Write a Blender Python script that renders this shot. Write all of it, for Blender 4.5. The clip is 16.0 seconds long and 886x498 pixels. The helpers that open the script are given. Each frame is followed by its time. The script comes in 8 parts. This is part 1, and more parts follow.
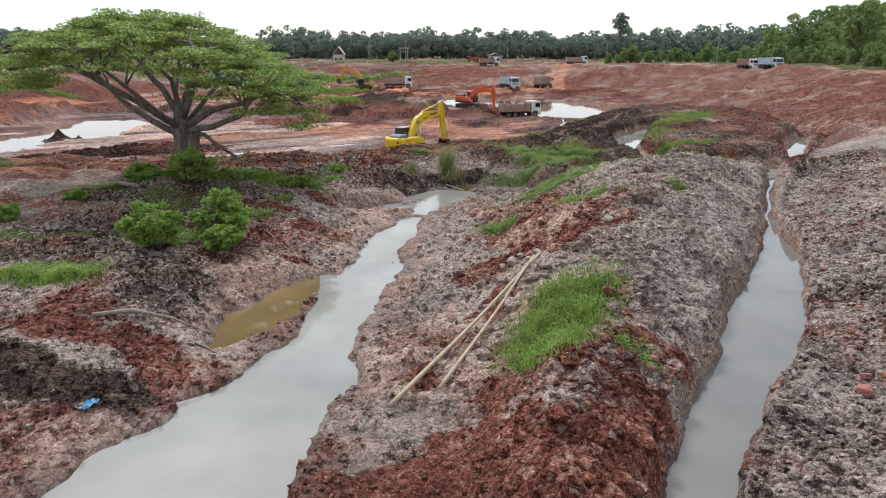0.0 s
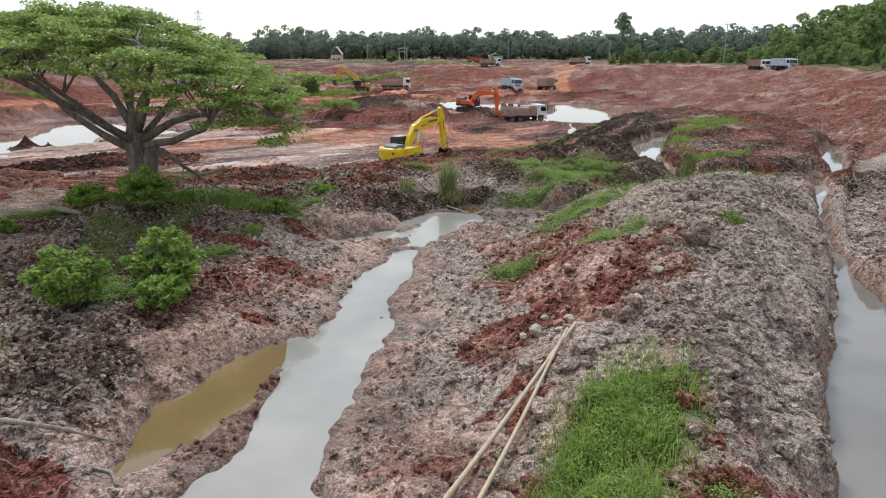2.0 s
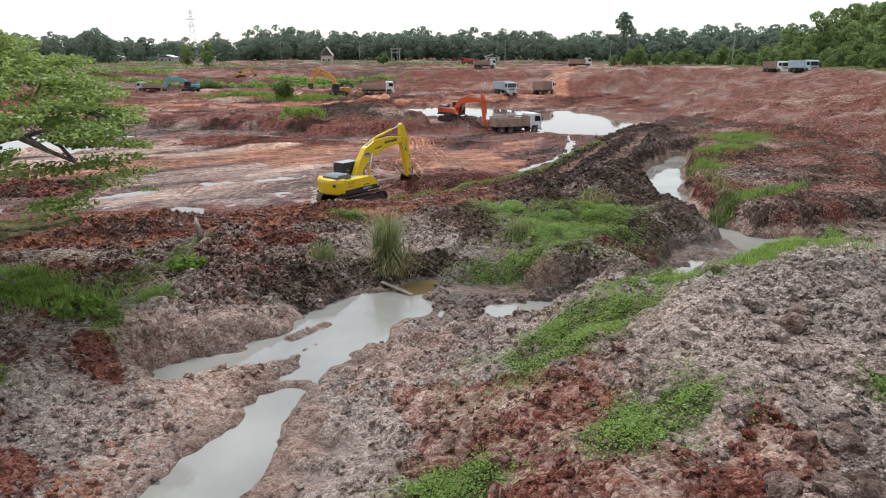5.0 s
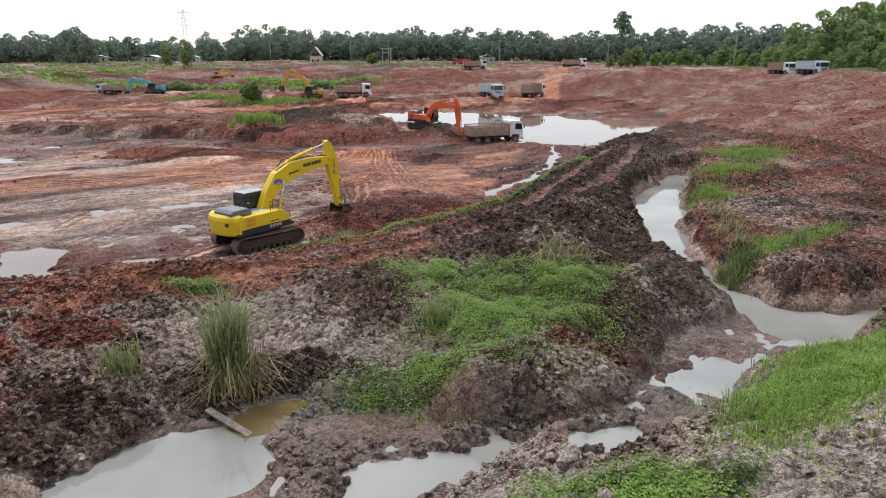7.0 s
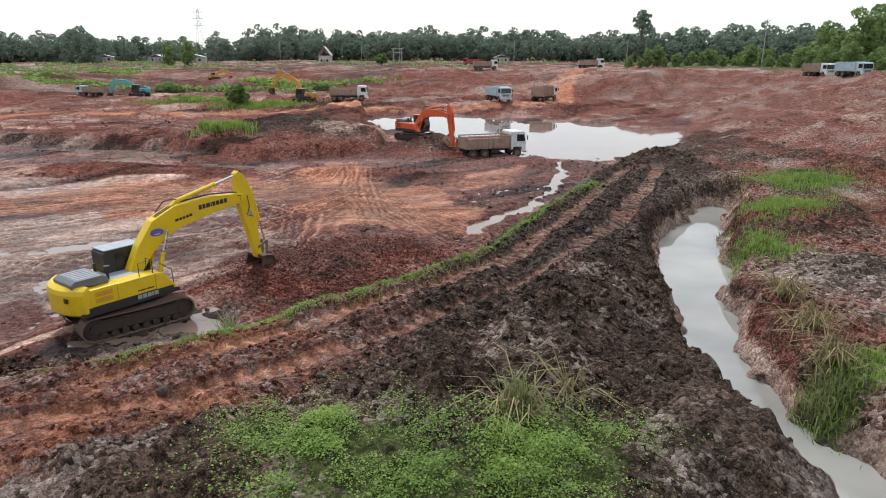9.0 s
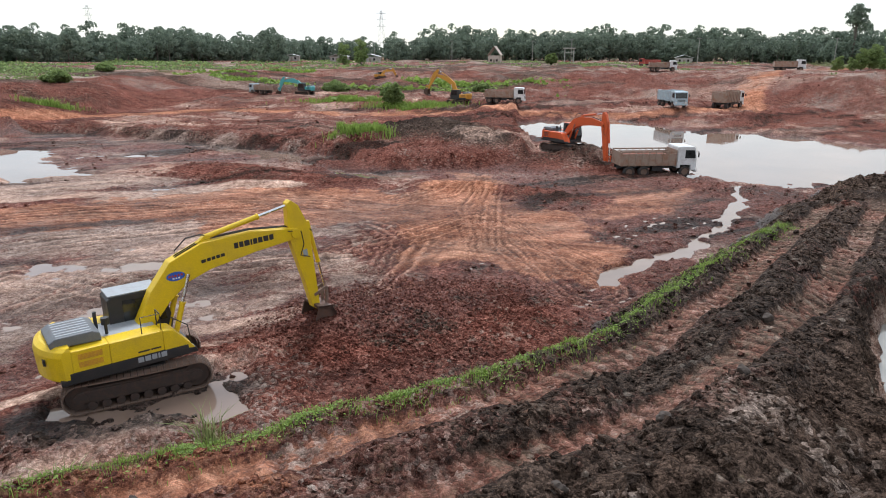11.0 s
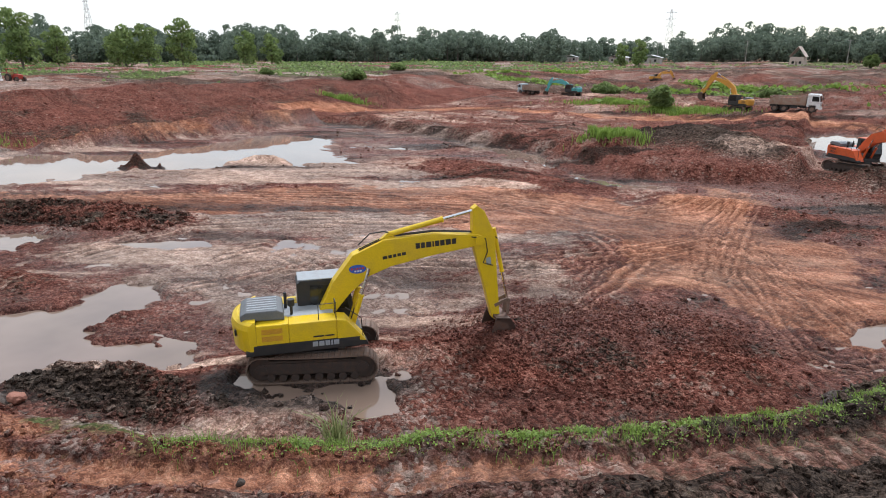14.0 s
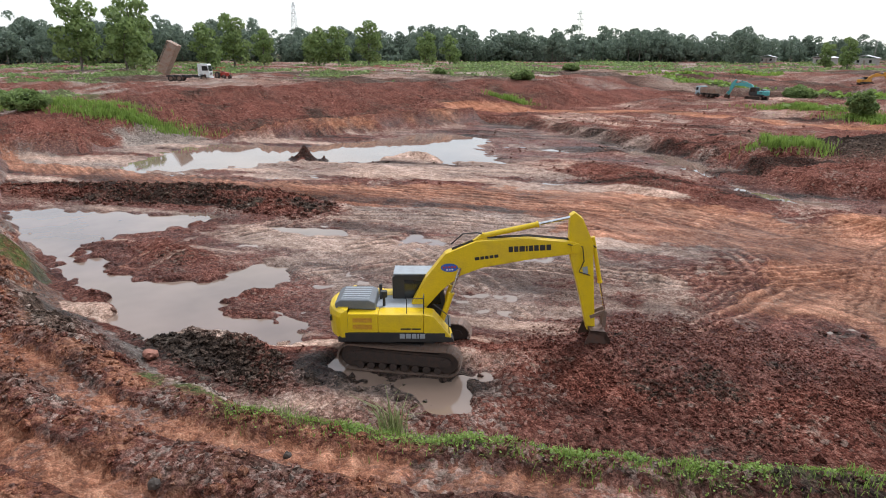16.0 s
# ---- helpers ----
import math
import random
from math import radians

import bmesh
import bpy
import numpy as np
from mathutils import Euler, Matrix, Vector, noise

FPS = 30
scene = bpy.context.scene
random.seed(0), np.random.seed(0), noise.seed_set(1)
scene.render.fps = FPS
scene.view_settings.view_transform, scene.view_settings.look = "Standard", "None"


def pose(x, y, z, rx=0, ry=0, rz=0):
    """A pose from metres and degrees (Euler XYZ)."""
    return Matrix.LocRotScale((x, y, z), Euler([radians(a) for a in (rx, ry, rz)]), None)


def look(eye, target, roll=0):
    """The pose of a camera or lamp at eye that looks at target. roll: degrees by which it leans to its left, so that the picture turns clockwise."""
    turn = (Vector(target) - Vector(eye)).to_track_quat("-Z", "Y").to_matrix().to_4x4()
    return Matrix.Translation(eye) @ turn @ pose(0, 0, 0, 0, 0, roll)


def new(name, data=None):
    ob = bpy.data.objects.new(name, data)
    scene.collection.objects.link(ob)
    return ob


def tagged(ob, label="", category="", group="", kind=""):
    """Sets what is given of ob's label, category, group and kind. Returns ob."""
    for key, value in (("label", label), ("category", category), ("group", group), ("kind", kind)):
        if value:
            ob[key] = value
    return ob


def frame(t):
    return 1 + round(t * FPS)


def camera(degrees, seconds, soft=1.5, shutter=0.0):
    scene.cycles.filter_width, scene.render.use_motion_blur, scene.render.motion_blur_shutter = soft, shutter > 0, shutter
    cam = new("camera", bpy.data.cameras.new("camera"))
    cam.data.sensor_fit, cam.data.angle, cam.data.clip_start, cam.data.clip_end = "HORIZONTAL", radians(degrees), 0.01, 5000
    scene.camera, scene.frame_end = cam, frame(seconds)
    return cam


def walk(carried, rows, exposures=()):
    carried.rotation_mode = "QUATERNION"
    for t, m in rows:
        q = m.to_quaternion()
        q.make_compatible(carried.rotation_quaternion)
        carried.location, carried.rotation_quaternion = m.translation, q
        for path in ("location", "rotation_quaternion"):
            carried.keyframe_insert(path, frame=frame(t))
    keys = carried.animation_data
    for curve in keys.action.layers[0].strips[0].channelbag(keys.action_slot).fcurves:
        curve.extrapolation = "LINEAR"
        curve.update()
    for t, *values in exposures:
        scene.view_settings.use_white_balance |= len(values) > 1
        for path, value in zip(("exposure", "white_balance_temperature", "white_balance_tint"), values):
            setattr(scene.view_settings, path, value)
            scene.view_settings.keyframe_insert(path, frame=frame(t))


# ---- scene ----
# ---- camera: a drone flying forward at ten metres, then turning to its left ----
cam = camera(68.6, 16.0, soft=1.0)
ROWS = [
    (0.0, 0.000, 0.000, 10.000, 0.00, -16.90, -0.00),
    (0.5, -0.012, 1.258, 10.032, -0.01, -16.90, -0.00),
    (1.0, -0.024, 2.846, 10.057, -0.02, -16.90, -0.02),
    (1.5, -0.042, 4.719, 10.071, -0.03, -16.89, -0.04),
    (2.0, -0.078, 6.835, 10.062, -0.04, -16.89, -0.05),
    (2.5, -0.084, 9.147, 10.074, -0.05, -16.89, -0.07),
    (3.0, 0.126, 11.555, 10.076, -0.06, -16.88, -0.07),
    (3.5, 0.612, 14.010, 10.064, -0.06, -16.88, -0.06),
    (4.0, 1.272, 16.500, 10.066, -0.06, -16.86, -0.06),
    (6.5, 5.802, 29.809, 9.992, -0.09, -16.80, -0.11),
    (7.0, 6.816, 32.609, 9.963, -0.09, -16.79, -0.12),
    (7.5, 7.728, 35.470, 9.946, -0.10, -16.78, -0.13),
    (8.0, 8.490, 38.407, 9.932, -0.08, -16.77, -0.15),
    (9.0, 9.800, 44.050, 9.960, 1.45, -16.80, -0.17),
    (9.5, 10.400, 47.050, 9.970, 4.60, -16.82, -0.18),
    (10.0, 10.850, 49.950, 9.980, 8.40, -16.84, -0.19),
    (10.5, 11.172, 51.887, 9.988, 12.43, -16.85, -0.20),
    (11.0, 11.382, 52.704, 9.909, 16.23, -16.86, -0.24),
    (11.5, 11.544, 53.260, 9.903, 20.19, -16.85, -0.24),
    (12.0, 11.754, 53.736, 9.903, 24.14, -16.85, -0.23),
    (12.5, 12.000, 54.173, 9.895, 28.10, -16.85, -0.26),
    (13.0, 12.288, 54.581, 9.897, 32.03, -16.87, -0.24),
    (13.5, 12.618, 54.983, 9.900, 35.96, -16.89, -0.22),
    (14.0, 12.990, 55.370, 9.914, 39.88, -16.88, -0.23),
    (14.5, 13.398, 55.774, 9.942, 43.79, -16.90, -0.23),
    (15.0, 13.824, 56.202, 9.969, 47.72, -16.92, -0.22),
    (15.5, 14.256, 56.651, 10.001, 51.63, -16.94, -0.18),
    (16.0, 14.730, 57.199, 10.010, 55.15, -16.94, -0.15),
]
walk(cam, [(t, pose(x, y, z, 90 + pitch, roll, yaw)) for t, x, y, z, yaw, pitch, roll in ROWS])

# ---- world: thin bright overcast with a veiled sun ----
SUN_EL, SUN_AZ = 56.0, 338.0      # degrees: height, and compass bearing seen from +y clockwise
world = bpy.data.worlds.new("sky")
scene.world = world
world.use_nodes = True
wn, wl = world.node_tree.nodes, world.node_tree.links
wn.clear()
w_out = wn.new("ShaderNodeOutputWorld")
w_bg = wn.new("ShaderNodeBackground")
w_sky = wn.new("ShaderNodeTexSky")
w_sky.sky_type, w_sky.sun_disc = "NISHITA", False
w_sky.sun_elevation, w_sky.sun_rotation = radians(SUN_EL), radians(SUN_AZ)
w_scale = wn.new("ShaderNodeVectorMath")
w_scale.operation, w_scale.inputs[3].default_value = "SCALE", 0.11
w_co = wn.new("ShaderNodeTexCoord")
w_map = wn.new("ShaderNodeMapping")
w_map.inputs["Scale"].default_value = (1.0, 1.0, 3.2)
w_noise = wn.new("ShaderNodeTexNoise")
w_noise.inputs["Scale"].default_value, w_noise.inputs["Detail"].default_value = 2.3, 6.0
w_ramp = wn.new("ShaderNodeValToRGB")
w_ramp.color_ramp.elements[0].position, w_ramp.color_ramp.elements[0].color = 0.36, (0.50, 0.50, 0.50, 1)
w_ramp.color_ramp.elements[1].position, w_ramp.color_ramp.elements[1].color = 0.60, (0.97, 0.97, 0.97, 1)
w_cloud = wn.new("ShaderNodeValToRGB")     # cloud brightness from the horizon up
w_cloud.color_ramp.elements[0].position, w_cloud.color_ramp.elements[0].color = 0.50, (0.70, 0.725, 0.74, 1)
w_cloud.color_ramp.elements[1].position, w_cloud.color_ramp.elements[1].color = 0.80, (0.70, 0.75, 0.82, 1)
w_sep = wn.new("ShaderNodeSeparateXYZ")
w_half = wn.new("ShaderNodeMath")
w_half.operation, w_half.inputs[1].default_value, w_half.inputs[2].default_value = "MULTIPLY_ADD", 0.5, 0.5
w_mix = wn.new("ShaderNodeMix")
w_mix.data_type = "RGBA"
wl.new(w_co.outputs["Generated"], w_map.inputs["Vector"])
wl.new(w_map.outputs["Vector"], w_noise.inputs["Vector"])
wl.new(w_noise.outputs["Fac"], w_ramp.inputs["Fac"])
wl.new(w_co.outputs["Generated"], w_sep.inputs[0])
wl.new(w_sep.outputs["Z"], w_half.inputs[0])
wl.new(w_half.outputs[0], w_cloud.inputs["Fac"])
wl.new(w_sky.outputs[0], w_scale.inputs[0])
wl.new(w_ramp.outputs["Color"], w_mix.inputs["Factor"])
wl.new(w_scale.outputs[0], w_mix.inputs["A"])
wl.new(w_cloud.outputs["Color"], w_mix.inputs["B"])
wl.new(w_mix.outputs["Result"], w_bg.inputs["Color"])
wl.new(w_bg.outputs[0], w_out.inputs["Surface"])
w_bg.inputs["Strength"].default_value = 1.40

sun = new("sun", bpy.data.lights.new("sun", "SUN"))
sun.data.energy, sun.data.angle, sun.data.color = 2.8, radians(14), (0.945, 0.98, 1.05)
_az, _el = radians(SUN_AZ), radians(SUN_EL)
sun.matrix_basis = look((0, 0, 60), (-60 * math.sin(_az) * math.cos(_el), -60 * math.cos(_az) * math.cos(_el), 60 - 60 * math.sin(_el)))
scene.view_settings.exposure = 0.13

# ---- materials ----
def nodes_of(name):
    m = bpy.data.materials.new(name)
    m.use_nodes = True
    n, l = m.node_tree.nodes, m.node_tree.links
    n.clear()
    out = n.new("ShaderNodeOutputMaterial")
    b = n.new("ShaderNodeBsdfPrincipled")
    l.new(b.outputs[0], out.inputs["Surface"])
    return m, n, l, b


def noise_node(n, l, scale, detail=4.0, rough=0.55, vec=None):
    t = n.new("ShaderNodeTexNoise")
    t.inputs["Scale"].default_value, t.inputs["Detail"].default_value, t.inputs["Roughness"].default_value = scale, detail, rough
    if vec is not None:
        l.new(vec, t.inputs["Vector"])
    return t


def ramp_node(n, l, fac, stops):
    r = n.new("ShaderNodeValToRGB")
    e = r.color_ramp.elements
    while len(e) < len(stops):
        e.new(0.5)
    for k, (p, c) in enumerate(stops):
        e[k].position = p
        e[k].color = (c, c, c, 1) if isinstance(c, (int, float)) else (*c, 1)
    l.new(fac, r.inputs["Fac"])
    return r


def mix_node(n, l, fac, a, b, blend="MIX"):
    m = n.new("ShaderNodeMix")
    m.data_type, m.blend_type = "RGBA", blend
    for key, v in (("Factor", fac), ("A", a), ("B", b)):
        if isinstance(v, (int, float)):
            m.inputs[key].default_value = v if key == "Factor" else (v, v, v, 1)
        elif isinstance(v, tuple):
            m.inputs[key].default_value = (*v, 1)
        else:
            l.new(v, m.inputs[key])
    return m.outputs["Result"]


def paint(name, col, rough=0.45, metal=0.0, dirt=0.35, dirtcol=(0.20, 0.10, 0.065), scale=3.0, bump=0.05, fine=30.0):
    """Painted or bare surface with two scales of wear and dust."""
    m, n, l, b = nodes_of(name)
    co = n.new("ShaderNodeTexCoord").outputs["Object"]
    big, small = noise_node(n, l, scale, 5, 0.6, co), noise_node(n, l, fine, 3, 0.6, co)
    patch = ramp_node(n, l, big.outputs["Fac"], [(0.45, 0.0), (0.75, 1.0)])
    speck = ramp_node(n, l, small.outputs["Fac"], [(0.3, 0.88), (0.7, 1.1)])
    base = mix_node(n, l, 1.0, col, speck.outputs["Color"], "MULTIPLY")
    amount = n.new("ShaderNodeMath")
    amount.operation, amount.inputs[1].default_value = "MULTIPLY", dirt
    l.new(patch.outputs["Color"], amount.inputs[0])
    l.new(mix_node(n, l, amount.outputs[0], base, dirtcol), b.inputs["Base Color"])
    rr = n.new("ShaderNodeMath")
    rr.operation, rr.inputs[1].default_value, rr.inputs[2].default_value = "MULTIPLY_ADD", 0.3, rough
    l.new(patch.outputs["Color"], rr.inputs[0])
    l.new(rr.outputs[0], b.inputs["Roughness"])
    b.inputs["Metallic"].default_value = metal
    if bump:
        bp = n.new("ShaderNodeBump")
        bp.inputs["Strength"].default_value, bp.inputs["Distance"].default_value = bump, 0.01
        l.new(small.outputs["Fac"], bp.inputs["Height"])
        l.new(bp.outputs[0], b.inputs["Normal"])
    return m


def soil_material():
    """Laterite, clay and mud, mixed by what kind of ground lies where, with lumps of several sizes."""
    m, n, l, b = nodes_of("soil")
    geo = n.new("ShaderNodeNewGeometry").outputs["Position"]
    ka, kb = n.new("ShaderNodeAttribute"), n.new("ShaderNodeAttribute")
    ka.attribute_name, kb.attribute_name = "kind_a", "kind_b"
    sa, sb = n.new("ShaderNodeSeparateColor"), n.new("ShaderNodeSeparateColor")
    l.new(ka.outputs["Color"], sa.inputs[0])
    l.new(kb.outputs["Color"], sb.inputs[0])

    def maths(op, a, c, d=None):
        k = n.new("ShaderNodeMath")
        k.operation = op
        for slot, v in enumerate((a, c, d)):
            if v is None:
                continue
            if isinstance(v, (int, float)):
                k.inputs[slot].default_value = v
            else:
                l.new(v, k.inputs[slot])
        return k.outputs[0]
    n1, n2, n3 = noise_node(n, l, 0.35, 5, 0.6, geo), noise_node(n, l, 1.7, 7, 0.72, geo), noise_node(n, l, 13.0, 5, 0.7, geo)
    bend = noise_node(n, l, 6.0, 3, 0.6, geo)
    shift = n.new("ShaderNodeVectorMath")
    shift.operation, shift.inputs[3].default_value = "SCALE", 0.16
    l.new(bend.outputs["Color"], shift.inputs[0])
    moved = n.new("ShaderNodeVectorMath")
    moved.operation = "ADD"
    l.new(geo, moved.inputs[0])
    l.new(shift.outputs[0], moved.inputs[1])
    lumps = []
    for scale in (3.2, 7.5, 19.0):
        v = n.new("ShaderNodeTexVoronoi")
        v.inputs["Scale"].default_value = scale
        l.new(moved.outputs[0], v.inputs["Vector"])
        lumps.append(v)
    chance = [n.new("ShaderNodeSeparateColor") for _ in lumps]
    for v, c in zip(lumps, chance):
        l.new(v.outputs["Color"], c.inputs[0])

    # tone of one lump: drifting patches, and each lump a little its own
    own = maths("MULTIPLY_ADD", chance[1].outputs[0], 0.34, maths("MULTIPLY_ADD", n2.outputs["Fac"], 1.0, -0.17))
    own = maths("MULTIPLY_ADD", chance[2].outputs[0], 0.36, maths("ADD", own, -0.18))

    own = maths("MULTIPLY_ADD", maths("ADD", own, -0.5), 1.15, 0.50)

    def tone(stops):
        return ramp_node(n, l, own, stops).outputs["Color"]
    clay = tone([(0.12, (0.130, 0.098, 0.082)), (0.5, (0.410, 0.328, 0.276)), (0.9, (0.600, 0.505, 0.440))])
    red = tone([(0.15, (0.075, 0.025, 0.018)), (0.5, (0.188, 0.064, 0.045)), (0.88, (0.390, 0.185, 0.140))])
    dark = tone([(0.18, (0.018, 0.012, 0.009)), (0.5, (0.070, 0.048, 0.036)), (0.88, (0.180, 0.126, 0.097))])
    orange = tone([(0.15, (0.200, 0.075, 0.044)), (0.5, (0.385, 0.155, 0.087)), (0.85, (0.570, 0.292, 0.184))])
    pale = tone([(0.15, (0.170, 0.105, 0.080)), (0.5, (0.395, 0.262, 0.203)), (0.85, (0.590, 0.450, 0.372))])
    green = tone([(0.18, (0.035, 0.045, 0.016)), (0.5, (0.075, 0.095, 0.030)), (0.82, (0.150, 0.170, 0.065))])

    def sharpened(fac, src, amount, lump):
        """An uneven edge for a kind of ground; single lumps stray across it."""
        c = maths("MULTIPLY_ADD", maths("ADD", src.outputs["Fac"], -0.5), amount, fac)
        c = maths("MULTIPLY_ADD", maths("ADD", lump, -0.5), 0.34, c)
        r = n.new("ShaderNodeMapRange")
        r.inputs["From Min"].default_value, r.inputs["From Max"].default_value = 0.32, 0.68
        l.new(c, r.inputs["Value"])
        return r.outputs["Result"]
    col = clay
    for fac, other, amount in ((sa.outputs[0], red, 0.9), (sa.outputs[1], dark, 1.0), (sa.outputs[2], orange, 0.8), (sb.outputs[0], pale, 1.0), (sb.outputs[1], green, 1.5)):
        col = mix_node(n, l, sharpened(fac, n2, amount, chance[1].outputs[1]), col, other)
    # a few paler stones among the lumps
    stone = ramp_node(n, l, chance[0].outputs[2], [(0.90, 0.0), (0.93, 1.0)])
    core = ramp_node(n, l, lumps[0].outputs["Distance"], [(0.30, 1.0), (0.42, 0.0)])
    smooth_part = maths("ADD", maths("ADD", sa.outputs[2], sb.outputs[0]), maths("ADD", sb.outputs[1], sb.outputs[2]))
    rough_part = n.new("ShaderNodeMapRange")
    rough_part.inputs["From Min"].default_value, rough_part.inputs["From Max"].default_value = 0.15, 0.95
    rough_part.inputs["To Min"].default_value, rough_part.inputs["To Max"].default_value = 1.0, 0.22
    l.new(smooth_part, rough_part.inputs["Value"])
    lift = maths("MULTIPLY", maths("MULTIPLY", stone.outputs["Color"], core.outputs["Color"]), maths("MULTIPLY", rough_part.outputs[0], 0.45))
    col = mix_node(n, l, lift, col, (0.40, 0.34, 0.28))
    grain = ramp_node(n, l, n3.outputs["Fac"], [(0.28, 0.54), (0.5, 1.0), (0.72, 1.40)])
    col = mix_node(n, l, 1.0, col, grain.outputs["Color"], "MULTIPLY")
    n4 = noise_node(n, l, 36.0, 2, 0.6, geo)
    grit = ramp_node(n, l, n4.outputs["Fac"], [(0.30, 0.62), (0.5, 1.0), (0.70, 1.34)])
    col = mix_node(n, l, 1.0, col, grit.outputs["Color"], "MULTIPLY")
    # wheel-worn streaks along the tracks through the pit
    turn = n.new("ShaderNodeMapping")
    turn.inputs["Rotation"].default_value, turn.inputs["Scale"].default_value = (0, 0, radians(-40)), (0.10, 1.5, 1.0)
    l.new(geo, turn.inputs["Vector"])
    streak = noise_node(n, l, 1.0, 6, 0.7, turn.outputs["Vector"])
    worn = ramp_node(n, l, streak.outputs["Fac"], [(0.34, (0.42, 0.34, 0.30)), (0.5, (1.0, 1.0, 1.0)), (0.66, (1.32, 1.34, 1.35))])
    share = maths("MULTIPLY", maths("MINIMUM", maths("ADD", sa.outputs[2], maths("MULTIPLY", sb.outputs[0], 0.7)), 1.0), 0.9)
    col = mix_node(n, l, share, col, mix_node(n, l, 1.0, col, worn.outputs["Color"], "MULTIPLY"))
    drift = noise_node(n, l, 0.16, 3, 0.55, geo)
    warm = ramp_node(n, l, drift.outputs["Fac"], [(0.40, (1.0, 0.95, 0.92)), (0.62, (0.99, 1.0, 1.0))])
    col = mix_node(n, l, 1.0, col, warm.outputs["Color"], "MULTIPLY")
    wide = ramp_node(n, l, n1.outputs["Fac"], [(0.3, 0.66), (0.7, 1.28)])
    col = mix_node(n, l, 1.0, col, wide.outputs["Color"], "MULTIPLY")
    # paler crests and darker grooves along the marks of wheels and tracks
    breakup = ramp_node(n, l, n2.outputs["Fac"], [(0.30, 0.35), (0.55, 1.0)])
    crest = maths("MULTIPLY", ka.outputs["Alpha"], breakup.outputs["Color"])
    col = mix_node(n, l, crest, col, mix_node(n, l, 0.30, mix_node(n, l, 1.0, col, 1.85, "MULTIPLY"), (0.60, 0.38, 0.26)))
    groove = maths("MULTIPLY", kb.outputs["Alpha"], breakup.outputs["Color"])
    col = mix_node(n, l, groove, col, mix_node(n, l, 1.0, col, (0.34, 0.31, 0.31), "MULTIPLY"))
    wet = mix_node(n, l, sb.outputs[2], 1.0, 0.52)
    l.new(mix_node(n, l, 1.0, col, wet, "MULTIPLY"), b.inputs["Base Color"])
    rr = n.new("ShaderNodeMapRange")
    rr.inputs["To Min"].default_value, rr.inputs["To Max"].default_value = 0.95, 0.32
    l.new(maths("MULTIPLY", sb.outputs[2], breakup.outputs["Color"]), rr.inputs["Value"])
    l.new(rr.outputs[0], b.inputs["Roughness"])
    l.new(maths("MULTIPLY_ADD", sb.outputs[2], 0.20, 0.05), b.inputs["Specular IOR Level"])
    # relief: round lumps of three sizes and grit
    relief = maths("MULTIPLY", maths("SUBTRACT", 0.6, lumps[0].outputs["Distance"]), maths("MULTIPLY_ADD", chance[0].outputs[0], 1.2, 0.3))
    relief = maths("MULTIPLY_ADD", maths("MULTIPLY", maths("SUBTRACT", 0.6, lumps[1].outputs["Distance"]), maths("MULTIPLY_ADD", chance[1].outputs[2], 1.0, 0.4)), 0.55, relief)
    relief = maths("MULTIPLY_ADD", maths("SUBTRACT", 0.6, lumps[2].outputs["Distance"]), 0.22, relief)
    heaps = n.new("ShaderNodeTexVoronoi")
    heaps.inputs["Scale"].default_value = 0.85
    l.new(moved.outputs[0], heaps.inputs["Vector"])
    relief = maths("MULTIPLY_ADD", maths("SUBTRACT", 0.6, heaps.outputs["Distance"]), 1.1, relief)
    relief = maths("MULTIPLY", relief, rough_part.outputs[0])
    relief = maths("MULTIPLY_ADD", n3.outputs["Fac"], 0.50, relief)
    relief = maths("MULTIPLY_ADD", n4.outputs["Fac"], 0.14, relief)
    bp = n.new("ShaderNodeBump")
    bp.inputs["Strength"].default_value, bp.inputs["Distance"].default_value = 1.0, 0.22
    l.new(relief, bp.inputs["Height"])
    l.new(bp.outputs[0], b.inputs["Normal"])
    return m


def water_material(name, col):
    m, n, l, b = nodes_of(name)
    geo = n.new("ShaderNodeNewGeometry").outputs["Position"]
    n1, n2 = noise_node(n, l, 0.25, 3, 0.5, geo), noise_node(n, l, 3.0, 2, 0.5, geo)
    tint = ramp_node(n, l, n1.outputs["Fac"], [(0.3, tuple(c * 0.8 for c in col)), (0.7, tuple(c * 1.2 for c in col))])
    l.new(tint.outputs["Color"], b.inputs["Base Color"])
    b.inputs["Roughness"].default_value = 0.03
    b.inputs["IOR"].default_value = 1.62
    bp = n.new("ShaderNodeBump")
    bp.inputs["Strength"].default_value, bp.inputs["Distance"].default_value = 0.02, 0.02
    l.new(n2.outputs["Fac"], bp.inputs["Height"])
    l.new(bp.outputs[0], b.inputs["Normal"])
    return m


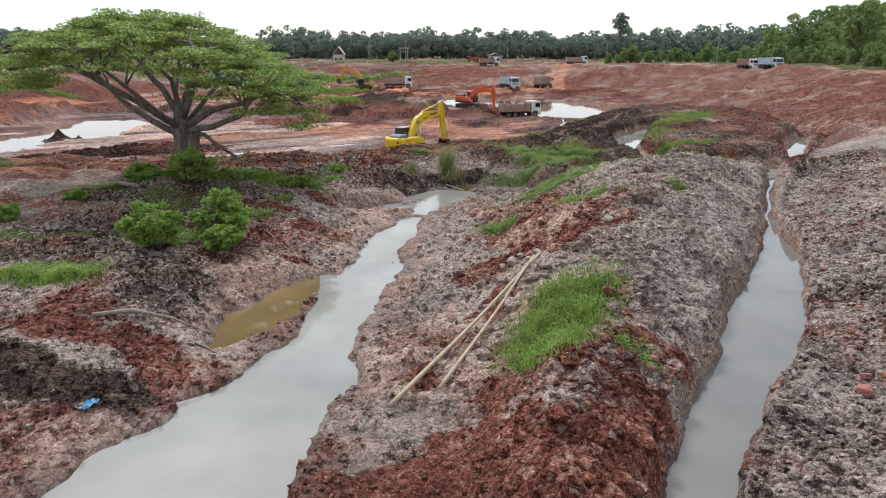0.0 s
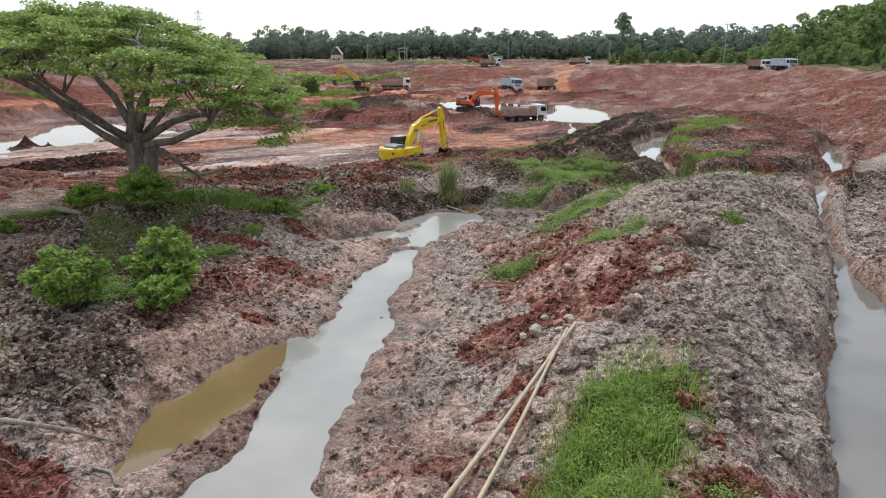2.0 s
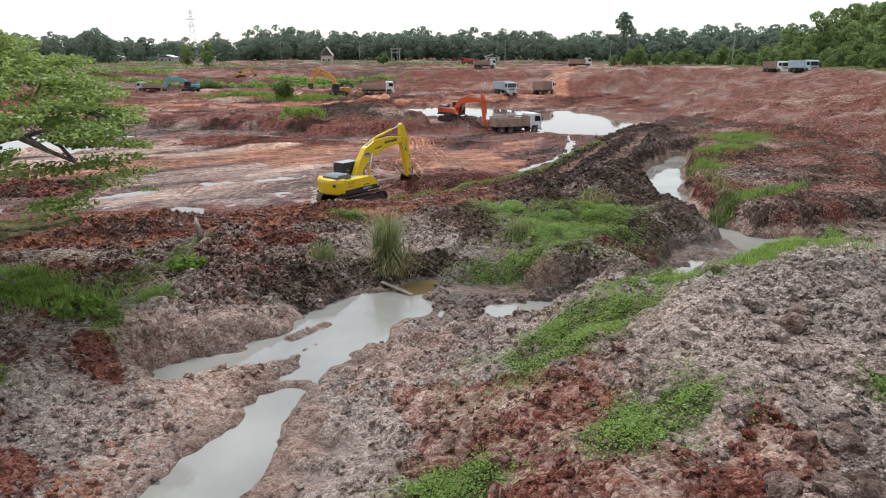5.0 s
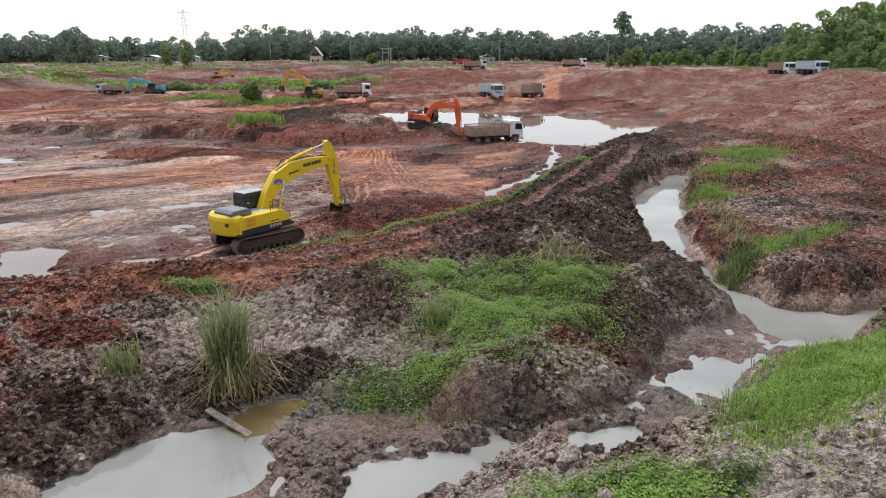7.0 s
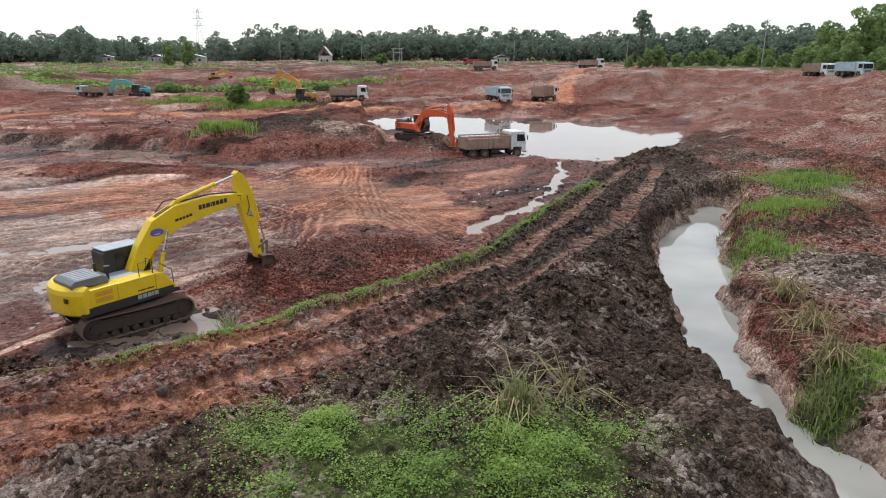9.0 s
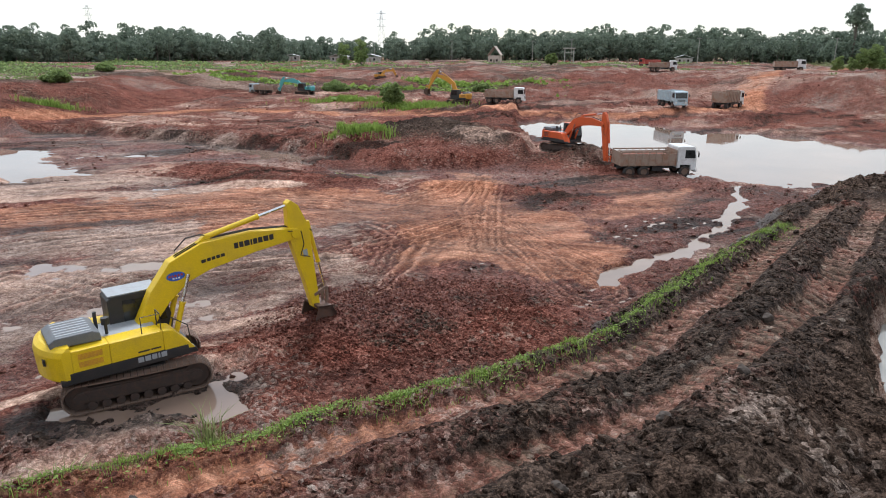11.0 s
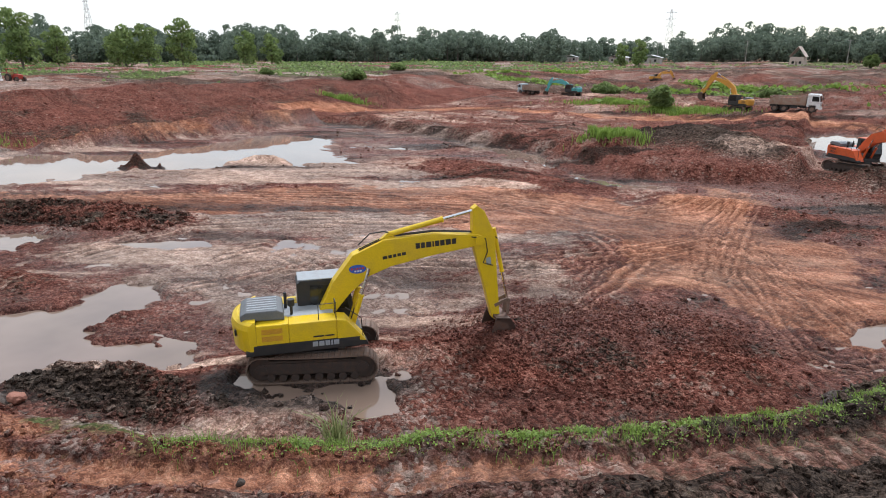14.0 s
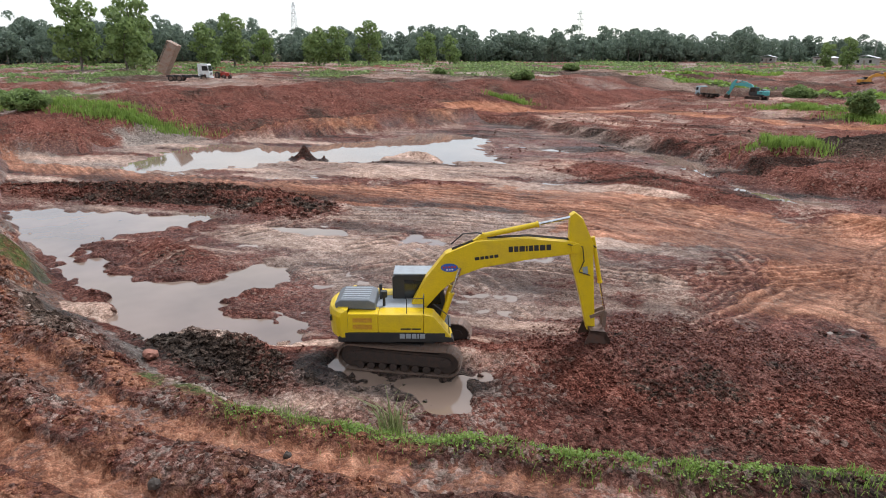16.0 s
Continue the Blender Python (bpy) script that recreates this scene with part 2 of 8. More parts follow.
def leaf_material(name, dark, light, rough=0.5, through_light=0.25):
    m, n, l, b = nodes_of(name)
    geo = n.new("ShaderNodeNewGeometry")
    n1 = noise_node(n, l, 0.5, 3, 0.6, geo.outputs["Position"])
    mixer = n.new("ShaderNodeMath")
    mixer.operation, mixer.inputs[1].default_value = "MULTIPLY_ADD", 0.45
    l.new(geo.outputs["Random Per Island"], mixer.inputs[0])
    half = n.new("ShaderNodeMath")
    half.operation, half.inputs[1].default_value = "MULTIPLY", 0.55
    l.new(n1.outputs["Fac"], half.inputs[0])
    l.new(half.outputs[0], mixer.inputs[2])
    r = ramp_node(n, l, mixer.outputs[0], [(0.2, dark), (0.75, light)])
    l.new(r.outputs["Color"], b.inputs["Base Color"])
    b.inputs["Roughness"].default_value = rough
    b.inputs["Specular IOR Level"].default_value = 0.3
    tr = n.new("ShaderNodeBsdfTranslucent")
    l.new(r.outputs["Color"], tr.inputs["Color"])
    ms = n.new("ShaderNodeMixShader")
    ms.inputs[0].default_value = through_light
    l.new(b.outputs[0], ms.inputs[1])
    l.new(tr.outputs[0], ms.inputs[2])
    out = [k for k in n if k.type == "OUTPUT_MATERIAL"][0]
    l.new(ms.outputs[0], out.inputs["Surface"])
    return m


def bark_material(name, a, c, scale=4.0):
    m, n, l, b = nodes_of(name)
    co = n.new("ShaderNodeTexCoord")
    mp = n.new("ShaderNodeMapping")
    mp.inputs["Scale"].default_value = (1.0, 1.0, 0.22)
    l.new(co.outputs["Object"], mp.inputs["Vector"])
    n1, n2 = noise_node(n, l, scale, 6, 0.65, mp.outputs["Vector"]), noise_node(n, l, scale * 6, 3, 0.6, mp.outputs["Vector"])
    r = ramp_node(n, l, n1.outputs["Fac"], [(0.3, a), (0.7, c)])
    s = ramp_node(n, l, n2.outputs["Fac"], [(0.3, 0.7), (0.7, 1.2)])
    l.new(mix_node(n, l, 1.0, r.outputs["Color"], s.outputs["Color"], "MULTIPLY"), b.inputs["Base Color"])
    b.inputs["Roughness"].default_value = 0.9
    bp = n.new("ShaderNodeBump")
    bp.inputs["Strength"].default_value, bp.inputs["Distance"].default_value = 0.8, 0.05
    l.new(n1.outputs["Fac"], bp.inputs["Height"])
    l.new(bp.outputs[0], b.inputs["Normal"])
    return m


SOIL = soil_material()
WATER_DITCH = water_material("muddy_water", (0.265, 0.252, 0.220))
# darker copy of the ditch water: the mirrored far bank put into its colour
WATER_DEEP_REFLECTION = water_material("deep_ditch_dark_reflection", (0.150, 0.138, 0.120))
# brown shallows; the dark bank's reflection is painted into this base colour
WATER_POOL_REFLECTION = water_material("brown_pool_bank_reflection", (0.170, 0.115, 0.050))
WATER_PIT = water_material("red_pit_water", (0.215, 0.150, 0.115))
LEAF_TREE = leaf_material("rain_tree_leaf", (0.105, 0.160, 0.038), (0.375, 0.470, 0.130), 0.5, 0.50)
LEAF_BUSH = leaf_material("bush_leaf", (0.095, 0.160, 0.028), (0.300, 0.425, 0.088), 0.55, 0.45)
# far leaves paler and greyer: distance haze is painted into the colour
LEAF_FAR_HAZED = leaf_material("hazed_forest_leaf", (0.115, 0.150, 0.120), (0.255, 0.312, 0.225), 0.8, 0.45)
LEAF_HEDGE = leaf_material("hedge_leaf", (0.105, 0.155, 0.052), (0.300, 0.385, 0.140), 0.6, 0.5)
GRASS = leaf_material("grass_blade", (0.115, 0.185, 0.030), (0.310, 0.425, 0.095), 0.6, 0.45)
REED = leaf_material("reed_blade", (0.110, 0.140, 0.045), (0.320, 0.340, 0.150), 0.6, 0.4)
STRAW = leaf_material("dry_grass", (0.140, 0.110, 0.050), (0.330, 0.270, 0.130), 0.7)
BARK = bark_material("bark", (0.060, 0.048, 0.040), (0.270, 0.230, 0.195))
WOOD_DRY = bark_material("weathered_wood", (0.140, 0.110, 0.085), (0.380, 0.320, 0.260), 7.0)

# ---- the lie of the land ----
from mathutils.geometry import tessellate_polygon

def hashed(ix, iy, seed):
    h = (ix.astype(np.int64) * 374761393 + iy.astype(np.int64) * 668265263 + seed * 2147483647) & 0xFFFFFFFF
    h = ((h ^ (h >> 13)) * 1274126177) & 0xFFFFFFFF
    return ((h ^ (h >> 16)) & 0xFFFFFF) / float(0xFFFFFF)


def vnoise(x, y, seed):
    ix, iy = np.floor(x), np.floor(y)
    fx, fy = x - ix, y - iy
    fx, fy = fx * fx * (3 - 2 * fx), fy * fy * (3 - 2 * fy)
    a, b = hashed(ix, iy, seed), hashed(ix + 1, iy, seed)
    c, d = hashed(ix, iy + 1, seed), hashed(ix + 1, iy + 1, seed)
    return (a + (b - a) * fx) * (1 - fy) + (c + (d - c) * fx) * fy


def fbm(x, y, size, octaves, seed, gain=0.5):
    """Fractal noise about 0, between about -1 and 1; size in metres."""
    total, amp, norm, s = 0.0, 1.0, 0.0, 1.0 / size
    for k in range(octaves):
        total = total + amp * (vnoise(x * s + 17.3 * k, y * s - 9.1 * k, seed + k) * 2 - 1)
        norm += amp
        amp, s = amp * gain, s * 2.03
    return np.clip(total / norm * 1.9, -1.2, 1.2)


def clods(x, y, size, seed):
    """Rounded lumps of about that size, 0 to 1."""
    gx, gy = x / size, y / size
    ix, iy = np.floor(gx), np.floor(gy)
    best = np.full(x.shape, 9.0)
    lump = np.zeros(x.shape)
    for ox in (-1, 0, 1):
        for oy in (-1, 0, 1):
            cx, cy = ix + ox, iy + oy
            d = np.hypot(cx + hashed(cx, cy, seed) - gx, cy + hashed(cx, cy, seed + 5) - gy)
            near = d < best
            lump = np.where(near, hashed(cx, cy, seed + 9), lump)
            best = np.where(near, d, best)
    return np.clip(1 - (best / 0.75) ** 2, 0, 1) * (0.25 + 0.75 * lump)


def step(a, b, v):
    u = np.clip((v - a) / (b - a), 0, 1)
    return u * u * (3 - 2 * u)


def along(x, y, pts):
    """Distance to a line of points, side (+ right), length along it, and further columns at the nearest place."""
    best = np.full(x.shape, 1e9)
    side, run = np.zeros(x.shape), np.zeros(x.shape)
    vals = [np.zeros(x.shape) for _ in pts[0][2:]]
    s0 = 0.0
    for p, q in zip(pts[:-1], pts[1:]):
        dx, dy = q[0] - p[0], q[1] - p[1]
        ln = math.hypot(dx, dy)
        u = np.clip(((x - p[0]) * dx + (y - p[1]) * dy) / (ln * ln), 0, 1)
        d = np.hypot(x - p[0] - u * dx, y - p[1] - u * dy)
        near = d < best
        best = np.where(near, d, best)
        side = np.where(near, np.sign(dy * (x - p[0]) - dx * (y - p[1])), side)
        run = np.where(near, s0 + u * ln, run)
        for k in range(len(vals)):
            vals[k] = np.where(near, p[2 + k] + (q[2 + k] - p[2 + k]) * u, vals[k])
        s0 += ln
    return best, side, run, vals


def inside(x, y, poly):
    """Signed distance to a closed outline, + inside."""
    ring = list(poly) + [poly[0]]
    odd = np.zeros(x.shape, bool)
    for p, q in zip(ring[:-1], ring[1:]):
        if p[1] != q[1]:
            hit = ((p[1] > y) != (q[1] > y)) & (x < (q[0] - p[0]) * (y - p[1]) / (q[1] - p[1]) + p[0])
            odd ^= hit
    d = along(x, y, [r[:2] for r in ring])[0]
    return np.where(odd, d, -d)


def blob(x, y, cx, cy, rx, ry, turn=0.0):
    c, s = math.cos(radians(turn)), math.sin(radians(turn))
    u, v = ((x - cx) * c + (y - cy) * s) / rx, (-(x - cx) * s + (y - cy) * c) / ry
    return np.exp(-(u * u + v * v))


# ditches: x, y, half width of the water
DITCH_WEST = [(-13.0, -20.0, 3.2), (-9.5, 4.0, 3.1), (-6.4, 13.6, 2.8), (-4.9, 18.3, 1.85), (-4.4, 22.0, 1.35), (-3.85, 27.0, 1.3), (-3.05, 33.0, 1.2), (-2.45, 36.5, 1.0), (-1.6, 41.0, 0.75), (0.1, 45.4, 1.2), (0.9, 47.0, 1.5)]
POOL_WEST = [(-7.6, 21.2, 0.6), (-7.2, 22.6, 1.15), (-6.9, 24.5, 1.25), (-6.6, 26.3, 1.15), (-5.8, 27.7, 0.75), (-4.8, 28.6, 0.6)]
POOLS_NORTH = [(-5.6, 41.0, 0.8), (-4.0, 41.9, 1.1), (-2.3, 43.6, 0.85), (-1.3, 45.6, 1.0), (-0.4, 47.2, 1.0), (1.0, 47.4, 0.9)]
DITCH_EAST = [(-4.0, -8.0, 0.8), (5.85, 12.8, 0.75), (8.8, 17.5, 0.95), (12.4, 23.0, 1.25), (15.2, 28.0, 1.0), (18.0, 33.2, 0.7), (20.5, 39.8, 0.14), (23.6, 46.0, 0.12), (26.3, 51.4, 0.25), (28.2, 54.6, 0.75), (29.6, 56.8, 0.5), (31.0, 58.8, -0.5), (32.2, 60.2, -0.3), (33.6, 62.2, 0.9), (40.1, 73.9, 1.0), (44.0, 80.0, 0.4)]
DITCH_NORTH = [(33.5, 60.5, 0.5), (27.0, 57.0, 0.8), (23.0, 55.6, 1.0), (20.0, 55.6, 1.3), (18.6, 59.0, 0.85), (18.4, 62.0, 0.9), (19.2, 67.0, 1.0), (21.2, 74.0, 1.6), (23.0, 80.0, 1.6), (27.0, 87.0, 0.9)]
STREAM = [(9.5, 82.5, 0.25), (10.3, 83.9, 0.60), (11.8, 86.2, 0.65), (13.6, 88.4, 0.58), (15.4, 92.0, 0.55), (17.4, 97.6, 0.48), (19.2, 104.0, 0.5), (20.5, 112.0, 0.6)]
RIDGE = [(-3.0, -4.0, 1.4), (3.6, 12.0, 1.9), (6.3, 20.0, 2.3), (8.2, 27.0, 3.0), (11.5, 34.0, 3.3), (13.2, 38.5, 3.7), (17.0, 43.0, 3.1), (21.6, 47.4, 2.3)]
SPOIL = [(11.5, 56.5, 1.9), (13.3, 64.0, 2.5), (15.0, 70.0, 2.15), (17.2, 78.0, 1.8), (20.5, 86.0, 1.4), (25.0, 97.0, 1.2), (31.0, 109.0, 0.9), (39.0, 119.0, 1.2)]
HAUL = [(-80.0, 47.0), (-40.0, 51.2), (-22.0, 53.2), (-10.0, 55.7), (-3.0, 58.1), (1.2, 60.7), (5.0, 64.0), (7.5, 66.3), (9.6, 68.5), (12.2, 71.9), (15.6, 78.0), (19.0, 86.5), (23.0, 96.5)]
FLAT = [(2.0, 44.6), (7.5, 45.2), (11.5, 46.3), (14.0, 48.3), (17.0, 51.8), (22.0, 53.4), (19.0, 57.5), (16.3, 55.0), (12.3, 50.3), (9.0, 48.8), (3.2, 49.2), (1.2, 47.5)]
FLAT_POOL = [(4.6, 45.7, 0.5), (6.2, 46.4, 0.55), (8.0, 47.0, 0.45), (9.6, 47.5, 0.55), (11.6, 48.1, 0.35)]
FLAT_SIDE = [(14.6, 50.8, 0.35), (16.2, 51.4, 0.45), (17.6, 52.6, 0.4)]
FLAT_BROWN = [(1.4, 48.7, 0.55), (1.9, 49.0, 0.75), (2.4, 49.4, 0.5)]
MUD_BERM = [(2.4, 47.7), (2.6, 47.3), (3.0, 46.8), (3.6, 46.1), (4.0, 45.2)]
MUD_RIM = [(4.0, 46.8), (5.6, 47.3), (7.0, 47.8), (8.4, 48.4), (10.0, 48.9)]
PIT = [(-66.0, 58.0), (-40.0, 56.4), (-26.0, 57.6), (-16.7, 58.4), (-10.0, 59.6), (-4.6, 61.3), (-1.5, 62.7), (1.5, 65.2), (4.5, 67.9), (7.0, 70.3), (9.8, 74.2), (12.0, 79.0), (14.5, 84.5), (18.0, 91.5), (21.0, 100.0), (27.0, 110.5), (36.0, 119.0), (43.0, 136.0), (50.0, 160.0), (44.0, 186.0), (10.0, 202.0), (-30.0, 205.0), (-72.0, 186.0), (-76.0, 150.0), (-67.0, 122.0), (-66.0, 95.0), (-70.0, 75.0)]
BROW = [(-76.0, 53.0, 1.7), (-40.0, 53.9, 1.5), (-26.0, 55.6, 1.3), (-16.7, 56.6, 1.2), (-10.0, 57.8, 1.1), (-3.8, 59.8, 1.1), (-0.5, 61.3, 1.05), (2.6, 63.8, 1.05), (5.7, 66.6, 1.05), (8.3, 69.0, 1.1), (11.3, 73.2, 1.1), (13.5, 78.2, 1.1), (16.2, 84.0, 1.0), (20.0, 91.0, 0.8), (24.0, 99.0, 0.7), (30.0, 107.0, 0.6), (39.0, 117.0, 0.6)]
BROW_EAST = [(26.0, -20.0, 4.5), (32.0, 10.0, 4.8), (40.0, 30.0, 5.2), (50.0, 52.0, 5.8), (62.0, 84.0, 6.0), (74.0, 114.0, 6.1), (83.0, 137.0, 6.2), (86.0, 165.0, 6.3), (86.0, 196.0, 6.2), (72.0, 206.0, 6.0), (50.0, 194.0, 5.8), (44.0, 230.0, 5.2), (20.0, 262.0, 5.0), (-30.0, 275.0, 4.8), (-85.0, 255.0, 4.5), (-112.0, 215.0, 4.4), (-100.0, 170.0, 4.3), (-82.0, 149.0, 4.3), (-92.0, 133.0, 4.3), (-99.0, 112.0, 4.2), (-95.0, 84.0, 3.6), (-84.0, 68.0, 2.2), (-76.0, 53.0, 1.7)]
TOE_EAST = [(-6.0, -16.0), (6.8, 12.8), (10.0, 17.2), (13.6, 22.4), (16.4, 27.4), (18.9, 32.8), (21.0, 39.4), (25.0, 46.6), (29.0, 52.8), (36.0, 63.5), (43.5, 75.0), (44.0, 90.0), (40.0, 112.0), (38.0, 121.0)]
BIG_POND = [(-5.5, 145.5), (-6.5, 158.0), (3.0, 171.0), (12.0, 165.0), (20.0, 153.0), (33.0, 151.5), (42.0, 141.0), (38.5, 126.0), (32.0, 116.0), (22.5, 113.0), (17.0, 115.5), (12.5, 122.0), (2.0, 139.0)]
POND_WEST = [(-55.6, 66.9), (-66.0, 76.5), (-64.5, 83.0), (-58.0, 87.0), (-58.8, 93.0), (-59.5, 101.0), (-61.5, 109.0), (-53.0, 111.0), (-45.4, 103.6), (-36.2, 99.8), (-38.8, 95.2), (-45.0, 95.6), (-44.2, 88.0), (-47.6, 84.9), (-48.8, 80.4), (-48.7, 75.0), (-50.6, 70.4)]
POND_NEAR = [(-40.0, 57.6), (-29.6, 58.2), (-22.4, 59.4), (-16.9, 60.3), (-13.5, 60.3), (-11.2, 61.0), (-10.9, 63.0), (-9.4, 64.4), (-7.6, 65.8), (-9.0, 66.5), (-11.4, 66.0), (-12.2, 64.6), (-13.5, 64.2), (-14.4, 65.9), (-15.2, 68.5), (-16.9, 68.9), (-18.4, 67.6), (-17.2, 65.4), (-17.6, 63.3), (-17.2, 62.0), (-20.2, 61.6), (-24.4, 60.6), (-27.1, 61.0), (-28.1, 62.6), (-28.2, 65.8), (-29.0, 68.8), (-31.7, 68.2), (-32.1, 66.0), (-35.7, 63.8), (-37.0, 61.0)]
EX_POOL = [(-4.2, 64.6), (-3.2, 65.4), (-2.0, 65.9), (-0.8, 66.9), (0.4, 67.5), (1.0, 68.2), (0.2, 68.8), (-1.0, 70.7), (-1.8, 70.0), (-3.2, 68.0), (-4.6, 66.4)]
LEDGE = [(-72.0, 121.0), (-61.0, 124.5), (-50.0, 122.8), (-37.4, 121.0), (-28.0, 119.6), (-20.2, 116.4), (-11.0, 110.8), (-4.0, 113.5), (1.0, 119.0), (0.0, 130.0), (-4.0, 144.0), (-8.0, 165.0)]
LOW_POOLS = [(-39.5, 110.5, 1.6, 0.9, 10), (-32.0, 116.8, 5.0, 1.1, -25), (-25.0, 113.0, 3.5, 0.8, -30), (-9.0, 108.0, 3.0, 0.5, 20), (-17.0, 77.5, 1.8, 0.8, 40), (-22.0, 74.0, 3.0, 1.0, 40), (-12.5, 79.5, 2.0, 0.6, 20), (-10.6, 80.6, 2.2, 0.9, 40), (-21.0, 117.0, 3.0, 0.8, -30), (-14.0, 107.5, 2.4, 0.7, 20)]
LEDGE_POOLS = [(-35.0, 118.6, 0.5), (-31.0, 117.6, 1.3), (-27.0, 116.0, 1.5), (-23.5, 114.2, 1.2), (-20.8, 111.5, 0.5), (-16.0, 108.6, 0.3), (-12.0, 107.4, 0.9), (-7.7, 107.4, 0.7)]
TYRES = [[(1.0, 78.9), (0.1, 83.8), (0.9, 90.4), (4.2, 89.6), (6.6, 86.4), (9.1, 84.1)], [(-5.5, 89.8), (-2.9, 88.3), (-0.4, 85.8), (1.1, 80.4)], [(-7.0, 79.0), (-6.4, 88.0), (-3.9, 92.0), (-0.9, 88.7), (0.7, 79.5)],
         [(-60.0, 59.0), (-36.0, 77.6), (-27.2, 85.0), (-17.7, 93.1), (-6.4, 99.4), (-2.0, 106.9)], [(-58.0, 63.0), (-38.0, 76.0), (-26.0, 88.0), (-12.0, 94.0), (3.0, 91.0), (8.5, 85.5)], [(-21.4, 62.9), (-24.1, 66.9), (-23.5, 72.3), (-16.0, 79.0), (-7.0, 84.0), (2.5, 93.0)], [(-14.0, 71.0), (-12.0, 76.0), (-4.0, 83.0), (4.0, 98.0)]]
FAN = [(-21.0, 94.8), (-12.0, 97.6), (-5.2, 97.9), (-4.0, 104.9), (-3.6, 110.5), (0.0, 109.2), (1.4, 106.4), (1.2, 101.7), (3.8, 98.8), (7.7, 96.8), (11.3, 89.0), (11.2, 86.8), (10.3, 83.2), (8.2, 83.4), (7.2, 83.8), (5.0, 85.8), (2.2, 84.2), (0.8, 82.2), (-0.8, 87.7), (-4.8, 92.4), (-7.3, 89.6), (-13.5, 85.9)]
SIDE_FAN = [(8.0, 107.0), (16.2, 108.9), (16.4, 104.1), (13.7, 99.4), (10.5, 96.0), (6.7, 95.6), (10.0, 101.6)]
RED_BANK = [(2.6, 38.0), (5.3, 37.1), (6.7, 35.2), (7.1, 32.0), (9.8, 33.3), (9.3, 31.6), (7.6, 30.4), (8.6, 27.9), (8.9, 26.9), (7.2, 27.3), (5.3, 25.7), (2.0, 25.0), (2.2, 27.8), (2.9, 29.9), (1.8, 31.5), (2.4, 33.6)]
RED_FOOT = [(-2.5, 9.0), (-1.6, 12.5), (-0.6, 14.8), (1.0, 15.4), (2.6, 13.6), (4.4, 14.2), (5.2, 12.0), (3.0, 8.0)]
WEST_DARK = [(-10.5, 21.5), (-9.4, 24.5), (-8.4, 26.4), (-8.8, 28.8), (-9.0, 31.5), (-8.4, 33.3), (-6.2, 38.7), (-5.6, 43.9), (-6.5, 49.0)]
# wheel sweeps over the fan: x, y, half width
# (line, strands, darkness of the grooves)
SWEEPS = [([(-6.6, 92.2, 1.5), (-3.6, 90.2, 1.6), (-1.8, 87.9, 1.6), (-1.0, 84.5, 1.5), (-0.4, 81.6, 1.2)], 5, 1.0), ([(-0.5, 88.6, 0.8), (0.3, 83.8, 0.75), (0.5, 81.5, 0.7), (0.6, 78.3, 0.6)], 2, 0.6),
          ([(1.1, 97.5, 0.9), (5.3, 90.2, 2.3), (8.4, 85.6, 3.0), (10.3, 82.6, 3.2)], 13, 0.9), ([(-15.5, 94.9, 2.4), (-6.5, 96.2, 2.2), (-2.9, 100.8, 1.8), (-0.9, 108.7, 1.5)], 9, 0.6),
          ([(-0.3, 109.0, 1.2), (0.9, 99.4, 1.6), (2.4, 91.5, 1.6), (3.8, 87.0, 1.2)], 7, 0.8), ([(-4.9, 80.6, 1.5), (-3.6, 84.4, 1.5), (-0.5, 89.3, 1.5), (1.5, 94.5, 1.2)], 6, 0.6),
          ([(-24.3, 66.5, 1.4), (-24.5, 70.7, 1.6), (-24.9, 75.6, 1.8), (-22.2, 80.3, 2.2), (-13.0, 88.0, 2.4)], 5, 0.9), ([(-17.7, 72.0, 1.2), (-18.0, 76.3, 1.5), (-13.0, 76.1, 1.5), (-7.7, 74.9, 1.5), (-4.5, 74.7, 1.0)], 4, 0.7),
          ([(-60.0, 60.0, 1.6), (-39.0, 76.0, 2.0), (-26.0, 86.5, 2.4), (-15.0, 93.0, 2.4)], 6, 0.6), ([(-14.5, 68.5, 1.2), (-13.0, 76.0, 1.4), (-8.0, 80.5, 1.4), (-3.0, 84.0, 1.2)], 4, 0.7)]
DITCH_LEVEL, PIT_LEVEL = 0.0, -0.95
EX_BASE, EX_LEVEL = -0.58, -0.64


def near_isle(x, y, toe_side):
    return (x > 18.5) & (y > 56) & (y < 108) & (toe_side <= 0)


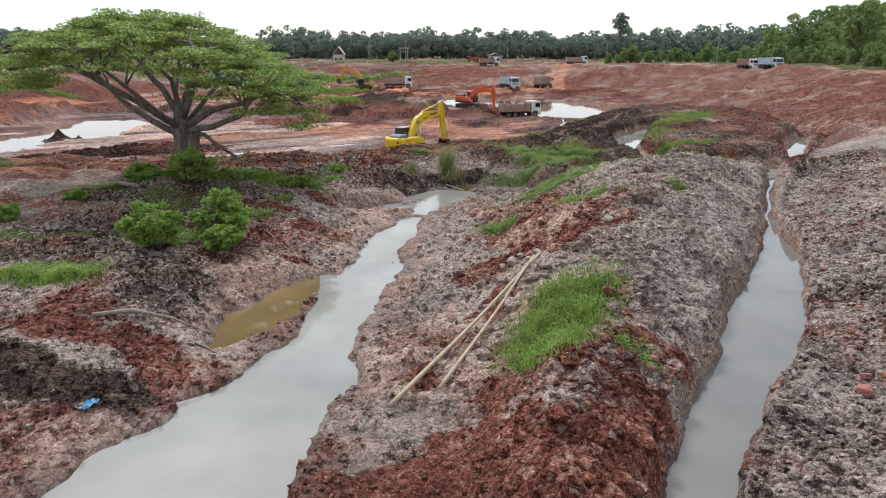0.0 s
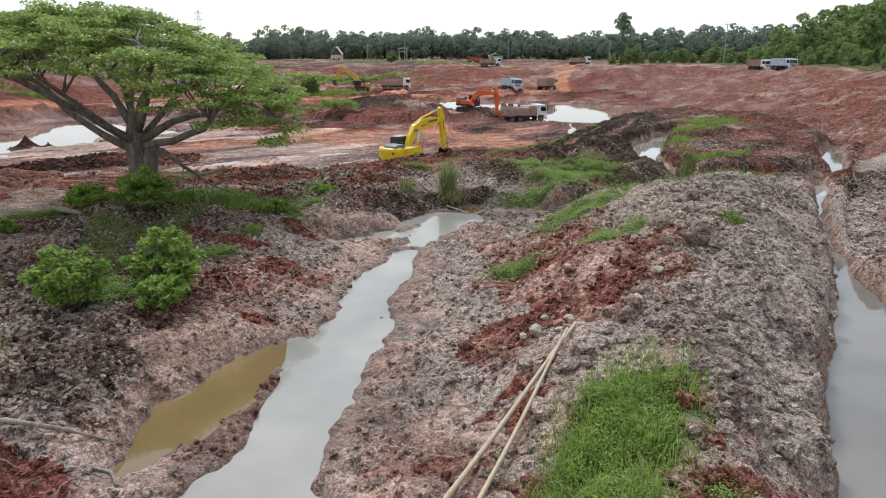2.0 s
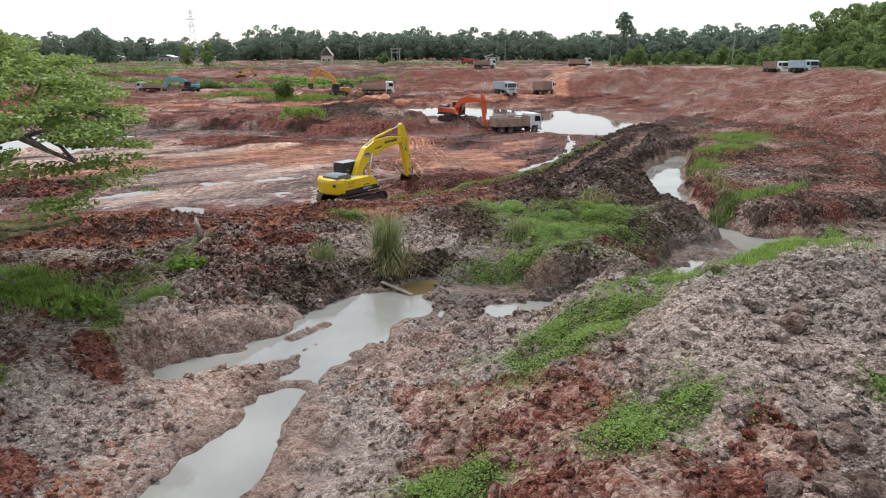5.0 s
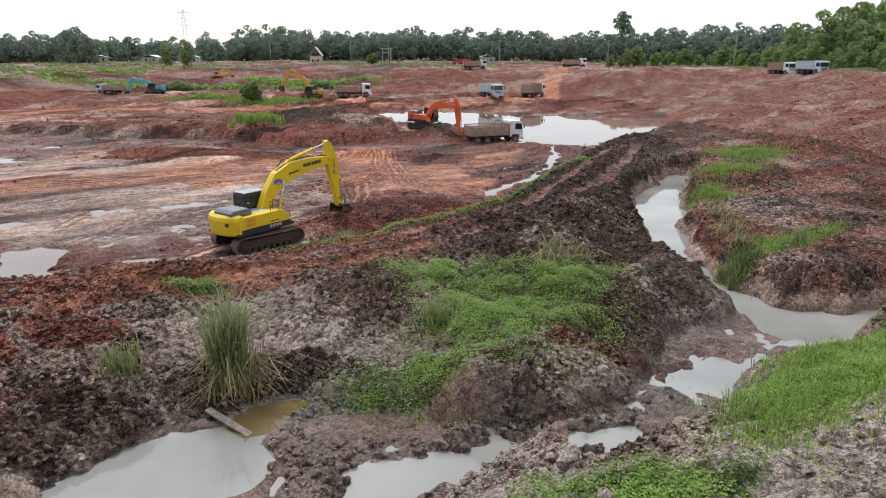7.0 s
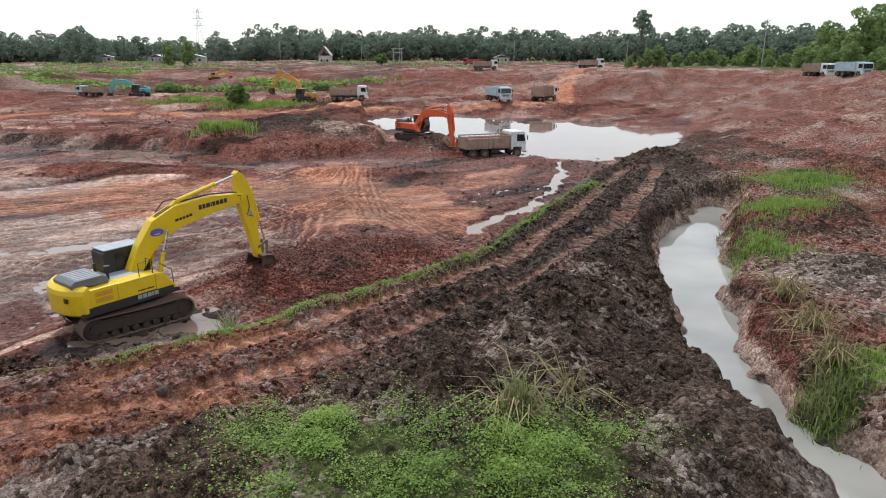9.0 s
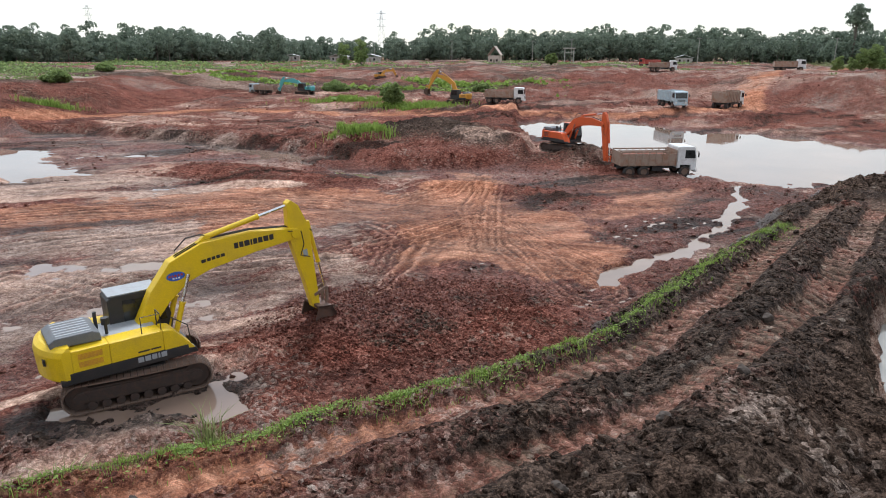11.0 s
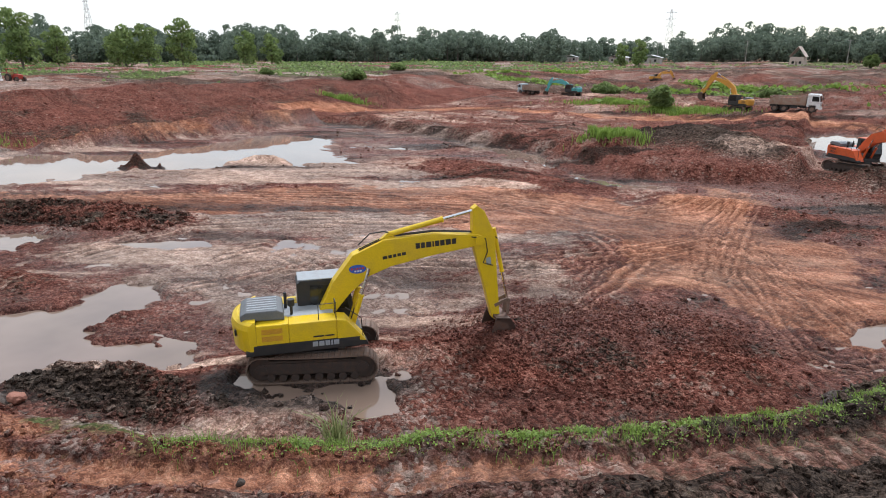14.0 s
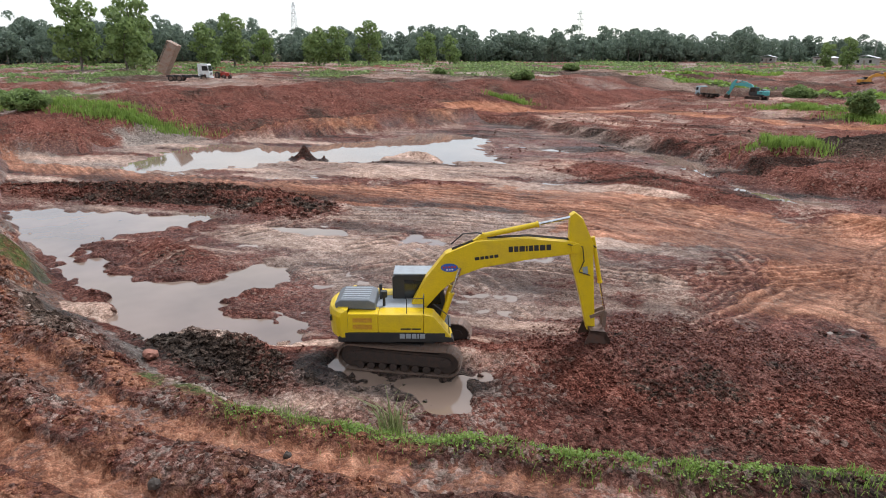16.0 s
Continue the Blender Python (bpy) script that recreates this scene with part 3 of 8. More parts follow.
def ground(x, y, fine=True):
    """Height of the ground, and what kinds of soil lie there."""
    x, y = np.asarray(x, float), np.asarray(y, float)
    wx, wy = x + 0.45 * fbm(x, y, 2.6, 4, 40), y + 0.45 * fbm(x, y, 2.6, 4, 50)
    n_big, n_mid = fbm(x, y, 14.0, 3, 1), fbm(x, y, 3.2, 4, 2)
    # land south of the pit
    z = 1.5 + 0.22 * n_big + 0.30 * n_mid
    z = z + 0.9 * blob(x, y, -17.0, 42.0, 5, 5) + 0.5 * blob(x, y, -8.0, 50.5, 3.5, 2.5) + 0.45 * blob(x, y, 3.5, 54.0, 4, 3) + 0.3 * blob(x, y, -15, 26, 5, 4)
    d, side, run, (hw,) = along(wx, wy, DITCH_WEST)
    west_edge = d - hw + 0.20 * fbm(x, y, 0.9, 3, 46)
    bank = np.where(side < 0, 0.26, 0.16)
    ridge_d, ridge_side, _, (crest,) = along(wx, wy, RIDGE)
    z = np.maximum(z, crest - 0.22 * np.maximum(ridge_d - 1.0, 0) + 0.30 * n_mid)
    spoil_d, _, spoil_run, (spoil_z,) = along(wx, wy, SPOIL)
    z = np.maximum(z, spoil_z - 0.42 * np.maximum(spoil_d - 0.7, 0) + 0.12 * n_mid)
    z = np.minimum(z, 0.10 + bank * np.maximum(west_edge, 0) + 0.35 * np.maximum(west_edge - 4.5, 0) * (side > 0) + 0.16 * n_mid * np.clip(west_edge, 0.3, 1.5) + 0.10 * np.sin(run * 4.2 + 3.0 * n_big + west_edge) * step(0.1, 0.7, west_edge) * step(4.5, 3.0, west_edge) * (side > 0) + np.minimum(west_edge, 0) * 1.2)
    # ground rising to the east, past the deep ditch
    toe_d, toe_side, _, _ = along(x, y, TOE_EAST)
    eb_d, _, _, (eb_z,) = along(x, y, BROW_EAST)
    loop = inside(x, y, [r[:2] for r in BROW_EAST])
    pit_d = inside(wx, wy, PIT)
    outer = np.where(loop > 0, 0.0, 1.0)
    far_rim = (y > 118) | (x < -70) | (toe_side > 0)
    share = np.where(toe_side * (y < 121) > 0, toe_d / (toe_d + eb_d + 1e-6), np.maximum(-pit_d, 0) / (np.maximum(-pit_d, 0) + eb_d + 1e-6))
    foot = np.where((toe_side > 0) & (y < 121), 0.45, -0.7)
    terrace = share + 0.05 * np.sin(share * 18.0) * step(150, 200, y)
    slope = foot + (eb_z - foot) * terrace + (0.30 * n_big + 0.20 * n_mid) * np.minimum(share * 8, 1)
    plateau = eb_z + 0.35 * n_big + 0.25 * fbm(x, y, 9.0, 3, 7)
    rim = np.where(loop > 0, slope, plateau)
    use_rim = ((toe_side > 0) & (y < 121)) | (y >= 121) | (loop <= 0) & ((x > 26) | (x < -76)) | (x < -70)
    sel = use_rim & (pit_d < 0.7)
    z = np.where(sel, rim, z)
    # the pit, with its steep southern edge
    brow_d, _, _, (brow_z,) = along(wx, wy, BROW)
    south = ~use_rim
    cut = np.clip(pit_d, -9, 9)
    edge = step(-1.9, 0.7, cut + 0.25 * n_mid)
    z = np.where(south & (cut > -6), np.minimum(z, np.maximum(brow_z + 0.06 * (-cut) + 0.1 * n_mid, -0.8) + 0.16 * np.maximum(-cut - 2.0, 0)), z)
    floor = -0.80 + 0.09 * fbm(x, y, 8.0, 3, 11) + 0.06 * n_mid
    floor = np.where(x > 2, np.maximum(floor, -0.84), floor)
    led_d, led_side, _, _ = along(wx, wy, LEDGE)
    behind = np.where(led_side < 0, led_d, -led_d)
    bench = step(-0.5, 0.6, behind) * (0.45 + 0.55 * step(22, 4, led_d))
    floor = floor + bench * (1.25 + 0.25 * n_mid) + 1.4 * step(155, 185, y)
    heap = 0.75 * blob(x, y, 2.5, 76.0, 5.0, 2.6, 50) + 0.5 * blob(x, y, -0.2, 74.0, 1.6, 1.6)
    heap = heap + 0.55 * blob(x, y, 7.8, 76.4, 2.6, 2.0, 45) + 1.0 * blob(x, y, -21.0, 103.0, 8.5, 3.2, -15) + 0.6 * blob(x, y, 0.0, 103.5, 8, 1.8, -5)
    heap = heap + 0.95 * blob(x, y, -40.0, 66.0, 10.5, 2.2, 45) + 0.7 * blob(x, y, -31.0, 73.2, 5.0, 1.6, 30)
    heap = heap + 1.6 * blob(x, y, 6.5, 119.0, 4.0, 3.2) + 0.6 * blob(x, y, 2.0, 127.0, 6, 5)
    heap = heap + 0.9 * step(0.35, 0.55, blob(x, y, -18.3, 121.5, 3.3, 2.6, 40)) + 2.0 * blob(x, y, -13.0, 130.0, 7.0, 5.5) + 1.5 * blob(x, y, -6.5, 124.5, 6, 3.5, -35)
    heap = heap + 1.5 * blob(x, y, -50.0, 84.0, 2.6, 1.6, 40) + 1.3 * blob(x, y, -49.3, 84.2, 0.6, 0.6) + 0.8 * blob(x, y, -42.0, 94.0, 5.0, 1.0, 35)
    heap = heap + 0.45 * blob(x, y, -15.5, 66.0, 1.5, 0.8, 20) + 0.5 * blob(x, y, -23.0, 64.5, 3.0, 1.4, 20) + 0.45 * blob(x, y, -8.5, 63.6, 2.0, 0.8, 20)
    heap = heap + 0.7 * blob(x, y, 12.0, 150.0, 5, 1.5, 10) + 0.8 * blob(x, y, 33.0, 128.0, 3.0, 1.0, 40)
    heap = heap + 0.5 * np.maximum(fbm(x, y, 11.0, 3, 19), 0) * step(105, 125, y) + 0.7 * blob(x, y, 22, 176, 8, 3)
    pond = np.maximum(np.maximum(inside(wx, wy, BIG_POND) / 2.0, inside(wx, wy, POND_WEST) / 1.4 + 0.3), inside(wx, wy, POND_NEAR) / 0.6 + 0.55)
    st_d, _, _, (st_hw,) = along(wx, wy, STREAM)
    pond = np.maximum(pond, (st_hw - st_d) / 0.5)
    lp_d, _, _, (lp_hw,) = along(wx, wy, LEDGE_POOLS)
    pond = np.maximum(pond, (lp_hw - lp_d) / 0.7 + 0.2)
    for cx, cy, rx, ry, turn in LOW_POOLS:
        pond = np.maximum(pond, (blob(wx, wy, cx, cy, rx, ry, turn) - 0.42) * 1.6)
    pond = pond + 0.8 * fbm(x, y, 1.3, 4, 45) * step(-1.2, -0.2, pond) * step(2.2, 0.6, pond)
    pond = np.where(y < 70, pond - 1.5 * step(0.62, 0.85, fbm(x, y, 1.5, 3, 47)) * step(3.0, 1.0, pond), pond)
    shore = step(-0.9, 0.9, pond)
    dry = floor + heap
    wetbed = np.minimum(dry, -0.97 - 0.25 * np.clip(pond, 0, 2)) + np.maximum(heap - 0.5, 0) * 0.9
    pitz = dry * (1 - shore) + wetbed * shore
    pad = blob(x, y, -2.5, 68.0, 5.0, 3.2, 45)
    pitz = np.maximum(pitz, pitz + 0.45 * step(0.1, 0.6, pad) * (1 - shore))
    pitz = np.where(inside(x, y, [(-9, 60), (-8, 70), (0, 77), (6, 72), (2, 64)]) > 0, np.minimum(pitz, -0.34 + 0.12 * n_mid - 0.36 * step(-0.35, 0.25, inside(wx, wy, EX_POOL) - 0.15 + 0.55 * fbm(x, y, 1.3, 3, 48)) + np.maximum(heap, 0) * 0.9), pitz)
    z = np.where(south, z * (1 - edge) + np.minimum(pitz, z) * edge, z)
    z = np.where(pit_d > 0.7, pitz, np.where(sel, np.where(pit_d > -4, pitz * step(-4, 0.7, pit_d) + z * (1 - step(-4, 0.7, pit_d)), z), z))
    # drains cut through the land
    z = np.where(near_isle(x, y, toe_side), z + 0.9 * blob(x, y, 40.0, 92.0, 5, 4) + 0.45 * blob(x, y, 28.0, 66.0, 4, 5) + 0.35 * blob(x, y, 27.0, 78.0, 4, 4), z)
    flat_d = inside(wx, wy, FLAT)
    flat = step(-0.65, 0.25, flat_d)
    ragged = fbm(x, y, 0.8, 3, 46)
    puddle = np.full(x.shape, -9.0)
    for pts in (FLAT_POOL, FLAT_SIDE, FLAT_BROWN):
        fp_d, _, _, (fp_hw,) = along(wx, wy, pts)
        puddle = np.maximum(puddle, fp_hw - fp_d + 0.30 * ragged)
    z = z * (1 - flat) + flat * np.minimum(z, 0.11 + 0.10 * n_mid - 0.26 * step(-0.5, 0.4, puddle))
    z = np.where((x > 9.5) & (y > 43) & (y < 58) & (x < 22), np.minimum(z, 0.55 + 0.55 * np.maximum(-flat_d, 0) + 0.15 * n_mid), z)
    edges = west_edge
    for pts, rise, deep in ((POOL_WEST, 0.8, 0.25), (POOLS_NORTH, 1.3, 0.25), (DITCH_NORTH, 1.7, 0.7)):
        d2, _, _, (h2,) = along(wx, wy, pts)
        e = d2 - h2 + 0.22 * ragged
        bank = np.where((y > 47.6) & (x < 1.2), 0.10 + 2.6 * np.maximum(e - 0.25, 0) + 0.3 * e, 0.02 + rise * e)
        z = np.minimum(z, np.where(e > 0, bank, np.maximum(e, -0.6) * deep))
        edges = np.minimum(edges, e)
    d3, side3, _, (h3,) = along(x + 0.25 * fbm(x, y, 2.0, 3, 60), y, DITCH_EAST)
    e3 = d3 - h3
    wall = np.where(side3 < 0, np.minimum(2.4 * e3, 1.0 + 0.55 * e3), np.minimum(2.2 * e3, 0.85 + 0.30 * e3)) + 0.12 * n_mid
    z = np.minimum(z, np.where(e3 > 0, wall, e3 * 1.2))
    edges = np.minimum(edges, e3)
    spit = along(wx, wy, [(-6.9, 20.2), (-6.1, 22.1), (-5.6, 23.5), (-5.4, 25.0), (-5.2, 26.2)])[0]
    z = np.maximum(z, 0.17 + 0.16 * n_mid - 0.50 * spit)
    z = np.maximum(z, 0.20 - 0.6 * along(x, y, [(-4.4, 38.6), (-3.2, 39.6), (-1.7, 40.2), (-1.2, 40.0)])[0])
    z = np.maximum(z, 0.15 - 0.5 * along(x, y, [(-2.6, 43.6), (-1.6, 44.8)])[0])
    berm_d = np.minimum(along(wx, wy, MUD_BERM)[0], along(wx, wy, MUD_RIM)[0] + 0.4)
    berm = step(1.1, 0.4, berm_d + 0.3 * ragged)
    z = np.where((y > 44) & (y < 51), np.maximum(z, 0.30 + 0.22 * ragged - 0.50 * berm_d), z)
    nook = along(wx, wy, FLAT_BROWN)
    z = np.minimum(z, np.where(nook[0] > nook[3][0], -0.05 + 1.4 * (nook[0] - nook[3][0]), -0.16))
    # wheel and track ruts along the haul road
    hd, hside, hrun, _ = along(x + 0.12 * n_mid, y, HAUL)
    lane = hd * hside
    on_road = step(5.2, 4.2, hd) * step(-2.4, -1.6, lane) * step(0, 6, hrun) * south
    belt = np.maximum(step(0.66, 0.50, np.abs(lane)), step(0.62, 0.46, np.abs(lane - 2.7)))
    berms = np.exp(-((lane + 1.2) / 0.34) ** 2) + 0.9 * np.exp(-((lane - 1.35) / 0.45) ** 2) + 0.8 * np.exp(-((lane - 3.8) / 0.4) ** 2)
    z = z + on_road * (-0.24 * belt + 0.28 * berms * (0.7 + 0.5 * n_mid))
    z = z + on_road * belt * 0.05 * np.sin(hrun * 2 * math.pi / 0.62)
    in_pit = (pit_d > 0.5)
    # kinds of ground
    near = south & ~in_pit
    n_patch, n_small = fbm(x, y, 5.0, 4, 21), fbm(x, y, 1.6, 3, 22)
    red = np.where(sel, 0.72 + 0.25 * n_patch, 0.0)
    red = np.where(in_pit, 0.85 + 0.25 * n_patch, red)
    red_bank = np.maximum(step(-1.0, 0.6, inside(wx, wy, RED_BANK) + 0.9 * n_small), step(-1.0, 0.6, inside(wx, wy, RED_FOOT) + 0.9 * n_small))
    streaky = fbm(x * 0.45 + y * 0.1, y - 0.25 * x, 1.7, 4, 24)
    red = np.where(near, np.maximum(red_bank * 0.95, 0.24 + 0.42 * n_patch), red)
    red_streak = (near & (x > -4) & (y < 33) & (ridge_side < 0)) * step(-0.05, 0.35, streaky) * step(8.5, 6.5, ridge_d)
    red = np.maximum(red, 0.85 * red_streak)
    for cx, cy, rx, ry, turn, w in ((5.0, 55.5, 1.6, 1.2, 0, 0.8), (-6.0, 49.5, 1.5, 1.0, 0, 0.8), (8.0, 14.5, 2.2, 2.2, 0, 0.8), (23.5, 69.5, 3.5, 2.0, 30, 0.9), (14.0, 16.0, 3.0, 2.0, 0, 0.5), (-1.0, 20.0, 2.0, 5.0, 5, 0.5)):
        red = np.maximum(red, w * blob(x, y, cx, cy, rx, ry, turn) * 1.15 * near)
    bank_red = inside(wx, wy, [(-16.0, 20.9), (-12.8, 20.3), (-10.8, 19.8), (-9.0, 19.5), (-7.1, 19.2), (-6.3, 18.6), (-7.8, 16.3), (-8.6, 15.6), (-8.9, 17.6), (-10.2, 18.6), (-13.0, 18.9)])
    red = np.maximum(red, step(-0.4, 0.3, bank_red + 0.3 * n_small) * near)
    for cx, cy, rx, ry, turn in ((-11.9, 37.1, 1.9, 0.6, -10), (-9.6, 36.2, 1.4, 0.6, -15), (-10.2, 43.3, 0.9, 1.2, 30), (-7.6, 39.8, 1.9, 0.7, -52), (-7.4, 34.4, 1.0, 0.8, 20), (-6.9, 29.0, 0.7, 0.5, 0), (-7.1, 34.1, 0.8, 0.6, 0), (-5.6, 24.0, 0.5, 2.4, -12)):
        red = np.maximum(red, step(0.25, 0.5, blob(x, y, cx, cy, rx, ry, turn) + 0.2 * n_small) * near)
    red = np.where(near & (toe_side > 0), 0.50 + 0.4 * n_patch + 0.3 * step(3, 12, toe_d), red)
    red = np.where(sel & (toe_side > 0) & (y < 121), 0.42 + 0.45 * n_patch + 0.5 * step(4, 16, toe_d), red)
    dark = np.where(near, 0.12 + 0.35 * n_patch, 0.0)
    dark = np.where(near & (x < -5) & (west_edge > 1), np.maximum(dark, 0.46 + 0.40 * n_patch), dark)
    dark = np.maximum(dark, near * step(7.0, 3.0, spoil_d) * (0.70 + 0.22 * n_small) * step(54, 58, y))
    dark = np.where(near & (y > 52) & (x < 14), np.maximum(dark, 0.42 + 0.3 * n_patch), dark)
    for cx, cy, rx, ry, w in ((-16.0, 30.0, 7.0, 6.5, 0.95), (-12.0, 36.5, 4.5, 6.0, 0.9), (-14.0, 15.5, 5, 2.8, 0.85), (-9.5, 24.0, 3.5, 3.5, 0.7), (14.5, 53.5, 2.5, 1.2, 0.6), (-7.0, 47.5, 4, 2, 0.6), (-13, 58, 8, 1.5, 0.7)):
        dark = np.maximum(dark, w * blob(x, y, cx, cy, rx, ry) * 1.1 * near)
    dark = np.where(in_pit, 0.25 * step(0.1, 0.6, n_patch), dark)
    dark = np.where(in_pit & (x > 3) & (y < 112), np.maximum(dark, 0.24 + 0.32 * n_patch), dark)
    for cx, cy, rx, ry, turn, w in ((-13.0, 129.0, 9, 7, 0, 1.1), (-6.0, 124.0, 7, 4, -35, 1.05), (-36.0, 118.6, 18.0, 1.3, -12, 0.8), (-62.0, 122.5, 10.0, 1.6, 10, 0.7), (6.0, 120.0, 7, 5, 0, 0.7), (-38.0, 66.0, 7.0, 2.2, 38, 0.5), (-9.0, 62.3, 6.0, 1.4, 15, 0.9), (-45.0, 122.0, 22, 2.0, -12, 0.6), (24.0, 92.0, 9, 7, 40, 0.75), (-3.0, 67.5, 3.0, 3.0, 0, 0.6)):
        dark = np.maximum(dark, w * blob(x, y, cx, cy, rx, ry, turn) * 1.1)
    orange = np.zeros(x.shape)
    trail = along(x, y, [(-75.0, 52.0, 2.0), (-63.0, 57.8, 2.2), (-50.0, 66.0, 2.6), (-39.3, 73.0, 3.0), (-32.0, 79.8, 3.5), (-25.0, 87.0, 4.5), (-17.0, 94.0, 4.5), (-6.0, 96.0, 4.5)])
    orange = np.maximum(orange, step(1.3, 0.5, trail[0] / trail[3][0] + 0.3 * n_small) * in_pit)
    fan = step(-1.3, 0.9, inside(wx, wy, FAN) + 0.8 * n_small) * in_pit
    orange = np.maximum(orange, fan)
    orange = np.maximum(orange, 0.62 * step(-1.5, 1.0, inside(wx, wy, SIDE_FAN) + 0.8 * n_small) * in_pit)
    far_trail = along(x, y, [(-80.0, 125.0), (-75.0, 133.0), (-63.0, 152.0), (-35.0, 157.0), (-9.0, 166.0), (12.0, 169.0), (30.0, 180.0), (36.0, 215.0), (52.0, 262.0), (90.0, 330.0)])[0]
    orange = np.maximum(orange, step(4.5, 2.0, far_trail + 1.5 * n_patch) * 0.85)
    orange = np.maximum(orange, step(4.0, 1.5, along(x, y, [(110.0, 330.0), (92.0, 230.0), (91.0, 170.0), (88.0, 138.0), (80.0, 114.0), (68.0, 84.0)])[0]) * 0.8)
    orange = np.where(near, on_road * ((0.37 + 0.26 * n_small + 0.25 * belt) * step(11, 4, x)), orange)
    dark = np.where(near, np.maximum(dark * (1 - 0.35 * on_road * belt), on_road * np.clip(berms, 0, 1) * (0.42 + 0.25 * n_small + 0.14 * step(4, 12, x))), dark)
    dark = np.where(near & (x > 2) & (spoil_d < 9), np.maximum(dark * (1 - 0.3 * on_road), on_road * (0.40 + 0.26 * step(6, 12, x) + 0.22 * n_small - 0.10 * belt)), dark)
    red = np.where(near, np.maximum(red, on_road * (0.84 + 0.2 * n_small)), red)
    orange = np.where(near & (y > 49) & (x < -16), np.maximum(orange, 0.40 + 0.3 * n_patch), orange)
    pale = np.where(near, step(1.9, 0.4, edges + 0.7 * n_small) * 0.80 * step(1.1, 0.3, z), 0.0)
    pale = np.where(near, np.maximum(pale, flat * (0.36 + 0.3 * n_small)), pale)
    dark = np.where(near, np.maximum(dark, flat * (0.34 + 0.34 * n_small)), dark)
    pale = np.where(near, np.maximum(pale, step(2.6, 1.0, np.abs(west_edge - 1.8) + 0.9 * n_small) * 0.62 * step(-0.1, 0.3, n_patch)), pale)
    pale = np.where(in_pit, np.maximum(step(0.15, 0.6, fbm(x, y, 7.0, 4, 33)) * 0.50, 0.88 * blob(x, y, -11.0, 77.0, 11.0, 5.0, 40)) * (1 - 0.7 * orange), pale)
    pale = np.where(in_pit & (y > 100) & (x < -30), np.maximum(pale, 0.25 + 0.35 * n_patch), pale)
    for cx, cy, rx, ry, turn in ((2.8, 77.0, 5.4, 4.2, 45), (-22.0, 103.0, 9.0, 4.0, -15), (5.8, 102.0, 4.6, 3.6, 20), (9.5, 79.5, 2.5, 3.0, 20), (-42.0, 94.0, 5.5, 1.6, 35), (-50.0, 84.0, 3.6, 2.4, 40), (-16.0, 66.0, 3, 1.6, 20), (-22.0, 64.0, 3.5, 2.0, 20)):
        gravel = step(0.25, 0.55, blob(x, y, cx, cy, rx, ry, turn) + 0.12 * n_small)
        gravel = gravel * (1 - fan)
        red, orange, pale, dark = red + (1.05 - red) * gravel, orange * (1 - gravel), pale * (1 - gravel), np.maximum(dark * (1 - 0.6 * gravel), (0.30 + 0.22 * n_small) * gravel)
    green = np.zeros(x.shape)
    for cx, cy, rx, ry, turn in WEEDS:
        green = np.maximum(green, 0.72 * step(0.25, 0.6, blob(x, y, cx, cy, rx, ry, turn) + 0.22 * n_small))
    strip = along(x, y, [r[:2] for r in BROW[5:14]])[0]
    green = np.maximum(green, step(0.9, 0.3, strip + 0.4 * n_small) * (0.45 + 0.3 * n_small))
    meadow = step(0.15, 0.40, fbm(x, y, 26.0, 4, 71)) * step(-125, -150, x - 0.25 * (y - 150)) * 0.9
    green = np.maximum(green, np.where(sel, meadow, 0))
    green = np.maximum(green, np.where(sel, step(0.1, 0.4, fbm(x * 0.35, y, 12.0, 3, 73)) * step(186, 200, y) * step(252, 240, y) * step(5, -15, x) * 0.95, 0))
    green = np.maximum(green, np.where(near & (y > 30), step(0.35, 0.6, n_patch) * step(2.0, 4.0, west_edge) * step(-6, -9, x) * 0.65, 0))
    green = np.maximum(green, np.where((loop < 0) & (y > 60) & (x > 86), 0.7, 0))
    bands = fbm(x * 0.45 - y * 0.2, y, 22.0, 4, 81)
    away = sel & (np.hypot(x, y - 60) > 60)
    rimside = (toe_side > 0) & (y < 125) | (x > 46) & (y < 200)
    dark = np.where(away & ~rimside, np.maximum(dark, step(0.0, 0.5, bands) * 0.62), dark)
    red = np.where(sel & rimside, np.maximum(red, 0.72 + 0.25 * n_patch), red)
    dark = np.where(sel & rimside, dark * 0.45 + 0.12 * n_small, dark)
    isle = near & (x > 18.5) & (y > 56) & (toe_side <= 0)
    dark = np.where(isle, np.maximum(dark, 0.46 + 0.34 * n_small), dark)
    red = np.where(isle, np.maximum(0.68 + 0.3 * n_patch, 1.15 * blob(x, y, 27.5, 79.0, 4.5, 3.0, 40)), red)
    pale = np.where(away & ~rimside, np.maximum(pale, step(0.25, 0.7, fbm(x * 0.35, y, 15.0, 4, 83)) * 0.5), pale)
    red = np.where(away & (loop < 0), 0.60 + 0.35 * n_patch, red)
    scrub = step(0.28, 0.50, fbm(x * 0.6, y, 18.0, 4, 85)) * 0.75
    green = np.where(away & (loop < -4) & (x < 60), np.maximum(green, scrub), green)
    green = np.where(loop < -200, np.maximum(green, 0.30 + 0.3 * n_patch), green)
    gap = (x < -58) & (x > -84) & (y > 56) & (y < 125) & ~in_pit
    red, green, pale = np.where(gap, 0.85, red), np.where(gap, green * 0.25, green), np.where(gap, pale * 0.5, pale)
    wet = np.clip(np.where(in_pit, step(0.5, -0.15, z - PIT_LEVEL) * 0.85, np.where(near, step(0.35, 0.02, z - DITCH_LEVEL) * 0.9, 0)), 0, 1)
    wet = np.maximum(wet, in_pit * pale * 0.45 * step(-0.1, 0.3, n_small))
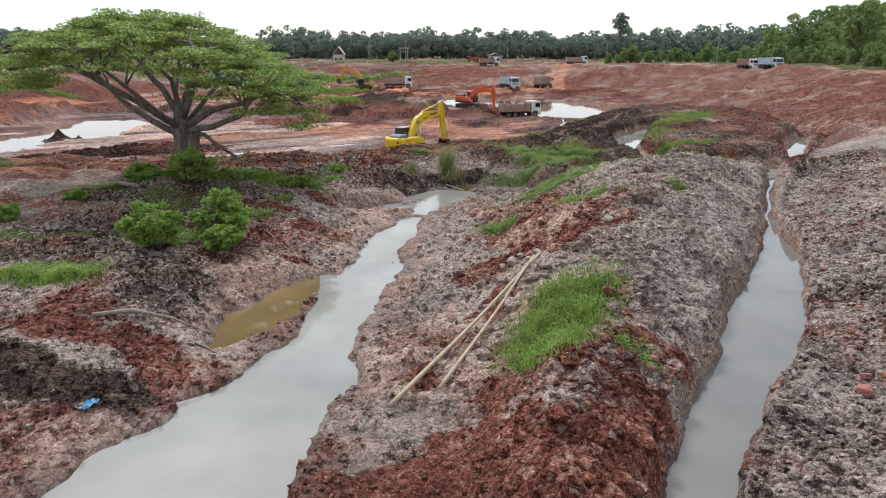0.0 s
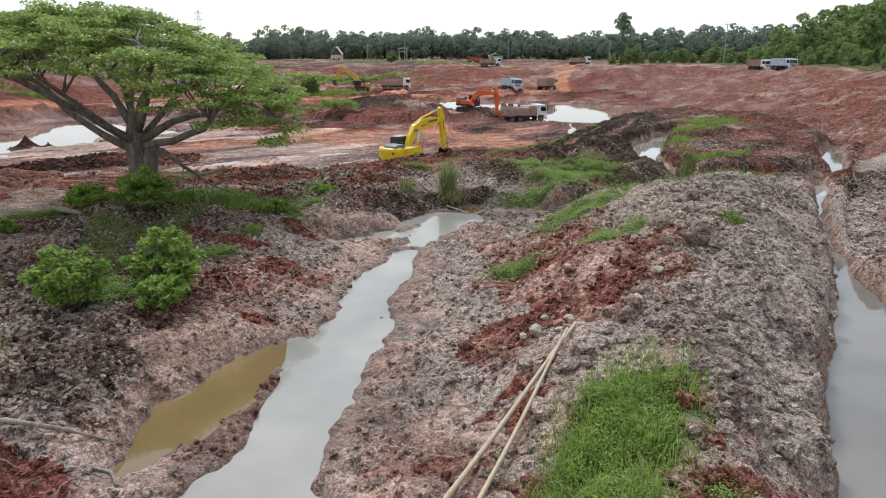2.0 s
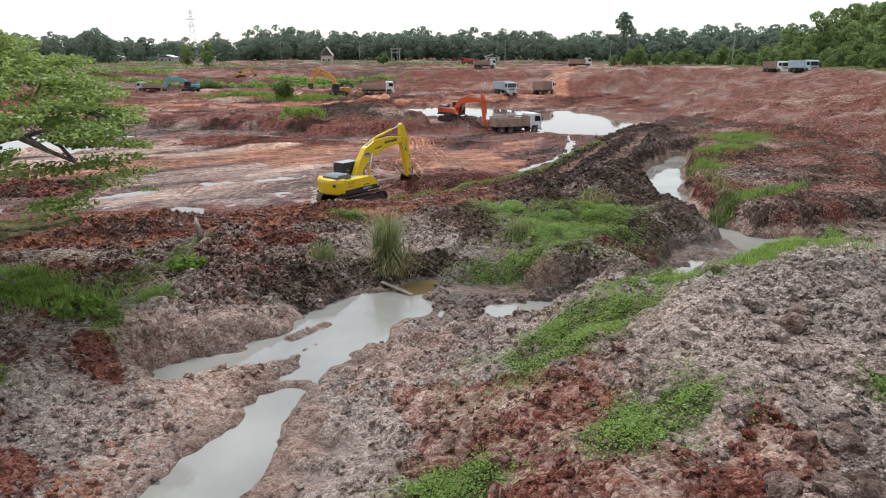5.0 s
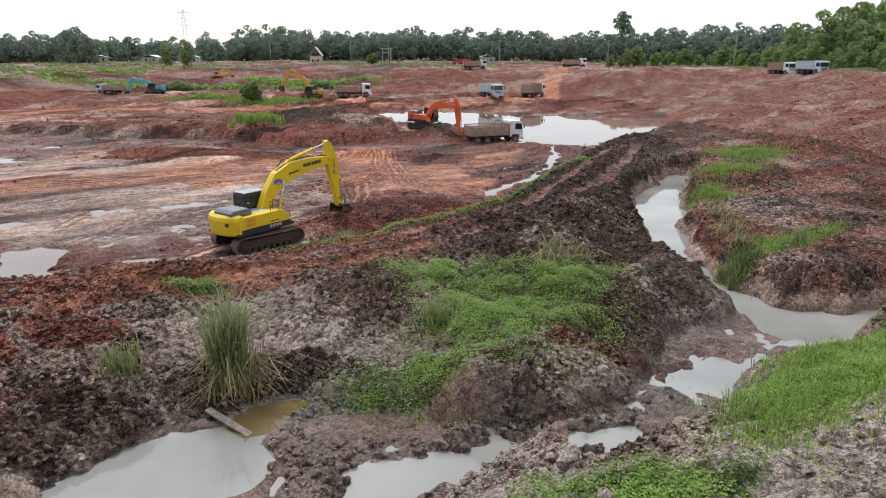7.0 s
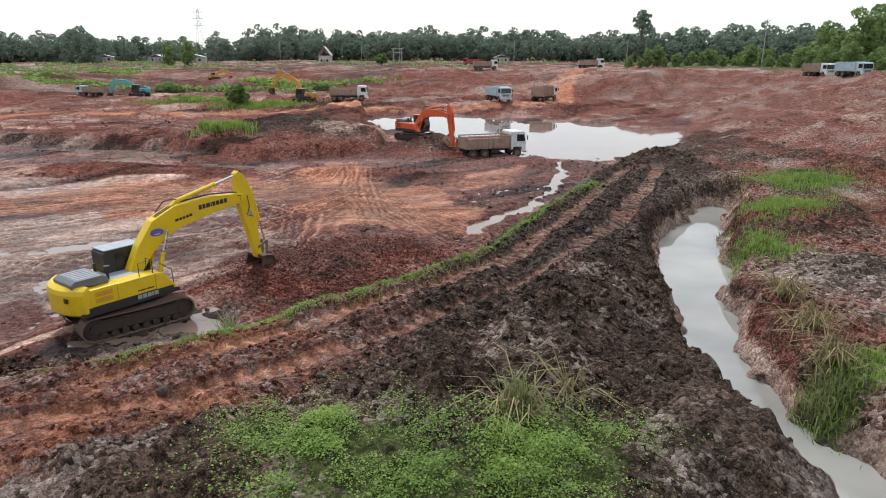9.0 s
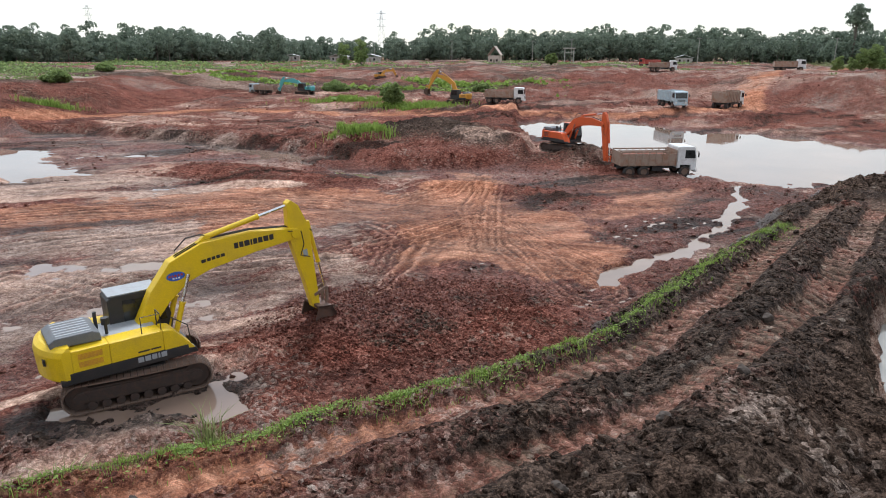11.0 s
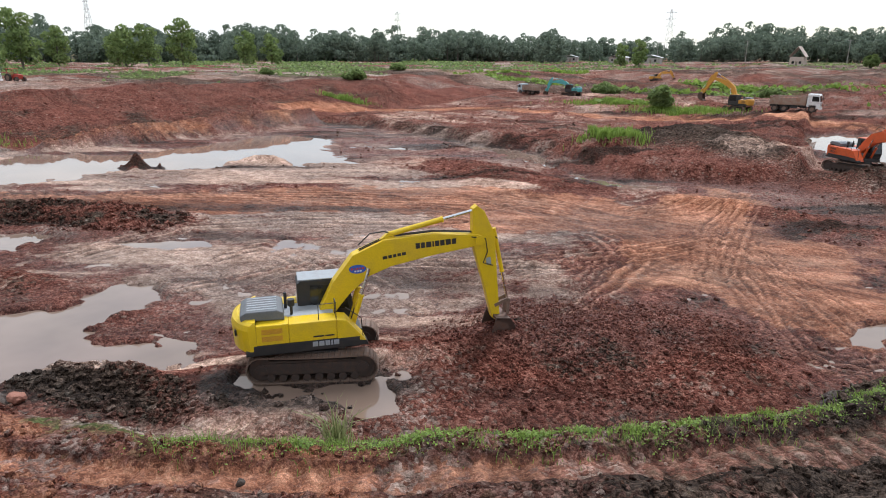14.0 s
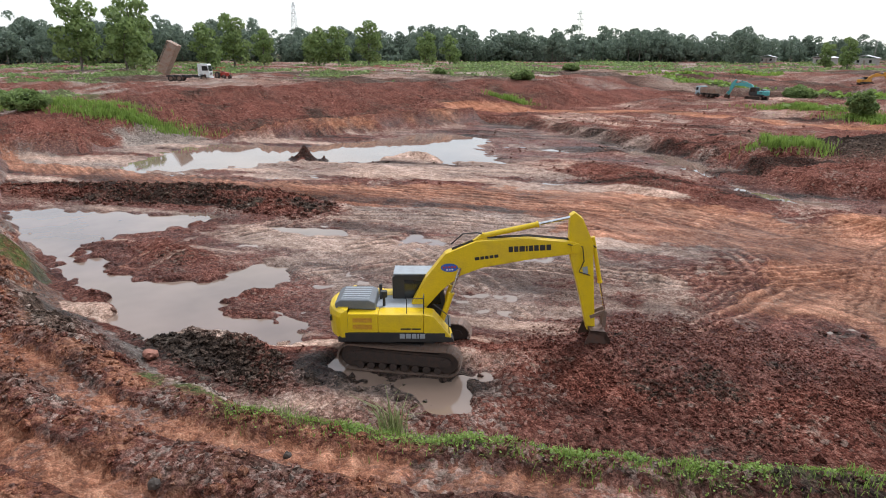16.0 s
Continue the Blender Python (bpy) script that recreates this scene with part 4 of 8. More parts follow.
    wet = np.maximum(wet, on_road * 0.22)
    wet = np.maximum(wet, flat * near * 0.95)
    wet = np.maximum(wet, in_pit * step(0.25, 0.55, blob(x, y, 1.0, 77.5, 6.0, 4.5, 40)) * 0.5)
    rim_strip = (pit_d <= 0.5) & (pit_d > -12) & ~near & (x < -40)
    red = np.where(rim_strip, 0.9, red)
    pale, green = np.where(rim_strip, pale * 0.4, pale), np.where(rim_strip, green * 0.2, green)
    face = step(0.2, 0.5, blob(x, y, -84.0, 108.0, 16.0, 48.0, -4)) * sel
    red, pale, dark, green = np.maximum(red, face), pale * (1 - 0.9 * face), np.maximum(dark * (1 - 0.5 * face), face * (0.26 + 0.34 * n_patch)), green * (1 - 0.8 * face)
    grey_bank = step(0.25, 0.55, np.maximum(blob(x, y, -71.5, 74.5, 6.0, 5.0, 30), blob(x, y, -62.0, 62.0, 7.0, 3.0, 40)) + 0.15 * n_small) * (x < -54)
    red, dark = red * (1 - 0.75 * grey_bank), np.maximum(dark, 0.42 * grey_bank)
    pale = pale * (1 - 0.85 * step(0.45, 0.8, orange) * in_pit)
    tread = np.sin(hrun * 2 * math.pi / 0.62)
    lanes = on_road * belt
    # tread bars paler; the gaps between them and the rut edges darker
    pale_streaks = lanes * (0.28 + 0.42 * step(-0.2, 0.6, tread)) * step(-4, 6, x)
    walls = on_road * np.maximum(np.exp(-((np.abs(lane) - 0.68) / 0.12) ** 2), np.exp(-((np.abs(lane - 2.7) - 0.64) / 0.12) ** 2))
    dark_streaks = np.maximum(0.75 * walls, lanes * 0.55 * step(0.3, 0.9, -tread) * step(-2, 5, x))
    wet = np.maximum(wet, on_road * 0.25)
    brown = near & (y > 45) & (x < 9) & (west_edge > 2.0)
    red = np.where(brown, np.maximum(red * 0.9, 0.28 + 0.40 * n_patch), red)
    ridge_end = near & (x > 7) & (x < 24) & (y > 37) & (y < 52)
    red = np.where(ridge_end, red * 0.45, red)
    heaped = near & (y > 51) & (x > 1) & (x < 30) & (toe_side <= 0)
    dark = np.where(heaped, np.maximum(dark, (0.47 + 0.26 * n_small + 0.34 * step(7, 2.5, spoil_d)) * step(1, 5, x) * (1 - 0.45 * on_road * belt)), dark)
    crown_r = near & (y < 45) & (x > -4)
    dark = np.where(crown_r, dark * 0.25 - 0.06 + 0.25 * step(20, 13, y), dark)
    ash = crown_r * step(5.0, 2.5, ridge_d) * step(19, 24, y) * (1 - red_bank)
    red, dark = red * (1 - 0.75 * ash), dark * (1 - ash)
    flank = crown_r & (ridge_side < 0) & (ridge_d > 0.8)
    pale = np.where(flank, np.maximum(pale, (0.50 + 0.40 * n_patch + 0.25 * step(0.0, 0.5, -streaky)) * step(13, 19, y) * step(36, 31, y)), pale)
    pale = pale * (1 - 0.75 * red_bank * near) * (1 - 0.7 * red_streak)
    pale = np.maximum(pale, near * np.maximum(red_bank, red_streak) * (0.30 + 0.35 * n_small))
    orange = np.maximum(orange, near * np.maximum(red_bank, 0.8 * red_streak) * (0.10 + 0.30 * n_small))
    red = np.where(near & (y < 45), np.minimum(red, 0.80), red)
    pale = np.where(crown_r & (y < 17), pale * 0.6, pale)
    red = np.where(crown_r & (y < 18), np.maximum(red, 0.55 + 0.4 * n_small), red)
    west = near & (x < -4) & (y < 50)
    dark = np.where(west, np.clip(dark * 0.66, 0, 0.55) * (1 - 0.85 * step(0.5, 0.8, red)) * step(0.6, 2.0, west_edge), dark)
    wd_d, wd_side, _, _ = along(wx, wy, WEST_DARK)
    shade_side = west * (y > 22) * step(46, 39, y) * step(-0.8, 0.6, -wd_d * wd_side) * (1 - 0.9 * step(0.5, 0.8, red))
    dark = np.maximum(dark, shade_side * (0.44 + 0.32 * n_patch))
    shelf = west * step(1.9, 0.6, np.minimum(west_edge, edges) + 0.8 * n_small) * (1 - 0.8 * step(0.6, 0.9, red))
    pale = np.where(west, np.maximum(pale * 0.6, (0.62 + 0.25 * n_patch) * shelf), pale)
    red = np.where(west, np.maximum(red, 0.34 + 0.32 * fbm(x, y, 2.6, 3, 63)), red)
    orange = np.maximum(orange, west * 0.40 * step(0.2, 0.5, blob(x, y, -5.5, 33.6, 0.9, 3.0, -8) + 0.2 * n_small))
    rubble = sel & rimside
    dark = np.where(rubble, 0.24 + 0.35 * n_patch, dark)
    pale = np.where(rubble & (y > 60), np.maximum(pale, 0.22 + 0.35 * n_patch), pale)
    low_east = rubble & (y < 66)
    red = np.where(low_east, red * step(2, 16, toe_d + 4 * n_patch) + 0.22 + 0.3 * n_small, red)
    near_east = (toe_side > 0) & (y < 66) & (toe_d < 14)
    dark = np.where(near_east, 0.32 + 0.36 * n_patch, dark)
    bank_n = near & (x > 10) & (x < 17) & (y > 51) & (y < 60)
    dark = np.where(bank_n, np.maximum(dark, 0.52 + 0.25 * n_small), dark)
    red = np.where(bank_n, np.maximum(red, 0.5 + 0.3 * n_patch), red)
    cut_bank = near & (y > 48.2) & (y < 51.2) & (x > -5) & (x < 9) & (z > 0.12)
    dark = np.where(cut_bank, np.maximum(dark, 0.62 + 0.3 * n_small), dark)
    pale, red = np.where(cut_bank, pale * 0.3, pale), np.where(cut_bank, red * 0.7, red)
    dark = np.maximum(dark, near * berm * (0.36 + 0.3 * n_small))
    silt = near * step(0.2, 0.5, blob(x, y, 5.4, 48.3, 3.2, 1.1, 12) + 0.15 * n_small) * (1 - 0.5 * berm)
    pale, dark = np.maximum(pale, 0.75 * silt), dark * (1 - 0.8 * silt)
    rust = near * step(0.2, 0.6, blob(x, y, -4.6, 50.8, 1.4, 1.7, 20) + 0.35 * n_small)
    red, dark = np.maximum(red, 0.75 * rust), dark * (1 - 0.5 * rust)
    dark = np.where(near & (x < -3.4) & (x > -12) & (y > 49.6) & (y < 56), dark * 0.70, dark)
    bank_w = near * step(0.2, 0.55, blob(x, y, -3.2, 46.9, 2.6, 1.2, 40) + 0.2 * n_small)
    dark, pale = np.maximum(dark, bank_w * (0.40 + 0.35 * n_small)), pale * (1 - 0.6 * bank_w)
    verge_w = near & (y > 52) & (x < -3)
    red = np.where(verge_w, np.maximum(red, 0.56 + 0.30 * n_small), red)
    mud_w = step(0.2, 0.6, blob(x, y, -11.0, 16.9, 3.0, 1.1, -12) + 0.15 * n_small) * near
    dark, pale = np.maximum(dark, 0.85 * mud_w), pale * (1 - 0.8 * mud_w)
    row = step(0.15, 0.5, np.maximum(blob(x, y, -40.0, 66.0, 11.5, 3.2, 45), blob(x, y, -31.0, 73.2, 6.0, 2.6, 30)))
    pale, red, dark = pale * (1 - 0.9 * row), np.maximum(red, row), np.maximum(dark, row * (0.30 + 0.40 * n_small))
    sump = step(0.15, 0.5, blob(x, y, -2.6, 67.0, 3.6, 1.8, 45)) * in_pit
    dark, wet = np.maximum(dark, 0.62 * sump), np.maximum(wet, 0.8 * sump)
    mound = step(0.2, 0.5, blob(x, y, -9.5, 62.6, 5.5, 1.3, 15) + 0.15 * n_small)
    dark, orange, pale = np.maximum(dark, 0.62 * mound), orange * (1 - mound), pale * (1 - mound)
    pans = in_pit * step(0.25, 0.6, blob(x, y, -11.0, 77.0, 13.0, 7.0, 40) + 0.15 * n_small) * (1 - fan)
    marks = np.zeros(x.shape)
    for pts in TYRES:
        td, tside, _, _ = along(x + 0.15 * n_small, y, pts)
        marks = np.maximum(marks, step(0.42, 0.22, np.abs(td - 0.95)) * in_pit)
        dark_streaks = np.maximum(dark_streaks, 0.6 * step(0.16, 0.06, np.abs(np.abs(td - 0.95) - 0.34)) * in_pit)
    z = z - 0.06 * marks * step(-0.9, -0.6, z)
    pale, orange = np.maximum(pale * (1 - 0.5 * marks), marks * 0.50 * step(-0.6, 0.2, n_small) * (1 - 0.5 * orange)), np.maximum(orange, 0.3 * marks)
    # streaks drawn out along the way the machines drive
    cs, sn = math.cos(radians(40)), math.sin(radians(40))
    su, sv = x * cs + y * sn, -x * sn + y * cs
    drawn = fbm(su * 0.16, sv, 2.4, 4, 95)
    drawn_wide = fbm(su * 0.2, sv, 7.0, 3, 97)
    mud = in_pit * (1 - step(0.3, 0.8, orange)) * (y < 100)
    pale = np.maximum(pale, mud * step(-0.05, 0.45, drawn + 0.5 * drawn_wide) * 0.75 * step(4, -6, x) * (1 - row))
    dark = np.maximum(dark, in_pit * step(0.25, 0.75, -drawn + 0.3 * drawn_wide) * 0.60 * (1 - 0.9 * fan) * (1 - 0.65 * pans))
    pale = np.maximum(pale, pans * (0.58 + 0.3 * n_small))
    pale_streaks = np.maximum(pale_streaks, in_pit * step(0.25, 0.7, drawn) * 0.8 * step(0.3, 0.6, np.maximum(orange, pale)))
    dark_streaks = np.maximum(dark_streaks, in_pit * step(0.22, 0.65, -drawn) * 0.85 * (1 - 0.6 * fan))
    orange = orange - in_pit * 0.38 * step(0.2, 0.7, -drawn - 0.2 * drawn_wide) * step(0.3, 0.7, orange)
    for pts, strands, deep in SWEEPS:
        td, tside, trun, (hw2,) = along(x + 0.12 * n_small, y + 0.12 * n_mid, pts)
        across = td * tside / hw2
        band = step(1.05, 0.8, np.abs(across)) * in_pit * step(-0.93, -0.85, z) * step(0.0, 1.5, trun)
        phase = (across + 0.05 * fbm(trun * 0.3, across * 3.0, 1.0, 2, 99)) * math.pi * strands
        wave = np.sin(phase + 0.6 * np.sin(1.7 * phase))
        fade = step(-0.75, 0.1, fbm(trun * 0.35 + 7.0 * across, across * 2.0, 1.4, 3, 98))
        # each strand: paler along its crest, darker along its groove
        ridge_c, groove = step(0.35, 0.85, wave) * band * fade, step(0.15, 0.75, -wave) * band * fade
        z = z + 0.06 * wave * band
        pale_streaks, dark_streaks = np.maximum(pale_streaks * (1 - groove), 0.95 * ridge_c), np.maximum(dark_streaks * (1 - ridge_c), deep * groove)
        orange = np.maximum(orange, 0.45 * band * step(0.1, 0.5, orange))
    if fine:
        rough = np.clip(1.0 - 0.75 * orange - 0.55 * pale - 0.35 * green, 0.15, 1.0) * np.where(z < (-0.98), 0.0, 1.0) * np.where(in_pit, 0.60, 1.0) * (1 - 0.85 * lanes)
        rough = rough * (1 - 0.75 * in_pit * step(0.2, 0.5, blob(x, y, 2.0, 76.5, 7.0, 5.0, 45))) * (1 - 0.75 * shelf)
        rough = rough * np.where(near & (z < 0.02), 0.25, 1.0) * (0.55 + 0.6 * step(-0.3, 0.4, n_patch))
        rough = rough + near * step(4.5, 2.5, spoil_d) * 0.45 * (1 - on_road)
        rough = rough * (1 - 0.55 * on_road)
        z = z + rough * (0.30 * clods(x, y, 1.1, 3) * (0.5 + 0.5 * n_small) + 0.22 * clods(x, y, 0.55, 4) + 0.10 * fbm(x, y, 0.6, 2, 5) - 0.15)
        big = np.where(sel, 0.5 * fbm(x, y, 6.0, 3, 8) + 0.25 * fbm(x, y, 2.2, 2, 9), 0)
        z = z + big * np.where(loop > 0, np.clip(share * 6, 0, 1), 0.6)
    return z, (red, dark, orange, pale_streaks), (pale, green, wet, dark_streaks)


# weed patches: centre, radii, turn
WEEDS = [(3.9, 19.6, 1.2, 2.2, -35), (3.0, 17.4, 0.9, 1.2, 0), (5.6, 17.0, 0.7, 0.6, 0), (7.6, 34.0, 1.6, 1.2, 20), (7.0, 39.5, 3.2, 1.6, 35), (10.4, 42.2, 2.2, 0.7, -10), (17.0, 47.6, 4.0, 1.8, 45), (12.6, 34.0, 0.7, 0.5, 0),
         (6.0, 50.0, 2.6, 1.2, 10), (9.0, 53.5, 3.6, 3.4, 40), (11.5, 56.3, 2.6, 1.4, 20), (7.0, 56.5, 2.0, 1.6, 0), (3.0, 33.5, 1.2, 1.0, 0), (-14.5, 44.0, 3.4, 1.4, 5), (-15.2, 23.8, 1.6, 0.8, -10), (-12.0, 29.6, 1.2, 1.2, 0), (-10.2, 34.2, 1.1, 0.6, 10), (-8.3, 41.8, 0.7, 1.2, 20), (-7.6, 44.0, 0.8, 0.8, 0), (-9.5, 37.3, 0.8, 0.4, 0),
         (-20.5, 40.4, 2.4, 0.9, 20), (21.0, 60.4, 2.3, 1.0, 15), (25.3, 63.4, 1.6, 0.8, 30), (28.0, 80.0, 3.6, 2.0, 40), (32.5, 87.5, 3.5, 2.4, 20), (24.0, 73.5, 1.6, 1.8, 0), (20.5, 51.8, 3.0, 1.0, 35), (-18.3, 121.5, 2.4, 1.4, 40), (-2.0, 54.5, 1.2, 0.6, 0), (-80.0, 138.0, 3.5, 1.2, 50), (-28.0, 168.0, 6.0, 3.0, 10), (-42.0, 172.0, 7.0, 2.0, 10), (-95.0, 66.0, 12.0, 2.6, 42), (-80.0, 72.0, 9.0, 2.2, 50), (-110.0, 66.0, 14.0, 5.0, 30), (-90.0, 210.0, 24.0, 3.5, 8), (-45.0, 219.0, 24.0, 3.5, 12), (-22.0, 234.0, 12.0, 3.0, 10)]


def axis(lo, a, b, hi, fine_step, grow):
    """Grid lines, fine between a and b and wider outside."""
    mid = list(np.arange(a, b, fine_step))
    out, v, s = [], b, fine_step
    while v < hi:
        out.append(v)
        s *= grow
        v += s
    back, v, s = [], a, fine_step
    while v > lo:
        s *= grow
        v -= s
        back.append(v)
    return np.array(back[::-1] + mid + out + [hi])


def mesh_from(name, verts, quads, material, smooth=True):
    me = bpy.data.meshes.new(name)
    k = quads.shape[1]
    me.vertices.add(len(verts))
    me.vertices.foreach_set("co", np.ascontiguousarray(verts, np.float32).ravel())
    me.loops.add(quads.size)
    me.loops.foreach_set("vertex_index", np.ascontiguousarray(quads, np.int32).ravel())
    me.polygons.add(len(quads))
    me.polygons.foreach_set("loop_start", np.arange(0, quads.size, k, dtype=np.int32))
    me.polygons.foreach_set("use_smooth", np.full(len(quads), smooth))
    me.materials.append(material)
    me.update(calc_edges=True)
    return me


def kinds(me, a, b):
    for name, cols in (("kind_a", a), ("kind_b", b)):
        at = me.attributes.new(name, "FLOAT_COLOR", "POINT")
        rgba = np.zeros((len(cols[0]), 4), np.float32)
        for k in range(len(cols)):
            rgba[:, k] = np.clip(cols[k], 0, 1)
        at.data.foreach_set("color", rgba.ravel())


gx = axis(-1200, -26, 23, 1200, 0.145, 1.033)
gy = np.concatenate([axis(-260, 11.5, 60, 60.01, 0.115, 1.06)[:-1], axis(59.9, 60.03, 92, 1600, 0.16, 1.03)[1:]])
GX, GY = np.meshgrid(gx, gy)
GZ, KA, KB = ground(GX.ravel(), GY.ravel())
cols_n, rows_n = len(gx), len(gy)
idx = np.arange(cols_n * rows_n).reshape(rows_n, cols_n)
faces = np.stack([idx[:-1, :-1], idx[:-1, 1:], idx[1:, 1:], idx[1:, :-1]], -1).reshape(-1, 4)
me = mesh_from("ground", np.stack([GX.ravel(), GY.ravel(), GZ], -1), faces, SOIL)
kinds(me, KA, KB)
land = tagged(new("ground", me), "churned red laterite and grey clay with ruts, heaps and ditches", "ground", kind="structure")


def height(x, y):
    """Height of the built sheet at a place."""
    i, j = int(np.clip(np.searchsorted(gx, x) - 1, 0, cols_n - 2)), int(np.clip(np.searchsorted(gy, y) - 1, 0, rows_n - 2))
    u, v = (x - gx[i]) / (gx[i + 1] - gx[i]), (y - gy[j]) / (gy[j + 1] - gy[j])
    g = GZ.reshape(rows_n, cols_n)
    return float((g[j, i] * (1 - u) + g[j, i + 1] * u) * (1 - v) + (g[j + 1, i] * (1 - u) + g[j + 1, i + 1] * u) * v)


def water(name, outline, level, material, label):
    if sum(p[0] * q[1] - q[0] * p[1] for p, q in zip(outline, outline[1:] + outline[:1])) < 0:
        outline = outline[::-1]
    bm = bmesh.new()
    vs = [bm.verts.new((px, py, level)) for px, py in outline]
    for tri in tessellate_polygon([[Vector((px, py, 0)) for px, py in outline]]):
        bm.faces.new([vs[k] for k in tri])
    bm.normal_update()
    for f in bm.faces:
        if f.normal.z < 0:
            f.normal_flip()
    me = bpy.data.meshes.new(name)
    bm.to_mesh(me)
    bm.free()
    me.materials.append(material)
    return tagged(new(name, me), label, "water", kind="structure")


water("water_west_ditch", [(-22, -20), (-5, -20), (2.5, 43.5), (15, 45.5), (17, 50), (26, 52.5), (35, 57), (36, 63), (24, 60), (21.5, 64), (24, 72), (29, 88), (26, 89), (20, 79), (16, 66), (15.5, 56), (11, 51.5), (-1.5, 50.5), (-10, 45), (-10, 20)], DITCH_LEVEL, WATER_DITCH, "still brown ditch water reflecting the pale sky")
water("water_east_ditch", [(-8, -10), (0, -10), (9, 12), (16, 22), (21, 33), (23, 39), (31, 53), (47, 76), (48, 84), (40, 80), (24, 54), (18, 40), (13, 28), (4, 13)], DITCH_LEVEL - 0.004, WATER_DEEP_REFLECTION, "still grey-brown water in a deep straight ditch, darkened for its bank reflection")
water("water_side_pool", [(-9.8, 19.8), (-9.4, 27.8), (-6.6, 29.6), (-5.75, 28.6), (-5.45, 27.0), (-5.45, 25.2), (-5.75, 23.2), (-6.5, 21.4), (-7.6, 19.6)], DITCH_LEVEL + 0.006, WATER_POOL_REFLECTION, "shallow side pool beside the ditch, painted brown for the bank's reflection")
water("water_bank_pool", [(0.9, 48.3), (1.5, 47.9), (2.6, 48.3), (3.3, 49.2), (3.2, 50.1), (1.8, 49.8), (0.9, 49.3)], DITCH_LEVEL + 0.006, WATER_POOL_REFLECTION, "small pool at the foot of a cut bank, painted brown for its reflection")
water("water_excavator_pool", [(-5.0, 64.2), (-5.4, 66.6), (-3.6, 68.8), (-1.8, 71.2), (-0.6, 71.2), (1.6, 68.6), (1.1, 67.3), (-0.5, 66.2), (-3.0, 64.9)], EX_LEVEL, WATER_PIT, "brown puddle round the excavator tracks")
water("water_pit", [p for p in PIT], PIT_LEVEL, WATER_PIT, "shallow pinkish-brown ponds and puddles on the pit floor")

# ---- loose clods, stones and grass ----
rng = np.random.default_rng(7)


def part(name, bm, material, parent=None, label="", smooth=False, at=None):
    """Links a bmesh as one mesh object under a thing or a part."""
    me = bpy.data.meshes.new(name)
    bm.to_mesh(me)
    bm.free()
    for k in (material if isinstance(material, (list, tuple)) else [material]):
        me.materials.append(k)
    if smooth:
        me.polygons.foreach_set("use_smooth", np.full(len(me.polygons), True))
    ob = new(name, me)
    if parent is not None:
        ob.parent = parent
    if at is not None:
        ob.matrix_basis = at
    if label:
        ob["label"] = label
    return ob


def lump_shape(seed, flat=0.7):
    """An angular lump of twelve or twenty faces."""
    bm = bmesh.new()
    r = np.random.default_rng(seed)
    if seed < 4:
        bmesh.ops.create_cube(bm, size=1.5)
        bmesh.ops.triangulate(bm, faces=bm.faces[:])
    else:
        bmesh.ops.create_icosphere(bm, subdivisions=1, radius=1.0)
    v = np.array([k.co[:] for k in bm.verts]) * r.uniform(0.6, 1.3, (len(bm.verts), 1)) * np.array([1, 1, flat])
    f = np.array([[k.index for k in q.verts] for q in bm.faces])
    bm.free()
    return v, f


def crumbled_shape(seed):
    """A rounded, pitted lump of eighty faces."""
    bm = bmesh.new()
    bmesh.ops.create_icosphere(bm, subdivisions=2, radius=1.0)
    for k in bm.verts:
        q = k.co.copy()
        k.co = q * (1.0 + 0.46 * noise.noise(q * 1.3 + Vector((seed * 7.1, 0, 0))) + 0.42 * noise.noise(q * 3.1 + Vector((0, seed * 3.3, 0))))
        k.co.z *= 0.8
    v = np.array([k.co[:] for k in bm.verts])
    f = np.array([[k.index for k in q.verts] for q in bm.faces])
    bm.free()
    return v, f


LUMPS = [lump_shape(k, 0.75 + 0.06 * k) for k in range(6)]
CRUMBS = [crumbled_shape(k) for k in range(6)]


def turned(n, r):
    """n random turns about any axis."""
    q = r.normal(size=(n, 4))
    q /= np.linalg.norm(q, axis=1)[:, None]
    w, x, y, z = q.T
    return np.stack([np.stack([1 - 2 * (y * y + z * z), 2 * (x * y - z * w), 2 * (x * z + y * w)], -1),
                     np.stack([2 * (x * y + z * w), 1 - 2 * (x * x + z * z), 2 * (y * z - x * w)], -1),
                     np.stack([2 * (x * z - y * w), 2 * (y * z + x * w), 1 - 2 * (x * x + y * y)], -1)], 1)


def sheet_height(x, y):
    i, j = np.clip(np.searchsorted(gx, x) - 1, 0, cols_n - 2), np.clip(np.searchsorted(gy, y) - 1, 0, rows_n - 2)
    u, v = (x - gx[i]) / (gx[i + 1] - gx[i]), (y - gy[j]) / (gy[j + 1] - gy[j])
    g = GZ.reshape(rows_n, cols_n)
    return (g[j, i] * (1 - u) + g[j, i + 1] * u) * (1 - v) + (g[j + 1, i] * (1 - u) + g[j + 1, i + 1] * u) * v


